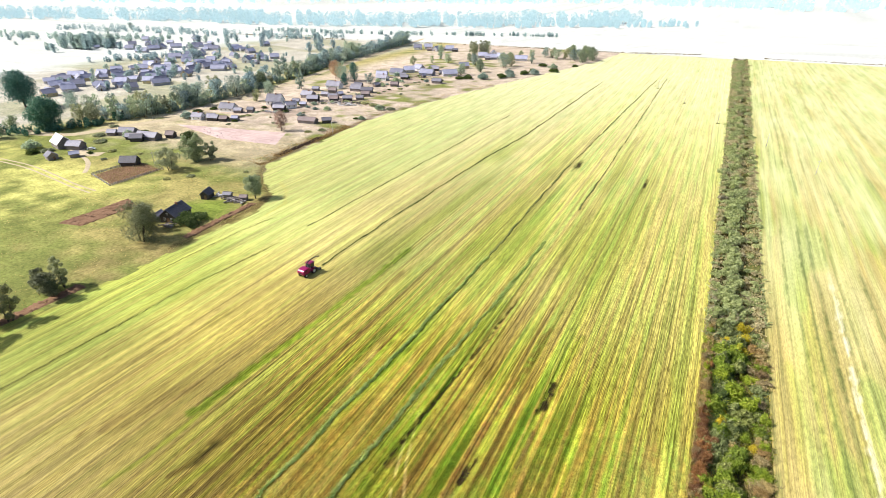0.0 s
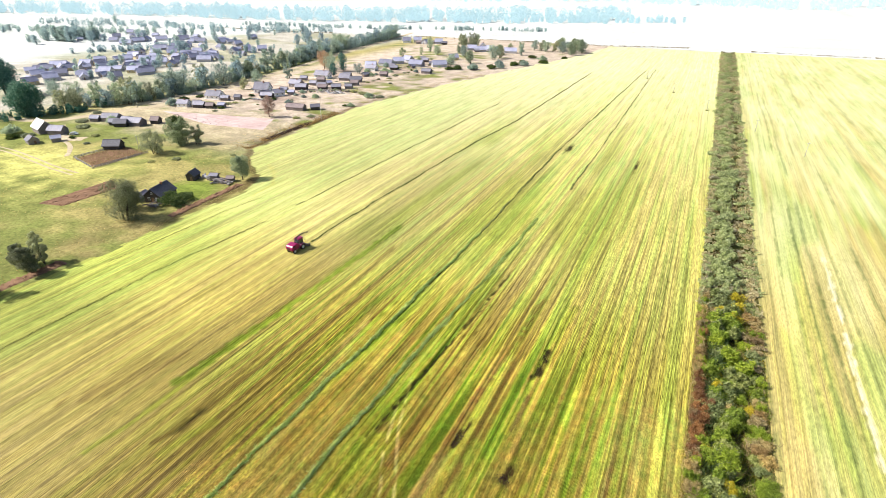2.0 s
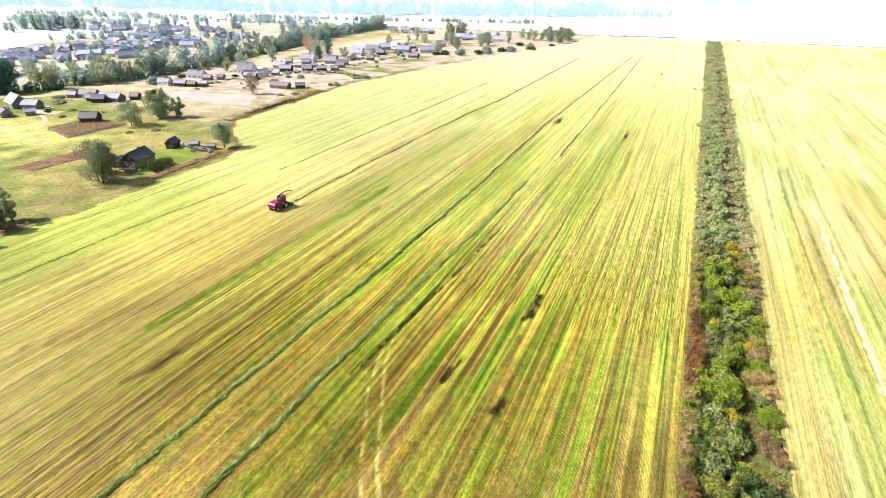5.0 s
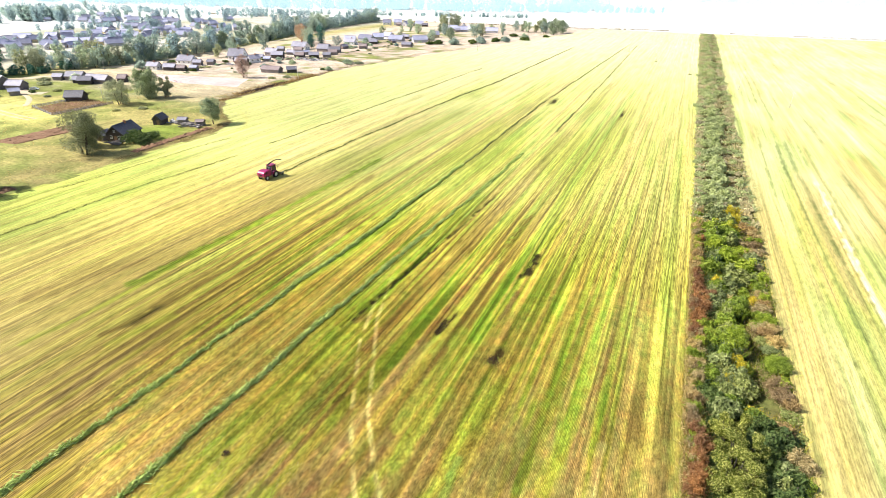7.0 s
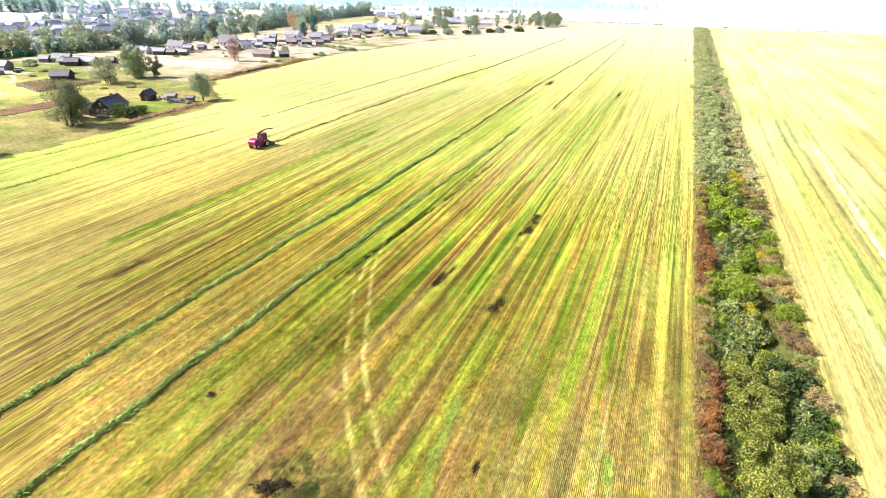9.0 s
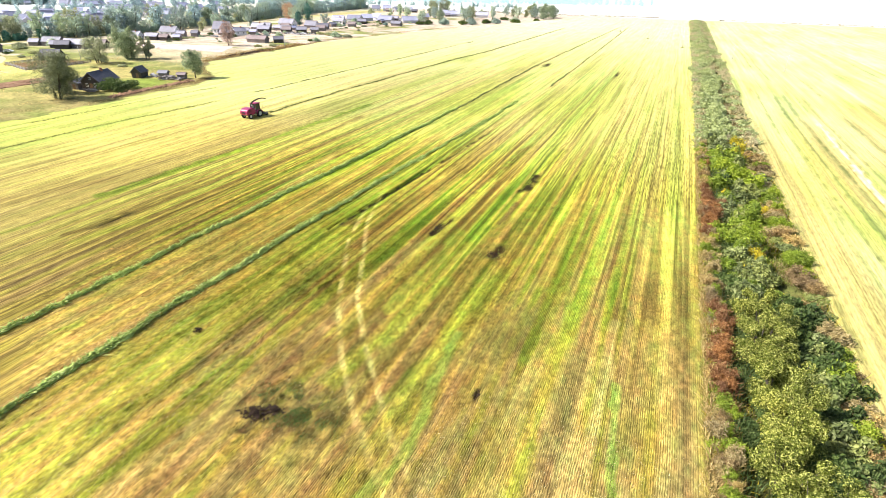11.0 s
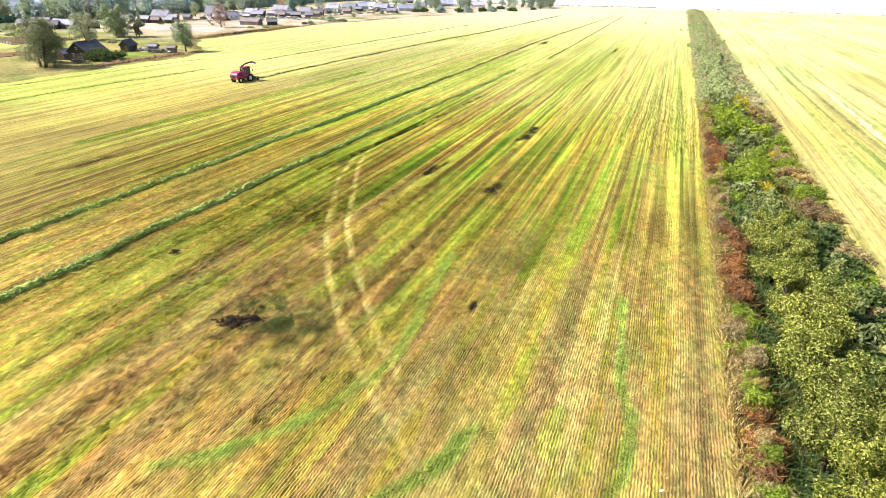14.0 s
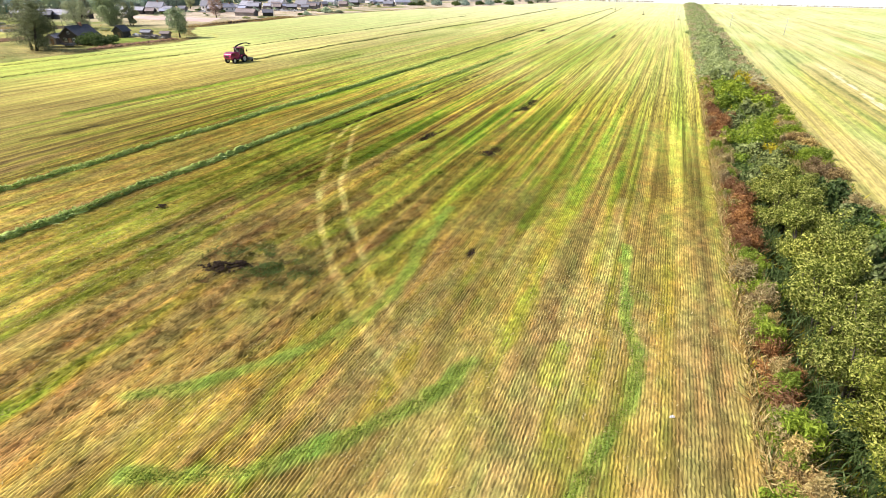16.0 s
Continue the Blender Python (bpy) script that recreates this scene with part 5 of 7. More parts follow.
clod_heap(-8.5, 25.0, 0.18, 0.5, 0.1, 14, 6, "dark clods of rooted-up soil")
clod_heap(-15.9, 69.5, 0.5, 4.0, 0.12, 60, 7, "streak of dark rooted-up soil")
clod_heap(-41.5, 192, 0.9, 3.5, 0.4, 26, 8, "far heap of dark straw and soil")
clod_heap(-16.2, 183, 0.4, 4.5, 0.3, 24, 9, "far heap of dark straw and soil")
bm = bmesh.new()
for k, (ax, ay) in enumerate(((0, 0), (0.16, 0.1))):
    q = [bm.verts.new((ax + dx, ay + dy, 0.07 + dz)) for dx, dy, dz in ((-0.16, -0.1, 0.0), (0.14, -0.14, 0.09), (0.2, 0.12, 0.02), (-0.05, 0.16, 0.12))]
    bm.faces.new(q[:3]), bm.faces.new((q[0], q[2], q[3]))
bmesh.ops.solidify(bm, geom=bm.faces[:], thickness=0.01)
ob = part("litter_scrap", bm, M_PAPER, None)
ob.matrix_basis = pose(3.3, 15.0, 0.02) @ Matrix.Diagonal((0.42, 0.42, 0.42, 1))
tagged(ob, "crumpled white scrap of plastic lying in the stubble", "litter")


# ---------------------------------------------------------------- trees and bushes
def tree(height, crown_w, mat, seed, leaves, size, trunk_r=0.16, bare=0.25, name="tree", label="", category="tree", slim=0.5, lumps=14, stems=1):
    r = random.Random(seed)
    t = thing(name, label, category)
    bm = bmesh.new()
    clumps = []
    for s in range(stems):
        a0 = r.uniform(0, 6.28)
        off = 0.0 if stems == 1 else crown_w * 0.12
        lean = Vector((math.cos(a0), math.sin(a0), 0)) * (off * 2.0 + r.uniform(0, 0.03) * height)
        base = Vector((math.cos(a0) * off, math.sin(a0) * off, -0.15))
        pts = [base + lean * (k / 5) ** 1.4 + Vector((r.uniform(-1, 1), r.uniform(-1, 1), 0)) * 0.015 * height * (k > 0) + Vector((0, 0, height * 0.92 * k / 5)) for k in range(6)]
        tube(bm, pts, [trunk_r * (1.25 if k == 0 else 1 - 0.17 * k) for k in range(6)], 8)
        nl = max(4, lumps // stems)
        for k in range(nl):
            f = bare + (0.97 - bare) * (k + 0.5) / nl
            i = min(int(f * 5), 4)
            q = pts[i].lerp(pts[i + 1], f * 5 - i) if f * 5 < 5 else pts[5]
            a = k * 2.4 + r.uniform(-0.5, 0.5)
            prof = math.sin(math.pi * min(1, (f - bare) / (1 - bare) * 0.86 + 0.14)) ** 0.7
            reach = crown_w * 0.5 * prof * r.uniform(0.45, 0.85)
            tip = q + Vector((math.cos(a) * reach, math.sin(a) * reach, reach * r.uniform(0.1, 0.55)))
            tube(bm, [q, q.lerp(tip, 0.5) + Vector((0, 0, reach * 0.1)), tip], [trunk_r * 0.4 * (1.1 - f), trunk_r * 0.25 * (1.1 - f), trunk_r * 0.08], 5)
            cr = crown_w * r.uniform(0.15, 0.26) * (0.6 + 0.4 * prof)
            clumps.append((*tip, cr, cr, cr * r.uniform(0.75, 1.15)))
            if k % 2:
                c2 = q.lerp(tip, 0.45)
                clumps.append((*c2, cr * 0.7, cr * 0.7, cr * 0.7))
        clumps.append((*pts[5], crown_w * 0.13, crown_w * 0.13, height * 0.09))
    part("trunk", bm, M_BARK, t)
    part_mesh("crown", leaf_mesh("crown", clumps, leaves, size, mat, seed, slim), t)
    return t


def bush(w, h, mat, seed, leaves, size, name="bush", label="", slim=0.5, upright=0.35):
    r = random.Random(seed)
    t = thing(name, label, "bush")
    clumps = []
    for k in range(14):
        a, d = r.uniform(0, 6.28), r.random() ** 0.5 * 0.42 * w
        hh = h * r.uniform(0.45, 0.8) * (1 - 0.5 * d / (0.4 * w))
        cw = w * r.uniform(0.14, 0.24)
        clumps.append((d * math.cos(a), d * math.sin(a), hh * 0.7, cw, cw, hh * 0.42))
    bm = bmesh.new()
    for c in clumps:
        tube(bm, [(c[0] * 0.25, c[1] * 0.25, -0.3), (c[0] * 0.7, c[1] * 0.7, c[2] * 0.6), (c[0], c[1], c[2] + c[5] * 0.7)], [0.035, 0.025, 0.01], 5)
    part("stem", bm, M_BARK, t)
    part_mesh("foliage", leaf_mesh("foliage", clumps, leaves, size, mat, seed, slim, 0.4, upright), t)
    return t


def weed_clump(w, h, mat, seed, n, width, label):
    r = np.random.default_rng(seed)
    t = thing("weed_clump", label, "weeds")
    a, d = r.random(n) * 6.283, r.random(n) ** 0.6 * w * 0.5
    lump = vnoise(np.cos(a) * d + 50, np.sin(a) * d + 50, 0.7, 0.7, seed)
    k = int(n * 0.14)
    part_mesh("tuft", blade_mesh("tuft", d[:k] * np.cos(a[:k]), d[:k] * np.sin(a[:k]), d[:k] * 0, h * 0.55, mat, seed, 0.5, width * 0.35), t)
    clumps = [(x * w * 0.3, y * w * 0.3, h * z, w * 0.2, w * 0.2, h * 0.3) for x, y, z in r.uniform(-1, 1, (9, 3)) * np.array((1, 1, 0.25)) + np.array((0, 0, 0.6))]
    part_mesh("seed_head", leaf_mesh("seed_head", clumps, n - k, width * 1.5, mat, seed + 1, 0.3, 0.2, 0.5), t)
    return t


# ditch: willows along its nearer end
WIL = "dense silvery-green willow standing in the overgrown ditch"
willows = [(10.4, 45.0, 2.6, 2.6), (11.2, 42.2, 2.9, 2.8), (10.5, 38.8, 3.0, 3.0), (11.5, 36.4, 2.7, 2.3), (11.0, 34.0, 3.3, 3.2), (11.6, 31.2, 3.2, 2.7),
           (10.6, 29.6, 2.8, 2.6), (11.5, 27.2, 3.4, 2.9), (10.4, 24.8, 3.0, 3.0), (11.7, 23.0, 3.4, 2.9), (10.9, 20.6, 3.4, 3.2), (12.1, 18.6, 3.6, 2.9),
           (11.2, 16.4, 3.5, 3.2), (11.9, 13.8, 3.8, 3.1), (11.0, 11.6, 3.4, 3.2), (12.2, 9.4, 3.6, 3.1), (11.3, 7.0, 3.6, 3.2)]
for k, (x, y, h, w) in enumerate(willows):
    t = tree(h + 1.2, w * 1.12, M_WILLOW, 300 + k, 11000, 0.15, 0.07, 0.06, "willow", WIL, "willow", 0.42, 10, 5)
    t.matrix_basis = pose(x, y, -1.2, 0, 0, 37 * k)

# ditch: bushes and weeds along its whole length, built once and copied
rd = random.Random(77)
protos = {}
for key, mat, nm, lab in (("sallow", M_SALLOW, "bush", "grey-green sallow bush in the ditch"),
                          ("bright", M_BRIGHT, "bush", "fresh green leafy bush in the ditch"),
                          ("dark", M_DARKLEAF, "bush", "dark green bush in the ditch")):
    for lod, (n, s) in enumerate(((2600, 0.27), (1200, 0.40))):
        for var in range(3):
            protos[key, lod, var] = [mat, nm, lab, n, s, 500 + 31 * lod + 7 * var + len(key), None]
for key, mat, lab in (("rust", M_RUST, "rust-brown dried dock weeds at the ditch edge"), ("beige", M_BEIGE, "bleached dry weeds on the ditch bank"),
                      ("mauve", M_MAUVE, "brownish dead weeds at the ditch edge"), ("gold", M_GOLD, "yellow flowering weeds in the ditch"), ("grass", M_GRASS, "rank green grass in the ditch")):
    for lod, (n, s) in enumerate(((1000, 0.16), (500, 0.24))):
        for var in range(2):
            protos[key, lod, var] = [mat, "weed", lab, n, s, 700 + 31 * lod + 7 * var + len(key), None]


joined = {}


def put_ditch(key, x, y, w, h, z, group="growth along the ditch"):
    if y > 100 and key in ("rust", "mauve") and rd.random() < 0.75:
        key = rd.choice(["beige", "grass", "sallow"])
    # past 190 paler plants are swapped in to stand for haze
    if y > 190 and key in ("rust", "dark", "sallow"):
        key = {"rust": "mauve", "dark": "beige", "sallow": rd.choice(["sallow", "beige", "sallow"])}[key]
    if y > 105:
        cl = joined.setdefault(key, [])
        for _ in range(5):
            q = rd.uniform(0.16, 0.26) * w
            cl.append((x + rd.uniform(-0.3, 0.3) * w, y + rd.uniform(-0.3, 0.3) * w, z + h * rd.uniform(0.35, 0.68), q, q, h * 0.3))
        return None
    lod = 0 if y < 75 else 1
    var = rd.randrange(3 if key in ("sallow", "bright", "dark") else 2)
    p = protos[key, lod, var]
    m = pose(x, y, z, 0, 0, rd.uniform(0, 360))
    sc = Matrix.Diagonal((w, w, h, 1))
    if p[6] is None:
        if p[1] == "bush":
            p[6] = bush(1.0, 1.0, p[0], p[5], p[3], p[4] / 2.6, p[1], p[2])
        else:
            p[6] = weed_clump(1.0, 1.0, p[0], p[5], p[3], p[4] / 2.0, p[2])
        o = p[6]
        tagged(o, group=group)
    else:
        o = copy_thing(p[6], m)
    o.matrix_basis = m @ sc
    return o


y = 2.0
while y < 520:
    grow = 1 + max(0, y - 60) / 120
    step = rd.uniform(0.9, 1.6) * grow
    # dry weeds on the west edge, ragged
    w = rd.uniform(1.7, 2.6) * (0.6 + 0.4 * grow)
    rusty = vnoise(np.array([y]), np.array([0.0]), 9, 1, 5)[0]
    for _ in range(3 if y < 105 else 1):
        key = "rust" if rusty + rd.uniform(-0.2, 0.2) > (0.48 if 34 < y < 80 else 0.72) else rd.choice(["beige", "beige", "mauve", "grass", "grass"])
        ww = rd.uniform(0.8, 1.9) if y < 105 else w
        put_ditch(key, 7.3 + rd.uniform(-0.5, 0.7), y + rd.uniform(-0.7, 0.7), ww, rd.uniform(0.6, 1.5), -0.3)
    if rd.random() < 0.8:
        put_ditch(rd.choice(["beige", "mauve", "grass", "grass", "sallow", "beige"]), 16.2 + rd.uniform(-1.0, 0.4), y + rd.uniform(-1, 1), w * 1.1, rd.uniform(0.9, 1.5), -0.35)
    wild = any(abs(q[1] - y) < 2.6 for q in willows)
    if rd.random() < 0.75:
        put_ditch(rd.choice(["dark", "dark", "grass"] if wild else ["grass", "grass", "bright", "beige", "gold", "gold"]), rd.uniform(8.5, 15.0), y, rd.uniform(1.8, 2.8) * (0.7 + 0.3 * grow), rd.uniform(0.9, 1.5), -0.8)
    for _ in range(2):
        if rd.random() < (0.8 if wild else 0.85):
            x = rd.gauss(10.9, 1.2) if not wild else rd.uniform(13.2, 15.8)
            h = rd.uniform(1.6, 3.0) * (0.85 if y > 120 else 1)
            put_ditch(rd.choice(["dark", "dark", "sallow"] if wild else ["sallow", "sallow", "sallow", "bright", "bright", "dark", "grass"]), x, y + rd.uniform(-1, 1), rd.uniform(2.2, 3.6) * (0.75 + 0.25 * grow), h + 0.9, -1.0)
    y += step
for x, y, w, h in ((12.3, 108, 2.6, 1.9), (13.0, 104.5, 2.8, 2.0), (13.2, 101, 2.6, 1.8), (12.6, 97, 2.4, 1.7), (11.6, 56, 2.2, 1.5), (10.2, 76, 2.0, 1.4)):
    put_ditch("gold", x, y, w, h + 0.6, -0.7)
for x, y in ((7.8, 69.5), (8.2, 67.5), (7.6, 65.5), (7.5, 43.5), (7.9, 42), (7.6, 40), (9.0, 71)):
    put_ditch("rust", x, y, rd.uniform(1.6, 2.3), 1.5, -0.2)


ru = np.random.default_rng(41)
for nm, mat, n_, hh, lab in (("rank_grass", M_GRASS, 42000, 0.45, "rank green grass covering the ditch banks"), ("dead_grass", M_BEIGE, 40000, 0.42, "bleached grass on the ditch banks"),
                             ("yellow_weeds", M_GOLD, 15000, 0.5, "yellowed weeds on the ditch banks"), ("undergrowth", M_DARKLEAF, 9000, 0.5, "dark green undergrowth in the ditch")):
    ux, uy = ru.uniform(DITCH_L - 0.1, DITCH_R + 0.1, n_), 105 * ru.random(n_) ** 1.2
    pick = vnoise(ux, uy, 1.8, 2.6, len(nm)) > 0.4
    ux, uy = ux[pick], uy[pick]
    o = new(nm, blade_mesh(nm, ux, uy, ground_z(ux, uy) - 0.03, hh * 0.8, mat, n_ + len(nm), 0.8, 0.075))
    tagged(o, lab, "grass", kind="stuff")
for nm, mat, n_, x0_, x1_, hh, lab in (("bank_grass", M_BEIGE, 26000, 6.2, 8.0, 0.36, "bleached grass along the field side of the ditch"), ("dead_bank_grass", M_MAUVE, 16000, 6.4, 8.4, 0.34, "brown dead grass along the field side of the ditch"),
                                       ("ditch_herbs", M_DARKLEAF, 12000, 8.0, 9.8, 0.55, "dark green herbs in the ditch below the willows")):
    ux, uy = ru.uniform(x0_, x1_, n_), 2 + 95 * ru.random(n_) ** 1.25
    pick = vnoise(ux, uy, 0.9, 2.2, len(nm)) + 0.25 * ru.normal(size=n_) > 0.36
    ux, uy = ux[pick], uy[pick]
    o = new(nm, blade_mesh(nm, ux, uy, np.maximum(ground_z(ux, uy), -0.25) * (ux > 6.4) - 0.03, hh, mat, n_ + len(nm), 0.9, 0.06))
    tagged(o, lab, "grass", kind="stuff")
for nm, mat, n_, lab in (("far_grass", M_FARSCRUB, 15000, "rank green grass filling the far ditch"), ("far_dry_grass", M_FARWEED, 13000, "bleached grass filling the far ditch, paled for haze"), ("far_yellow_weeds", M_BEIGE, 2500, "yellowed weeds in the far ditch")):
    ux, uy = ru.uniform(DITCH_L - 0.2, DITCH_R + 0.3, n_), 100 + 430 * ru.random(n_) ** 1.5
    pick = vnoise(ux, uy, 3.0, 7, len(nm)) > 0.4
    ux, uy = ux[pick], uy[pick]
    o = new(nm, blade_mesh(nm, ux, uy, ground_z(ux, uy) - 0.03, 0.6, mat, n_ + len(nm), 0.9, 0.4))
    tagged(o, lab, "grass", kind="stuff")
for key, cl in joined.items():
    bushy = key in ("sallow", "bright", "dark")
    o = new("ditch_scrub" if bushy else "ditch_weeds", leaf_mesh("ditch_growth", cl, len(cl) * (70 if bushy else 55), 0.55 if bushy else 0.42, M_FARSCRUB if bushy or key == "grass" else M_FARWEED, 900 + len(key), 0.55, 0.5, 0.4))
    tagged(o, protos[key, 1, 0][2].replace("bush", "bushes") + ", running to the far end", "scrub", kind="stuff")

# ---------------------------------------------------------------- village trees
def place(t, x, y, rot=0, s=1.0, z=0.0):
    t.matrix_basis = pose(x, y, z, 0, 0, rot) @ Matrix.Diagonal((s, s, s, 1))
    return t


place(tree(10.5, 8.6, M_OLIVE, 21, 13000, 0.30, 0.22, 0.04, "birch", "leafy olive-green birch beside the dark farmhouse", "tree", lumps=26, stems=3), -129.5, 76.5)
place(tree(8.0, 5.6, M_BIRCH, 22, 4000, 0.42, 0.16, 0.08, "birch", "olive-green birch behind the farmhouse", "tree", lumps=18, stems=2), -136, 82.5)
place(tree(7.8, 5.8, M_MAPLE, 23, 4200, 0.38, 0.17, 0.22, "maple", "small round-headed maple at the field corner", "tree", lumps=18), -124.6, 113.0)
place(bush(5.6, 3.4, M_DARKLEAF, 24, 3000, 0.32, "lilac", "dark green lilac bush before the farmhouse"), -127.6, 91.4, 0, 1.5)
place(bush(3.6, 2.6, M_DARKLEAF, 25, 1500, 0.32, "lilac", "dark green lilac bush before the farmhouse"), -124.6, 89.4, 0, 1.2)
place(tree(8.2, 6.6, M_BIRCH, 26, 8000, 0.30, 0.16, 0.02, "birch", "thin yellowing birch near the fenced plot", "tree", lumps=18, stems=3), -172.5, 119.5)
place(tree(10.5, 7.0, M_MAPLE, 27, 11000, 0.36, 0.2, 0.02, "birch", "full green birch near the fenced plot", "tree", lumps=22, stems=2), -172.5, 131.0)
place(tree(7.5, 4.0, M_BIRCH, 28, 3000, 0.42, 0.14, 0.12, "birch", "yellowing birch near the fenced plot", "tree", lumps=14, stems=2), -168.5, 134.5)
place(tree(7.0, 6.5, M_DARKLEAF, 29, 4000, 0.42, 0.16, 0.15, "apple_tree", "dark round apple tree near the potato field", "tree", lumps=18), -189.0, 142.5)
place(tree(9.8, 6.2, M_AUTUMN, 30, 2400, 0.42, 0.18, 0.15, "ash_tree", "reddish-brown autumn tree beside the potato field", "tree", lumps=20), -174.4, 179.5)
place(tree(19, 16, M_OAK, 31, 9000, 0.85, 0.5, 0.2, "oak", "large dark green oak standing alone", "oak", lumps=64), -331, 154)
place(tree(15, 14, M_OAK, 32, 9000, 0.8, 0.45, 0.04, "oak", "large dark green oak beside the road", "oak", lumps=64), -272, 133)
place(tree(12, 10, M_AUTUMN, 33, 2600, 0.6, 0.25, 0.12, "maple", "reddish-brown autumn maple behind the white house", "tree", lumps=22), -238, 303)
place(tree(13, 6.5, M_OAK, 34, 2600, 0.55, 0.22, 0.06, "spruce", "dark green conifer among the houses", "spruce", lumps=26), -221, 301)
place(tree(9, 5, M_OAK, 35, 1800, 0.5, 0.18, 0.08, "spruce", "dark green conifer among the houses", "spruce", lumps=22), -214, 281)

# trees of the field edge, on a bank of soil
for k, (x, y, h, w) in enumerate(((-119.6, 40.5, 8.0, 4.8), (-121.8, 38.2, 7.0, 4.2), (-122.2, 50.4, 6.6, 4.4), (-124, 53.6, 7.4, 3.4), (-126.5, 50.8, 5.0, 4.0), (-118, 34, 7.5, 5))):
    place(tree(h, w, M_BIRCH if k % 2 else M_OLIVE, 60 + k, 3600, 0.36, 0.15, 0.18, "birch", "thin olive birch on the field bank", "tree", lumps=16, stems=2), x, y)

# three kinds of village tree, copied with their own size and turn
rv = random.Random(9)
kinds = [tree(10, 7.5, M_ROWLEAF, 40, 1700, 0.62, 0.2, 0.08, "roadside_tree", "green roadside tree in a dense row", "tree", lumps=20, stems=2),
         tree(11, 5.2, M_ROWLEAF, 41, 1700, 0.58, 0.18, 0.04, "roadside_tree", "slender green roadside tree in a dense row", "tree", lumps=18, stems=2),
         tree(10, 6.5, M_BIRCH, 42, 1700, 0.62, 0.18, 0.10, "roadside_tree", "yellow-green roadside tree in a dense row", "tree", lumps=18, stems=2),
         tree(9.5, 7.5, M_MAPLE, 43, 1700, 0.62, 0.2, 0.06, "roadside_tree", "dark green roadside tree in a dense row", "tree", lumps=20, stems=2)]
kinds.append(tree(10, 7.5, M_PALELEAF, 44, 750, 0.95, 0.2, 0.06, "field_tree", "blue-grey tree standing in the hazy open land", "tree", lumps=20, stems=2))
for k, o in enumerate(kinds):
    tagged(o, group="trees along the village road")
    place(o, -253 - k * 0.8, 168 + 7 * k, 50 * k, 0.9)


def put_tree(k, x, y, s):
    o = copy_thing(kinds[k], pose(x, y, 0))
    return place(o, x, y, rv.uniform(0, 360), s)


ROW = [(-262, 154), (-257.5, 172), (-252.5, 188), (-256, 206), (-256.3, 236), (-264, 263), (-268, 292), (-276, 335), (-288, 390), (-293, 436), (-301, 490), (-307, 520)]
for (ax, ay), (bx, by) in zip(ROW, ROW[1:]):
    d = math.hypot(bx - ax, by - ay)
    n = max(3, int(d / 3.3))
    for i in range(n):
        f = (i + rv.random()) / n
        put_tree(rv.choice([0, 1, 1, 2, 3, 4, 4, 4]) if ay < 330 else rv.choice([0, 4, 4]), ax + (bx - ax) * f + rv.uniform(-5.5, 3.0), ay + (by - ay) * f, rv.choice([0.45, 0.6, 0.75, 0.9, 1.0, 1.15, 1.3]) * rv.uniform(0.9, 1.1))
for x, y, s, k in ((-282, 122, 0.8, 3), (-290, 118, 0.9, 3), (-277, 114, 0.8, 3), (-286, 109, 0.75, 3), (-296, 112, 0.7, 0), (-267, 146, 1.0, 2), (-262, 149, 0.95, 2), (-271, 152, 0.9, 2),
                   (-280, 160, 0.75, 0), (-292, 166, 0.85, 0), (-300, 160, 0.9, 0), (-284, 172, 0.8, 1), (-276, 178, 0.7, 1), (-268, 170, 0.75, 1), (-262, 182, 0.6, 2),
                   (-306, 150, 0.8, 1), (-316, 170, 0.75, 0)):
    put_tree(k, x, y, s)
for x, y, s, k in ((-206, 468, 1.1, 3), (-198, 472, 1.15, 3), (-141, 471, 0.9, 0), (-134, 470, 0.9, 2), (-122, 469, 0.9, 2), (-115, 474, 1.0, 3), (-107, 488, 1.0, 3), (-102, 484, 1.0, 3),
                   (-149, 409, 1.0, 2), (-167, 355, 0.85, 0), (-222, 382, 0.7, 3), (-252, 326, 0.8, 0), (-190, 352, 0.6, 3), (-160, 462, 0.6, 3), (-212, 395, 0.6, 1)):
    put_tree(k, x, y, s)
for x, y, s, k in ((-103, 455, 1.1, 3), (-108, 470, 1.2, 3), (-98, 470, 1.1, 3), (-113, 462, 1.0, 0), (-120, 478, 1.2, 3), (-128, 466, 0.9, 0), (-146, 452, 0.8, 1), (-158, 428, 0.9, 3), (-166, 436, 0.7, 0),
                   (-196, 463, 1.3, 2), (-203, 458, 1.2, 2), (-176, 402, 0.9, 0), (-168, 388, 0.8, 3), (-182, 412, 0.7, 1), (-150, 398, 1.0, 0), (-200, 402, 0.8, 0), (-216, 420, 0.8, 1), (-158, 372, 0.9, 3),
                   (-232, 452, 0.8, 0), (-188, 420, 0.7, 3), (-140, 432, 0.8, 1), (-228, 296, 1.0, 0), (-234, 262, 0.9, 1), (-238, 240, 0.8, 0), (-232, 222, 0.7, 2), (-205, 296, 0.7, 0)):
    put_tree(k, x, y, s)
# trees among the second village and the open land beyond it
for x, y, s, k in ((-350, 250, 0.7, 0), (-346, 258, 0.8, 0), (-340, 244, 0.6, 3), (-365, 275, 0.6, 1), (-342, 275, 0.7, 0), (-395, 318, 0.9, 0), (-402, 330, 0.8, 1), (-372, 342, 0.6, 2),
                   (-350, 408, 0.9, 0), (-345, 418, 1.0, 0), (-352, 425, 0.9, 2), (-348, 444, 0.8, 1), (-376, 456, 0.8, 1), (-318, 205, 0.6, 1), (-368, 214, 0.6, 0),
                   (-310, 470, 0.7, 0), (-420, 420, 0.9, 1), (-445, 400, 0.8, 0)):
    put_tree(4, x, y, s)
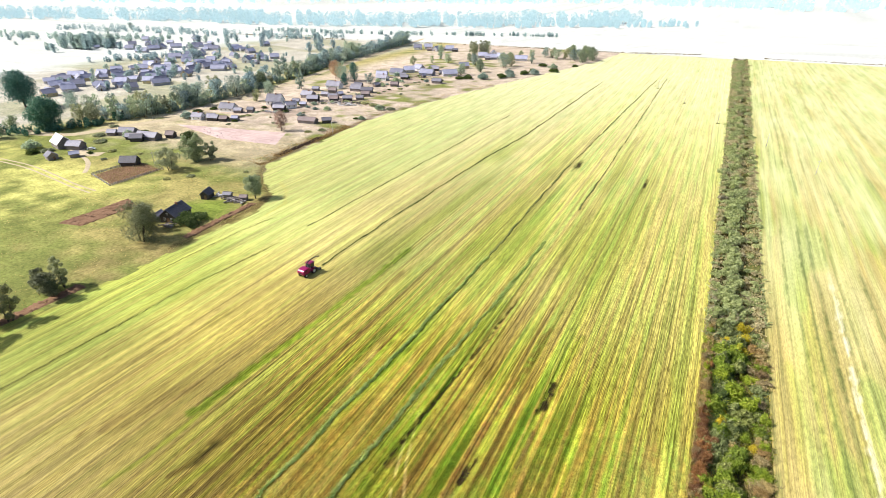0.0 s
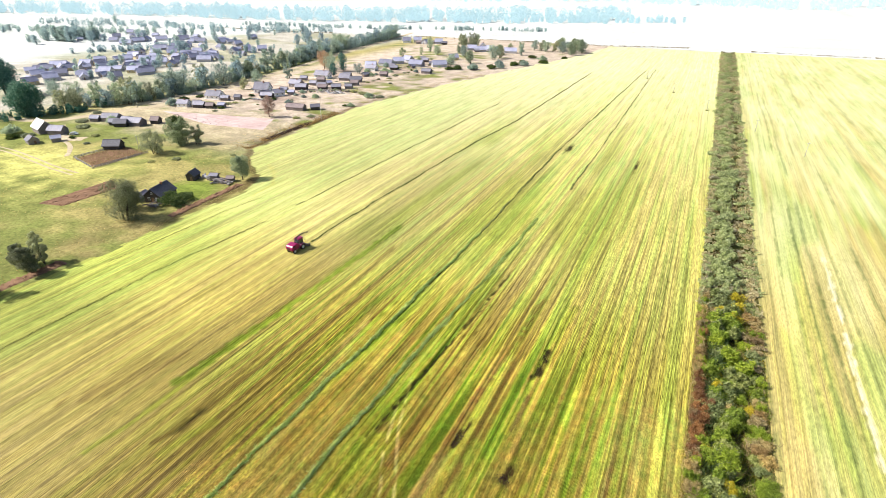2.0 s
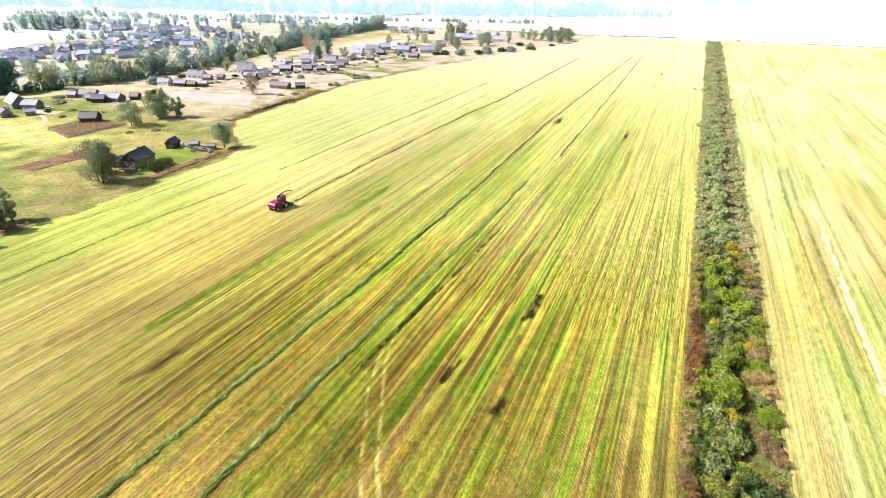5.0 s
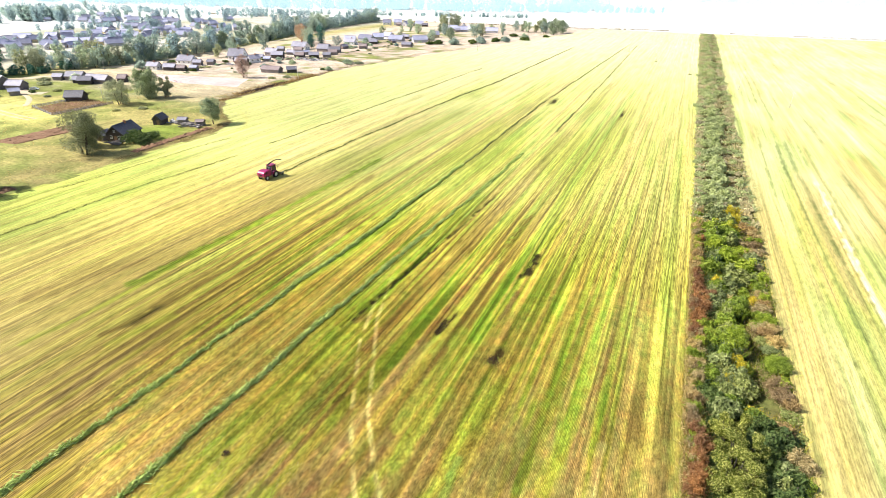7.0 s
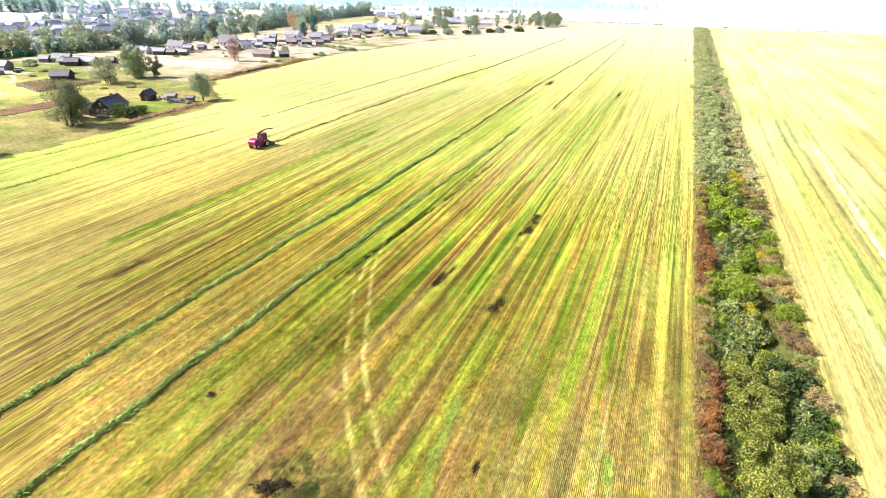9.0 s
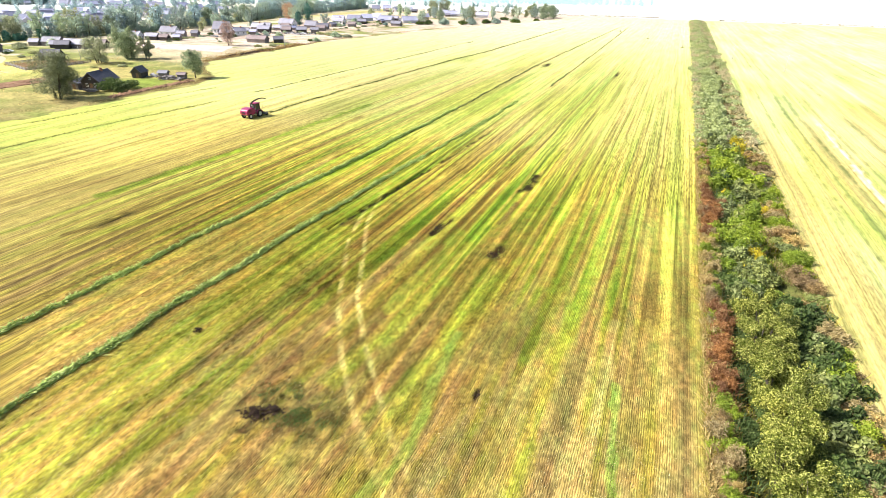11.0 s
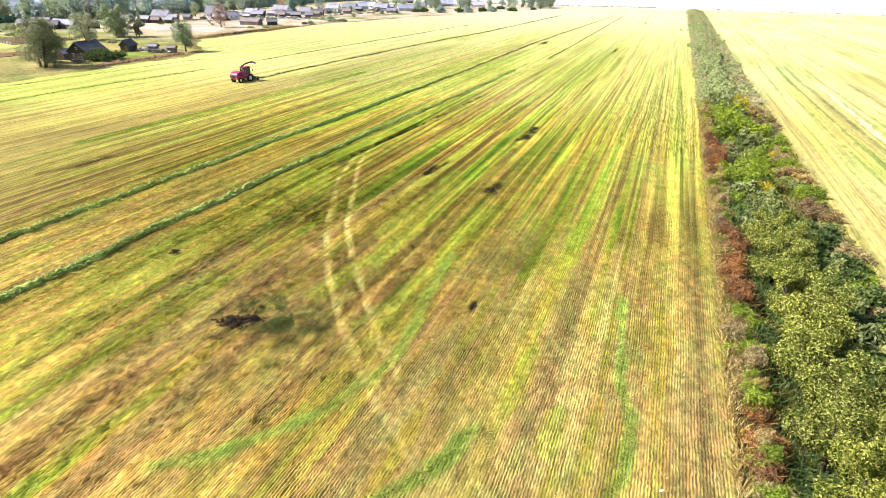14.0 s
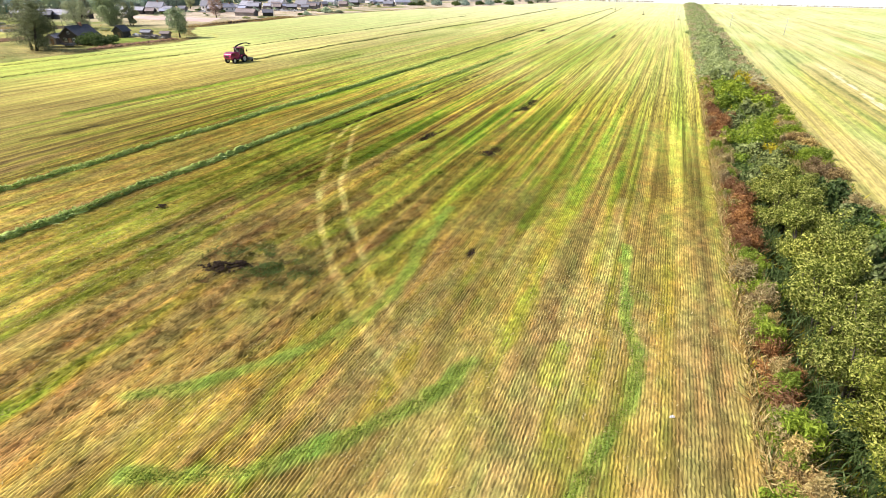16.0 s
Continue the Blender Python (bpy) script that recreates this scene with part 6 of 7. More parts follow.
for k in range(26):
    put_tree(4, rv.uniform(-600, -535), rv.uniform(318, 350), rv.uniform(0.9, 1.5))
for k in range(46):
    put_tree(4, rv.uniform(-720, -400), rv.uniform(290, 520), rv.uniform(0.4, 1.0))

bush_kinds = [bush(4.4, 2.6, M_ROWLEAF, 80, 1000, 0.5, "bush", "rounded green garden bush beside the yards"), bush(4.0, 2.2, M_DARKLEAF, 81, 900, 0.5, "bush", "rounded green garden bush"),
              bush(3.8, 1.7, M_BIRCH, 82, 800, 0.5, "bush", "low olive bush in rough grass")]
for k, o in enumerate(bush_kinds):
    place(o, (-227.4, -225, -249)[k], (141.5, 147, 149)[k], 0, (1.4, 1.3, 1)[k])
for x, y, s, k in ((-232.9, 176.5, 1.7, 0), (-238, 187, 1.3, 1), (-194, 310, 1.4, 0), (-155, 343, 2.0, 1), (-146, 347, 2.0, 0), (-137.5, 357, 2.0, 1), (-137, 373, 1.8, 0), (-128, 378, 2.0, 1), (-121, 381, 1.8, 0),
                   (-111, 398, 1.8, 1), (-126, 392, 1.7, 1), (-132, 362, 1.6, 0), (-160, 338, 1.5, 1), (-153, 238, 1.2, 2), (-158, 235, 1.3, 0), (-193, 323, 1.5, 1), (-158, 188, 0.9, 2), (-162, 183, 0.8, 2)):
    place(copy_thing(bush_kinds[k], pose(x, y, 0)), x, y, rv.uniform(0, 360), s)
for x, y, s, k in ((-154.2, 213.5, 0.9, 0), (-157.0, 212.6, 0.7, 1), (-160, 240, 1.2, 2), (-166, 242, 1.3, 2), (-173, 244, 1.1, 2), (-246, 112, 1.7, 0), (-239, 108, 1.3, 1), (-236, 112, 1.2, 2), (-218, 118, 0.7, 1),
                   (-212, 182, 1.3, 2), (-236, 196, 1.0, 1), (-198, 208, 0.9, 1), (-213, 124, 0.8, 2), (-206, 116, 0.6, 2), (-200, 127, 0.5, 2), (-165, 112, 0.6, 2), (-160, 118, 0.7, 2), (-183, 124, 0.8, 2),
                   (-230, 130, 1.3, 2), (-240, 136, 1.2, 2), (-117, 415, 1.6, 0), (-127, 420, 1.7, 1), (-104, 430, 1.3, 1), (-175, 330, 1.3, 2), (-180, 300, 1.0, 2), (-205, 330, 1.4, 0), (-146, 130, 0.5, 2)):
    place(copy_thing(bush_kinds[k], pose(x, y, 0)), x, y, rv.uniform(0, 360), s)
# rough tall grass of the fallow strip between the houses and the field
rg = np.random.default_rng(14)
qx, qy = rg.uniform(-182, -119, 10000), rg.uniform(30, 330, 10000)
ok = (qx < edge_x(qy) - 0.6) & (vnoise(qx, qy, 9, 9, 15) > 0.42) & ~((qx < -160) & (qy > 155) & (qy < 180))
ok &= ~((qx < -152) & (qx > -162) & (qy < 96) & (qy > 72)) & ~((qx < -175) & (qx > -193) & (qy < 121) & (qy > 99))
ob = new("fallow_grass", blade_mesh("fallow_grass", qx[ok], qy[ok], qx[ok] * 0 - 0.02, 0.3, M_BEIGE, 16, 0.8, 0.16))
tagged(ob, "bleached tall grass on the fallow strip", "grass", kind="stuff")


# ---------------------------------------------------------------- houses
def house(w, l, h, rise, wall_m, roof_m, label, windows=3, chimney=True, name="house", door=True, over=0.4):
    """Ridge along y; w across, l along; base at z 0."""
    t = thing(name, label, "house" if name in ("house", "farmhouse") else name.replace("_", " "))
    bm = bmesh.new()
    prism(bm, [(-w / 2, -0.2), (w / 2, -0.2), (w / 2, h), (0, h + rise), (-w / 2, h)], -l / 2, l / 2)
    wall = part("wall", bm, wall_m, t)
    bm = bmesh.new()
    k = rise / (w / 2)
    e = w / 2 + over
    prism(bm, [(-e, h - over * k + 0.02), (0, h + rise + 0.02), (e, h - over * k + 0.02), (e, h - over * k + 0.2), (0, h + rise + 0.24), (-e, h - over * k + 0.2)], -l / 2 - over, l / 2 + over)
    for v in bm.verts:
        if abs(v.co.x) < 0.01:
            v.co.z += 0.05 * math.sin(v.co.y * 1.7)
    roof = part("roof", bm, roof_m, t)
    bm = bmesh.new()
    box(bm, -0.14, 0.14, -l / 2 - over, l / 2 + over, h + rise + 0.2, h + rise + 0.3, 0.03)
    part("ridge_cap", bm, M_LOG if roof_m is M_SLATE else roof_m, roof)
    if chimney:
        bm = bmesh.new()
        box(bm, -0.05, 0.6, l * 0.1, l * 0.1 + 0.6, h + rise * 0.7, h + rise + 0.9, 0.03)
        box(bm, -0.12, 0.67, l * 0.1 - 0.07, l * 0.1 + 0.67, h + rise + 0.78, h + rise + 0.92, 0.02)
        part("chimney", bm, M_BRICK, roof, "red brick chimney")

    def opening(nm, mat, x, y, z, ww, hh, axis, sub=True):
        bm = bmesh.new()
        if axis == "x":
            box(bm, x - 0.06, x + 0.06, y - ww / 2, y + ww / 2, z, z + hh, 0.015)
        else:
            box(bm, x - ww / 2, x + ww / 2, y - 0.06, y + 0.06, z, z + hh, 0.015)
        o = part(nm, bm, mat, wall)
        if sub:
            for sgn in (-1, 1):
                bm = bmesh.new()
                if axis == "x":
                    box(bm, x - 0.08, x + 0.08, y + sgn * ww * 0.23 - ww * 0.17, y + sgn * ww * 0.23 + ww * 0.17, z + 0.12, z + hh - 0.12)
                else:
                    box(bm, x + sgn * ww * 0.23 - ww * 0.17, x + sgn * ww * 0.23 + ww * 0.17, y - 0.08, y + 0.08, z + 0.12, z + hh - 0.12)
                pane = part("pane", bm, M_GLASS, wall)
    if windows:
        for sgn in (-1, 1):
            for i in range(windows):
                opening("window", M_FRAME, sgn * w / 2, (i + 0.5) / windows * l - l / 2, h * 0.36, 1.0, h * 0.42, "x")
        for sgn in (-1, 1):
            for sx in (-0.22, 0.22):
                opening("window", M_FRAME, sx * w, sgn * l / 2, h * 0.36, 0.95, h * 0.42, "y")
            if rise > 2:
                opening("window", M_FRAME, 0, sgn * l / 2, h + rise * 0.2, 0.8, 0.9, "y")
    if door:
        opening("door", M_DOOR, 0.0 if windows else w * 0.1, -l / 2 - 0.02, 0.02, 1.0, min(2.0, h * 0.8), "y", False)
    return t


def at(o, x, y, rot):
    o.matrix_basis = pose(x, y, 0, 0, 0, rot)
    return o


at(house(6.6, 9.0, 2.6, 2.6, M_LOGDARK, M_DARKROOF, "dark timber farmhouse with a black felt roof", 2, True, "farmhouse"), -133.8, 91.2, 16)
at(house(3.0, 5.0, 2.0, 0.9, M_LOG, M_SLATE, "low lean-to shed against the farmhouse", 0, False, "shed"), -137.6, 88.0, 16)
at(house(3.4, 4.6, 2.2, 1.5, M_LOGDARK, M_DARKROOF, "small dark timber hut with a steep roof", 0, False, "hut"), -138.6, 106.6, 20)
at(house(2.2, 3.0, 1.8, 0.6, M_LOG, M_SLATE, "small weathered shed beside the woodpile", 0, False, "shed"), -132.8, 109.6, -70)
at(house(2.2, 2.6, 1.6, 0.5, M_LOG, M_RUSTROOF, "small weathered shed beside the woodpile", 0, False, "shed"), -126.8, 110.4, -65)
at(house(5.0, 7.5, 2.2, 2.2, M_LOGDARK, M_DARKROOF, "dark timber barn beside the fenced plot", 0, False, "barn"), -190.6, 116.5, -62)
at(house(7.5, 11.5, 2.8, 3.4, M_LOG, M_TIN, "timber farm building with a bright tin roof", 0, False, "barn"), -238, 119.5, 76)
at(house(5.0, 8.0, 2.4, 2.0, M_LOG, M_SLATE, "grey timber shed joined to the tin-roofed barn", 0, False, "shed"), -229.5, 120.0, -72)
at(house(4.6, 5.6, 2.0, 1.6, M_LOG, M_SLATE, "small grey shed in the farmyard", 0, False, "shed"), -224.6, 107.6, 76)
at(house(5.5, 13.0, 2.2, 2.0, M_LOG, M_SLATE, "long grey timber barn", 0, False, "barn"), -216.0, 143.0, -80)
at(house(5.5, 9.5, 2.2, 2.0, M_LOG, M_SLATE, "grey timber barn half hidden by bushes", 0, False, "barn"), -230.5, 143.6, -72)
at(house(3.6, 5.0, 2.0, 1.4, M_LOGDARK, M_SLATE, "small dark shed at the barn's end", 0, False, "shed"), -222.8, 139.6, -60)
at(house(4.0, 4.4, 2.2, 1.6, M_LOGDARK, M_RUSTROOF, "small dark shed at the barn's end", 0, False, "shed"), -209.5, 149.0, -70)
at(house(6.5, 10.5, 2.6, 2.8, M_WHITE, M_SLATE, "whitewashed cottage with a grey sheet roof", 3), -227.0, 197.5, -78)
at(house(3.6, 5.0, 2.0, 1.3, M_LOG, M_SLATE, "grey shed beside the cottage", 0, False, "shed"), -219.4, 197.0, -70)
at(house(5.0, 7.0, 2.4, 1.9, M_WHITE, M_SLATE, "low whitewashed cottage behind bushes", 2), -226.0, 177.5, -76)
at(house(4.2, 7.0, 2.2, 1.5, M_LOGDARK, M_SLATE, "dark shed among the cottages", 0, False, "shed"), -217.8, 179.5, -74)
at(house(3.4, 4.6, 2.0, 1.3, M_LOGDARK, M_RUSTROOF, "dark shed among the cottages", 0, False, "shed"), -212.0, 180.6, -70)
at(house(8.0, 10.5, 3.0, 4.2, M_WHITE, M_SLATE, "tall white house with a steep grey roof", 3), -216.5, 221.0, -74)
at(house(5.0, 7.0, 2.6, 2.0, M_WHITE, M_SLATE, "low white house with a grey roof", 2), -203.0, 218.0, -30)
at(house(4.0, 8.0, 2.2, 1.5, M_LOGDARK, M_SLATE, "dark shed beside the white houses", 0, False, "shed"), -204.5, 211.0, -74)
at(house(3.6, 4.2, 2.2, 1.2, M_LOG, M_SLATE, "little grey shed on dry grass", 0, False, "shed"), -214.5, 200.8, -74)
at(house(5.0, 11.5, 2.0, 1.6, M_LOG, M_RUSTROOF, "long low shed with a rusty roof", 0, False, "shed"), -173.5, 196.6, -80)
at(house(4.0, 5.5, 2.0, 1.3, M_LOGDARK, M_SLATE, "dark shed at the long shed's end", 0, False, "shed"), -165.6, 201.0, -50)
at(house(7.5, 12.0, 2.8, 3.0, M_WHITE, M_SLATE, "white house with a broad grey roof", 3), -216.5, 273.5, -84)
at(house(6.5, 9.0, 2.4, 2.8, M_LOG, M_SLATE, "grey timber barn near the conifers", 0, False, "barn"), -199.0, 273.0, -84)
at(house(5.0, 9.0, 2.2, 1.9, M_LOG, M_SLATE, "grey timber shed near the conifers", 0, False, "shed"), -190.5, 271.5, -70)
at(house(6.5, 9.0, 2.6, 2.4, M_LOG, M_SLATE, "grey timber house among yards", 2), -212.5, 243.5, -84)
at(house(5.0, 8.0, 2.4, 1.9, M_LOGDARK, M_SLATE, "dark timber barn among yards", 0, False, "barn"), -203.5, 237.0, -70)
at(house(4.2, 6.0, 2.2, 1.6, M_LOGDARK, M_RUSTROOF, "dark timber shed among yards", 0, False, "shed"), -193.0, 242.5, -70)
at(house(6.8, 9.5, 2.6, 2.4, M_WHITE, M_SLATE, "whitish cottage with a grey roof", 3), -205.5, 312.0, -84)
at(house(5.0, 8.0, 2.2, 1.7, M_LOG, M_SLATE, "grey shed with a plain roof", 0, False, "shed"), -167.0, 318.5, -84)

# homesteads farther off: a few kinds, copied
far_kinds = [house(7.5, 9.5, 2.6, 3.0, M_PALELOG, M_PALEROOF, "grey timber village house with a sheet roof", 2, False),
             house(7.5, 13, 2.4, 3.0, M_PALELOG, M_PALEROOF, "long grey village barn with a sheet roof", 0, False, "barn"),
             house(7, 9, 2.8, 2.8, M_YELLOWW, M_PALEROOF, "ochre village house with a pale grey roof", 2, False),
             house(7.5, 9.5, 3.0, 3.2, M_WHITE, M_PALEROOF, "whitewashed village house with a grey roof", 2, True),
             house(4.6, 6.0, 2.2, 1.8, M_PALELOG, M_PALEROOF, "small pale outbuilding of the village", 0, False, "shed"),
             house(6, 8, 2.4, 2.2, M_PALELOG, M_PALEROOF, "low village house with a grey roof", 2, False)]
for k, o in enumerate(far_kinds):
    tagged(o, group="homesteads of the village")
    at(o, (-366.9, -393.5, -384.3, -345.6, -340, -352)[k], (204.1, 208.9, 241.5, 206.4, 214, 232)[k], (-35, -48, -20, -40, 10, -60)[k])


def more_houses(spots):
    for x, y, k, rot in spots:
        rot += rv.uniform(-30, 30) + (90 if rv.random() < 0.3 else 0)
        x, y = x + rv.uniform(-3, 3), y + rv.uniform(-3, 3)
        o = copy_thing(far_kinds[k], pose(x, y, 0, 0, 0, rot))
        o.matrix_basis = pose(x, y, 0, 0, 0, rot)


more_houses([(-388, 229, 1, -38), (-351, 223, 0, -35), (-327, 212, 0, -30), (-357, 245, 1, -33), (-325, 232, 1, -40), (-359, 256, 0, -35), (-338, 232, 2, -33), (-358, 266, 1, -32),
             (-338, 265, 2, -36), (-362, 287, 0, -35), (-374, 308, 1, -30), (-340, 289, 1, -33), (-378, 323, 0, -35), (-419, 382, 1, -32), (-384, 347, 0, -33), (-354, 335, 3, -38)])
more_houses([(-391, 378, 0, -35), (-357, 353, 2, -30), (-346, 357, 0, -34), (-469, 372, 1, -35), (-452, 380, 0, -30), (-424, 319, 1, -35), (-412, 323, 0, -32), (-574, 404, 0, -35), (-535, 437, 3, -35), (-360, 193, 2, -33),
             (-375, 195, 0, -30), (-405, 222, 1, -35), (-370, 236, 1, -35), (-349, 277, 0, -38), (-352, 303, 2, -33)])
more_houses([(-269, 470, 3, -75), (-258, 477, 3, -70), (-234, 478, 0, -75), (-246, 468, 0, -75), (-208, 349, 0, -75), (-201, 358, 0, -80), (-187, 346, 1, -75), (-208, 335, 1, -72), (-190, 444, 0, -75),
             (-178, 442, 1, -75), (-170, 450, 0, -75), (-151, 444, 1, -72), (-179, 381, 2, -75), (-174, 347, 1, -60), (-212, 322, 0, -75), (-184, 458, 3, -75)])

# sheds and garden trees between the houses of the second village
for k in range(70):
    f = rv.random()
    x, y = -372 + 10 * f + rv.gauss(0, 24), 190 + 150 * f + rv.gauss(0, 12)
    if x < -322:
        more_houses([(x, y, rv.choice([4, 4, 4, 5, 0, 2]), -35)])
for k in range(60):
    f = rv.random()
    put_tree(4, -365 + rv.gauss(0, 26), 195 + 190 * f, rv.uniform(0.3, 0.65))
for k in range(26):
    more_houses([(rv.uniform(-560, -400), rv.uniform(330, 440), rv.choice([0, 4, 4, 1, 5]), -35)])
# brushy bank of dried weeds where the field ends
be = np.random.default_rng(19)
for nm, mat, n_, y0, y1, lab in (("bank_brush", M_MAUVE, 5200, 138, 200, "dry brown brush on the field bank"), ("bank_grass", M_BEIGE, 4500, 60, 330, "bleached grass along the field bank"), ("bank_weeds", M_RUST, 1500, 135, 215, "rust-brown weeds on the field bank")):
    by_ = be.uniform(y0, y1, n_)
    bx_ = edge_x(by_) - np.abs(be.normal(size=n_)) * 3.2 - 0.3
    pick = vnoise(bx_, by_, 5, 9, n_ % 97) > 0.42
    o = new(nm, blade_mesh(nm, bx_[pick], by_[pick], bx_[pick] * 0 - 0.03, 0.42 if nm == "bank_brush" else 0.3, mat, n_, 0.9, 0.16))
    tagged(o, lab, "grass", kind="stuff")

# dry stalks left on the fenced plot
px_, py_ = be.uniform(-191.5, -176.5, 1500), be.uniform(101, 119.5, 1500)
o = new("dry_stalks", blade_mesh("dry_stalks", px_, py_, px_ * 0 + 0.05, 0.5, M_BEIGE, 91, 0.9, 0.14))
tagged(o, "dry stalks and rubble on the fenced plot", "stalks", kind="stuff")
# shrubs crowding the yards
for k in range(95):
    f = rv.random()
    x, y = -206 + 26 * f + rv.gauss(0, 11), 178 + 195 * f + rv.gauss(0, 7)
    if x < edge_x(np.array([y]))[0] - 6 and not (-200 < x < -160 and 150 < y < 184):
        place(copy_thing(bush_kinds[rv.choice([0, 1, 2, 2])], pose(x, y, 0)), x, y, rv.uniform(0, 360), rv.uniform(0.35, 1.0))
# small outbuildings scattered through the yards
out_kinds = [house(3.6, 5.0, 2.0, 1.3, M_LOG, M_SLATE, "small weathered outbuilding in a yard", 0, False, "shed"), house(4.2, 6.5, 2.2, 1.6, M_LOGDARK, M_SLATE, "dark timber outbuilding in a yard", 0, False, "shed"),
             house(3.2, 4.0, 2.0, 1.0, M_LOG, M_PALEROOF, "small outbuilding with a bluish roof", 0, False, "shed"), house(4.0, 6.0, 2.2, 1.5, M_LOG, M_RUSTROOF, "outbuilding with a rusty roof", 0, False, "shed")]
for k, o in enumerate(out_kinds):
    tagged(o, group="outbuildings in the yards")
    at(o, (-208, -197, -199.5, -185)[k], (228, 247, 224, 262)[k], -70)
for x, y, k, rot in ((-206, 251, 0, -80), (-199, 256, 2, -20), (-187, 247, 1, -60), (-182, 252, 0, -70), (-209, 262, 3, -75), (-222, 262, 0, -70), (-205, 283, 1, -75), (-196, 290, 0, -20), (-186, 296, 3, -75),
                     (-194, 322, 1, -70), (-200, 330, 0, -70), (-186, 334, 2, -20), (-180, 352, 0, -75), (-192, 364, 1, -75), (-170, 362, 3, -70), (-198, 372, 0, -70)):
    copy_thing(out_kinds[k], pose(x, y, 0, 0, 0, rot)).matrix_basis = pose(x, y, 0, 0, 0, rot)
for x, y, k, rot in ((-180, 436, 0, -75), (-186, 450, 1, -70), (-164, 444, 3, -75), (-158, 450, 1, -75), (-174, 455, 2, -20), (-228, 472, 1, -75), (-240, 476, 0, -70), (-252, 466, 3, -75), (-214, 342, 1, -75),
                     (-222, 182, 0, -70), (-208, 184, 2, -70), (-218, 139, 1, -60), (-236, 140, 0, -70), (-219, 113, 2, -30), (-209, 214, 1, -20)):
    copy_thing(out_kinds[k], pose(x, y, 0, 0, 0, rot)).matrix_basis = pose(x, y, 0, 0, 0, rot)

# woodpile, debris and clutter in the yards
def plank_heap(x, y, rx, ry, n, seed, mat, label, name="plank_heap"):
    r = random.Random(seed)
    t = thing(name, label, "heap", pose(x, y, 0))
    for i in range(n):
        bm = bmesh.new()
        L_, W_ = r.uniform(0.8, 2.6), r.uniform(0.12, 0.5)
        box(bm, -L_ / 2, L_ / 2, -W_ / 2, W_ / 2, 0, r.uniform(0.08, 0.4), 0.02)
        o = part("plank", bm, mat if r.random() < 0.88 else M_CONCRETE, t)
        o.matrix_basis = pose(r.gauss(0, rx * 0.45), r.gauss(0, ry * 0.45), r.uniform(0.02, 0.5), r.uniform(-8, 8), r.uniform(-12, 12), r.uniform(0, 180))
    return t


plank_heap(-130, 108.6, 3.2, 1.6, 56, 1, M_LOG, "heap of grey boards and firewood in the yard")
plank_heap(-125.4, 108.2, 1.6, 1.0, 10, 2, M_LOG, "heap of grey boards at the tree's foot")
plank_heap(-136.2, 108.8, 1.6, 1.0, 18, 8, M_PALELOG, "heap of pale boards beside the dark hut")
plank_heap(-205, 206, 6, 3, 26, 9, M_PALELOG, "scattered pale boards behind the white house")
plank_heap(-182, 238, 9, 4, 40, 10, M_PALELOG, "pale boards and rubble strewn over the yards")
plank_heap(-188, 240, 12, 4, 40, 3, M_LOG, "scattered boards and rubble in the yards")
plank_heap(-178, 243, 7, 3, 24, 4, M_LOGDARK, "dark scattered boards and rubble in the yards")
plank_heap(-196, 233, 8, 3, 20, 5, M_LOGDARK, "dark scattered boards in the yards")
plank_heap(-131, 86.2, 2.0, 1.2, 12, 6, M_LOG, "boards and tubs heaped before the farmhouse")


def parked_car(x, y, rot, mat, label):
    t = thing("car", label, "car", pose(x, y, 0, 0, 0, rot))
    bm = bmesh.new()
    prism(bm, [(-2.0, 0.35), (2.0, 0.35), (2.05, 0.75), (1.2, 0.9), (0.7, 1.4), (-1.1, 1.42), (-1.7, 0.95), (-2.05, 0.85)], -0.8, 0.8)
    bmesh.ops.bevel(bm, geom=bm.edges[:], offset=0.06, segments=2, affect="EDGES")
    part("body", bm, mat, t)
    bm = bmesh.new()
    prism(bm, [(1.08, 0.95), (0.66, 1.36), (-1.06, 1.37), (-1.5, 0.98)], -0.83, 0.83)
    part("window", bm, M_GLASS, t)
    for sx in (-1.25, 1.25):
        for sy in (-0.72, 0.72):
            bm = bmesh.new()
            tube(bm, [(sx, sy - 0.1, 0.3), (sx, sy + 0.1, 0.3)], [0.3, 0.3], 14)
            part("wheel", bm, M_BLACK, t)
    return t


parked_car(-222.5, 121.8, 35, M_CAR, "pale car parked in the farmyard")
parked_car(-178.5, 236.5, 10, M_CAR, "pale car parked among the yards")


# fence round the dug plot
def fence_run(a, b, label):
    a, b = Vector((*a, 0)), Vector((*b, 0))
    d = b - a
    n = int(d.length / 2.2)
    ang = math.degrees(math.atan2(d.y, d.x))
    t = thing("fence", label, "fence", pose(a.x, a.y, 0, 0, 0, ang), group="fence round the plot")
    me_s = None
    for i in range(n + 1):
        bm = bmesh.new()
        px = d.length * i / n
        box(bm, px - 0.06, px + 0.06, -0.06, 0.06, -0.2, 0.9, 0.01)
        part("post", bm, M_LOG, t)
    for zz in (0.25, 0.65):
        bm = bmesh.new()
        box(bm, 0, d.length, 0.06, 0.10, zz, zz + 0.1)
        part("rail", bm, M_LOG, t)
    bm = bmesh.new()
    box(bm, -0.055, 0.055, 0.10, 0.125, 0.05, 0.85)
    me_s = bpy.data.meshes.new("slat")
    bm.to_mesh(me_s)
    bm.free()
    me_s.materials.append(M_PALELOG)
    for i in range(int(d.length / 0.22)):
        o = new("slat", me_s)
        o.parent = t
        o.location = (0.1 + i * 0.22, 0, 0)


FENCE = "weathered grey picket fence round the dug plot"
fence_run((-192.6, 103.0), (-176.2, 98.8), FENCE)
fence_run((-176.0, 99.0), (-175.2, 118.6), FENCE)
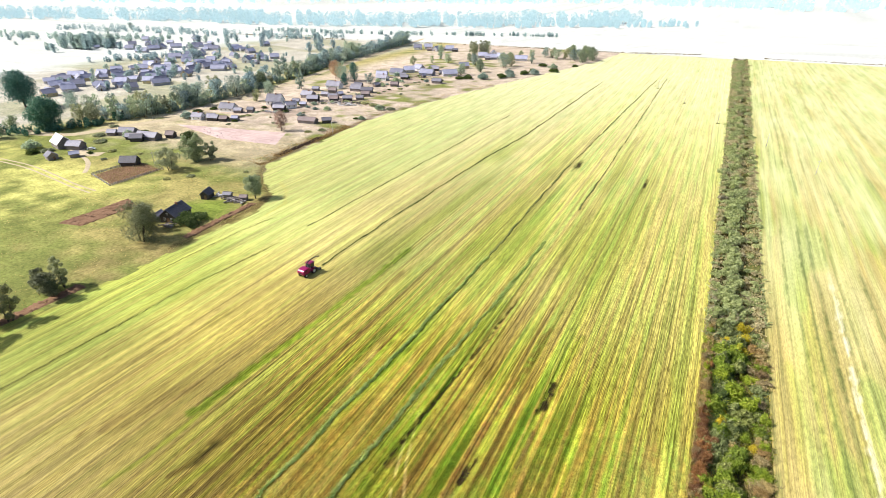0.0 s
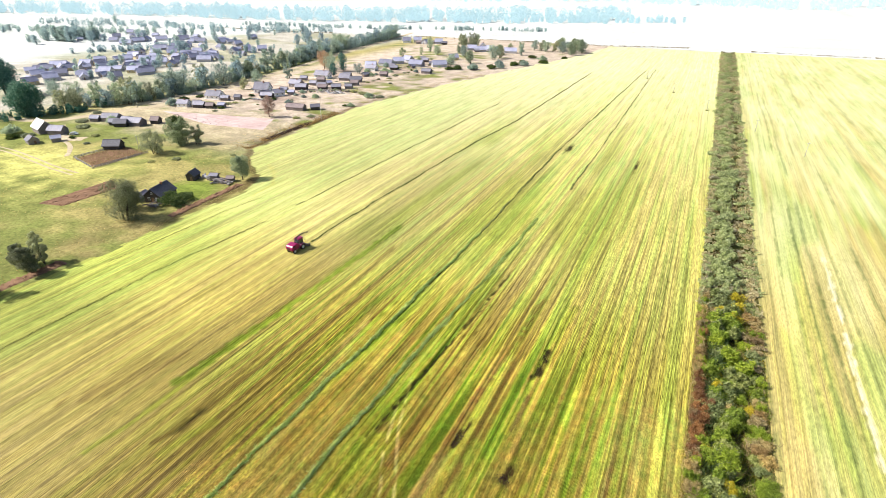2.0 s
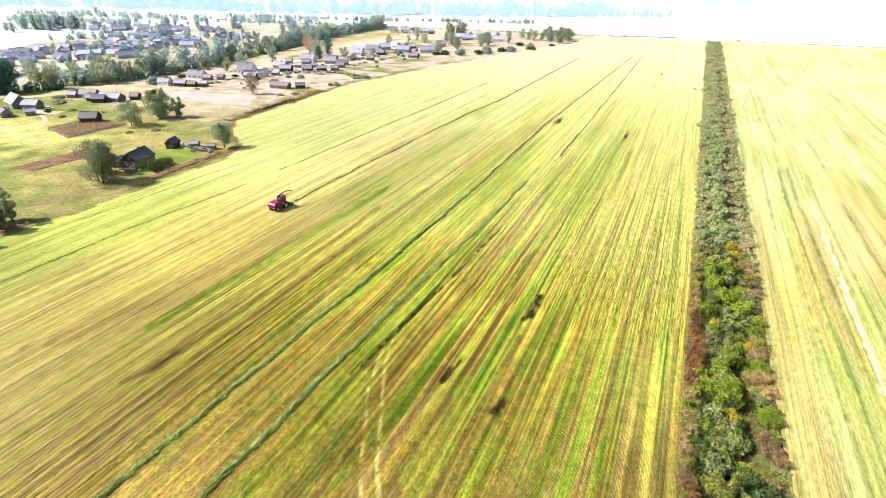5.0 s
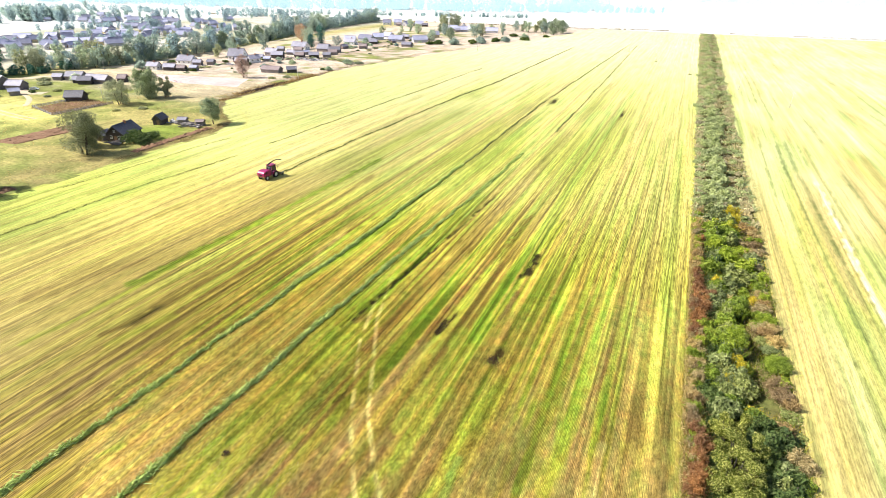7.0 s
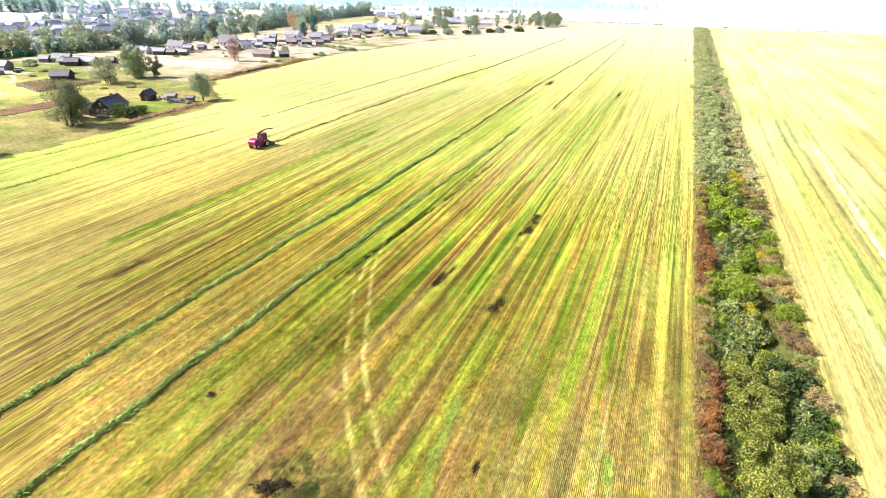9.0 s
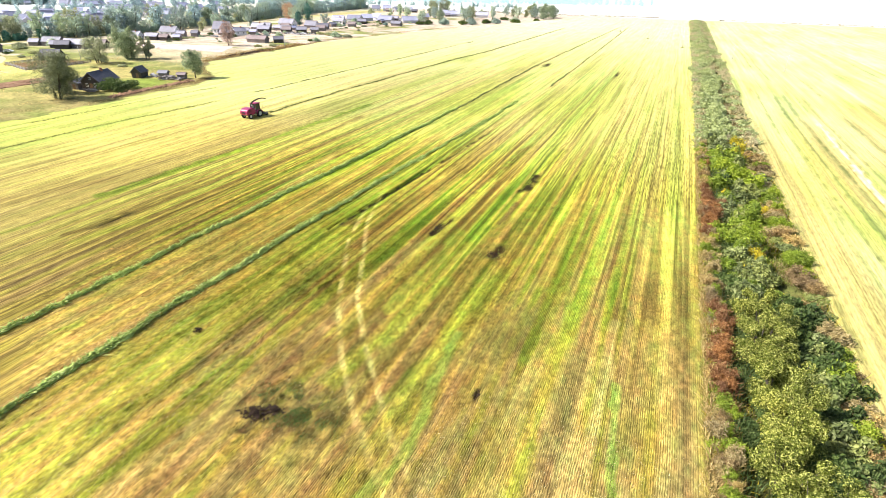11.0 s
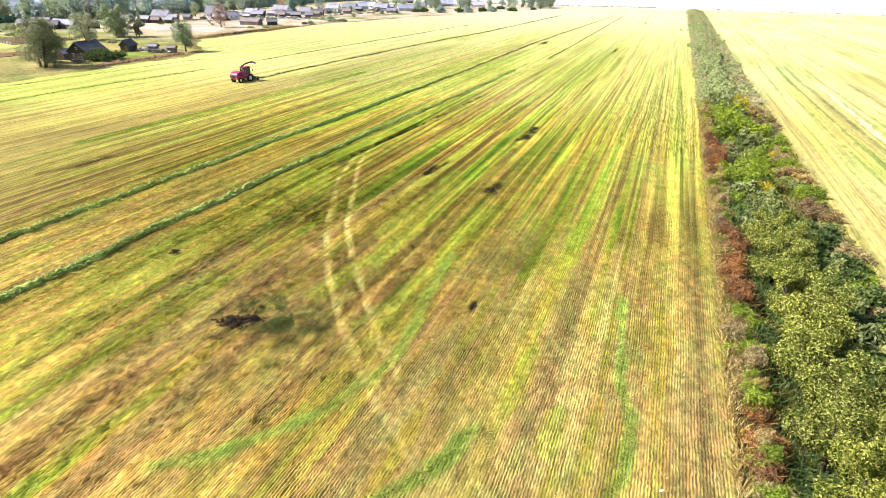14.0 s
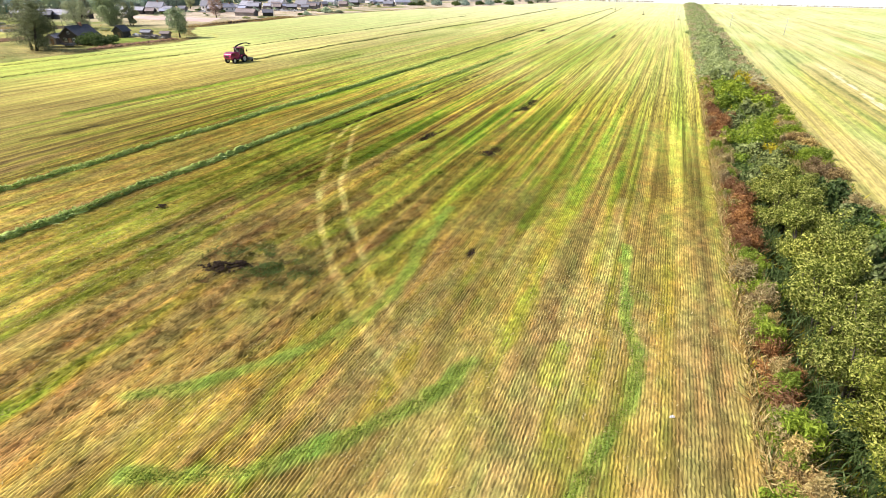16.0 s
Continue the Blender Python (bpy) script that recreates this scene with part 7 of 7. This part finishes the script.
fence_run((-191.6, 121.2), (-192.6, 103.4), FENCE)


# ---------------------------------------------------------------- power line
def pole(h=6.8, arm=True, stay=True):
    t = thing("power_pole", "slim grey concrete power-line pole standing in the field", "pole", group="poles of the power line")
    bm = bmesh.new()
    tube(bm, [(0, 0, -0.3), (0, 0, h)], [0.17, 0.10], 8)
    part("mast", bm, M_CONCRETE, t)
    bm = bmesh.new()
    box(bm, -0.9, 0.9, -0.05, 0.05, h - 0.6, h - 0.5, 0.01)
    part("crossarm", bm, M_GREYM, t)
    for sx in (-0.8, 0, 0.8):
        bm = bmesh.new()
        z0 = h - 0.5 if sx else h
        tube(bm, [(sx, 0, z0), (sx, 0, z0 + 0.12), (sx, 0, z0 + 0.22)], [0.04, 0.07, 0.05], 8)
        part("insulator", bm, M_FRAME, t)
    return t


LINE = [(36.2, 220), (21.6, 250), (2.4, 284), (-15.6, 324), (-34.2, 364), (-119.1, 320), (-150.5, 186)]
p0 = pole()
p0.matrix_basis = pose(36.2, 220, 0, 0, 0, 25)
for x, y in LINE[1:]:
    copy_thing(p0, pose(x, y, 0, 0, 0, 25)).matrix_basis = pose(x, y, 0, 0, 0, 25)
for x, y in LINE[2:5]:
    clod = bush_kinds[2]
    place(copy_thing(clod, pose(x, y, 0)), x, y, x * 9, 0.45)
for x, y in ((-243, 165), (-243, 200), (-251, 240), (-184, 121.5)):
    o = copy_thing(p0, pose(x, y, 0, 0, 0, 70))
    o.matrix_basis = pose(x, y, 0, 0, 0, 70) @ Matrix.Diagonal((0.85, 0.85, 0.85, 1))


# ---------------------------------------------------------------- far woods
def wood(name, line, depth, n, h, mat, seed, label, leaf=2.6, per=110):
    r = random.Random(seed)
    cl = []
    for i in range(n):
        f = r.random() * (len(line) - 1)
        k = int(f)
        a, b = line[k], line[k + 1]
        x = a[0] + (b[0] - a[0]) * (f - k) + r.uniform(-0.2, 1) * depth * 0.35
        y = a[1] + (b[1] - a[1]) * (f - k) + r.uniform(0, 1) * depth
        hh = h * r.uniform(0.6, 1.15)
        w = hh * r.uniform(0.22, 0.36)
        cl.append((x, y, hh * 0.58, w, w, hh * 0.42))
        cl.append((x, y, hh * 0.25, w * 0.9, w * 0.9, hh * 0.25))
    o = new(name, leaf_mesh(name, cl, n * per, leaf, mat, seed, 0.7, 0.75, 0.2))
    return tagged(o, label, "woods", kind="stuff")


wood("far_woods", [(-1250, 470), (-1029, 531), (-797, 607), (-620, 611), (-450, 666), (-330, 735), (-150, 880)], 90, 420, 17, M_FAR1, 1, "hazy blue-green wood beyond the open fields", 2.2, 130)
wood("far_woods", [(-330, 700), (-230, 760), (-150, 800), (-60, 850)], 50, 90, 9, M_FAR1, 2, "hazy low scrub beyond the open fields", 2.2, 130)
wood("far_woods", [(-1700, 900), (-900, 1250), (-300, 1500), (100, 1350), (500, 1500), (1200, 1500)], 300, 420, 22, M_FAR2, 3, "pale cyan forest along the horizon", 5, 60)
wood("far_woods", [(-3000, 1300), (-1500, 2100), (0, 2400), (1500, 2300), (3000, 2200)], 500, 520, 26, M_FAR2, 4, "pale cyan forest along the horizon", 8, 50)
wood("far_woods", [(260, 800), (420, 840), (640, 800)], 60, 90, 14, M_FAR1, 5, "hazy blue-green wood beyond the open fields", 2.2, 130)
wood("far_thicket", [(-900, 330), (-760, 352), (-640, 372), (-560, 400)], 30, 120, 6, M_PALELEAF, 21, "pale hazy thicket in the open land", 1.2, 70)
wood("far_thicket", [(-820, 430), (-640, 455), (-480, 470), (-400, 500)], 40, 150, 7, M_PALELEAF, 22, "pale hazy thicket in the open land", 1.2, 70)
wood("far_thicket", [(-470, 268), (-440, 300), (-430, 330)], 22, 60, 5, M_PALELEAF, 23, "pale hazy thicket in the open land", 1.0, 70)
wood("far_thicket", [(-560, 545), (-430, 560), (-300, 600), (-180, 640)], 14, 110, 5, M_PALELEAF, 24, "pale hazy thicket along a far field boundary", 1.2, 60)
wood("roadside_scrub", [(x + 2, y) for x, y in ROW], 2, 260, 3.4, M_ROWLEAF, 8, "dense scrub under the roadside trees", 0.7, 70)
wood("roadside_scrub", [(-300, 108), (-285, 112), (-272, 120), (-262, 140), (-262, 150)], 12, 70, 3.6, M_OAK, 9, "dark scrub beside the road", 0.7, 90)
wood("far_hedge", [(-560, 500), (-434, 503), (-309, 521), (-200, 528), (-90, 531), (-20, 548)], 3, 420, 1.0, M_BEIGE, 6, "low dry bank along the far field boundary", 0.7, 16)
wood("far_hedge", [(30, 545), (200, 548), (500, 545)], 3, 260, 0.9, M_BEIGE, 7, "low dry bank along the far field boundary", 0.7, 16)


# ---------------------------------------------------------------- from plan units to metres
AS_BUILT = ("house", "farmhouse", "barn", "shed", "hut", "forage_harvester", "car", "power_pole")
for ob in list(scene.objects):
    if ob.parent is None and ob.type in ("MESH", "EMPTY"):
        b = ob.matrix_basis
        if ob.name.split(".")[0] in AS_BUILT:
            ob.matrix_basis = Matrix.Translation(b.translation * (UNIT - 1)) @ b
        else:
            ob.matrix_basis = Matrix.Diagonal((UNIT, UNIT, UNIT, 1)) @ b
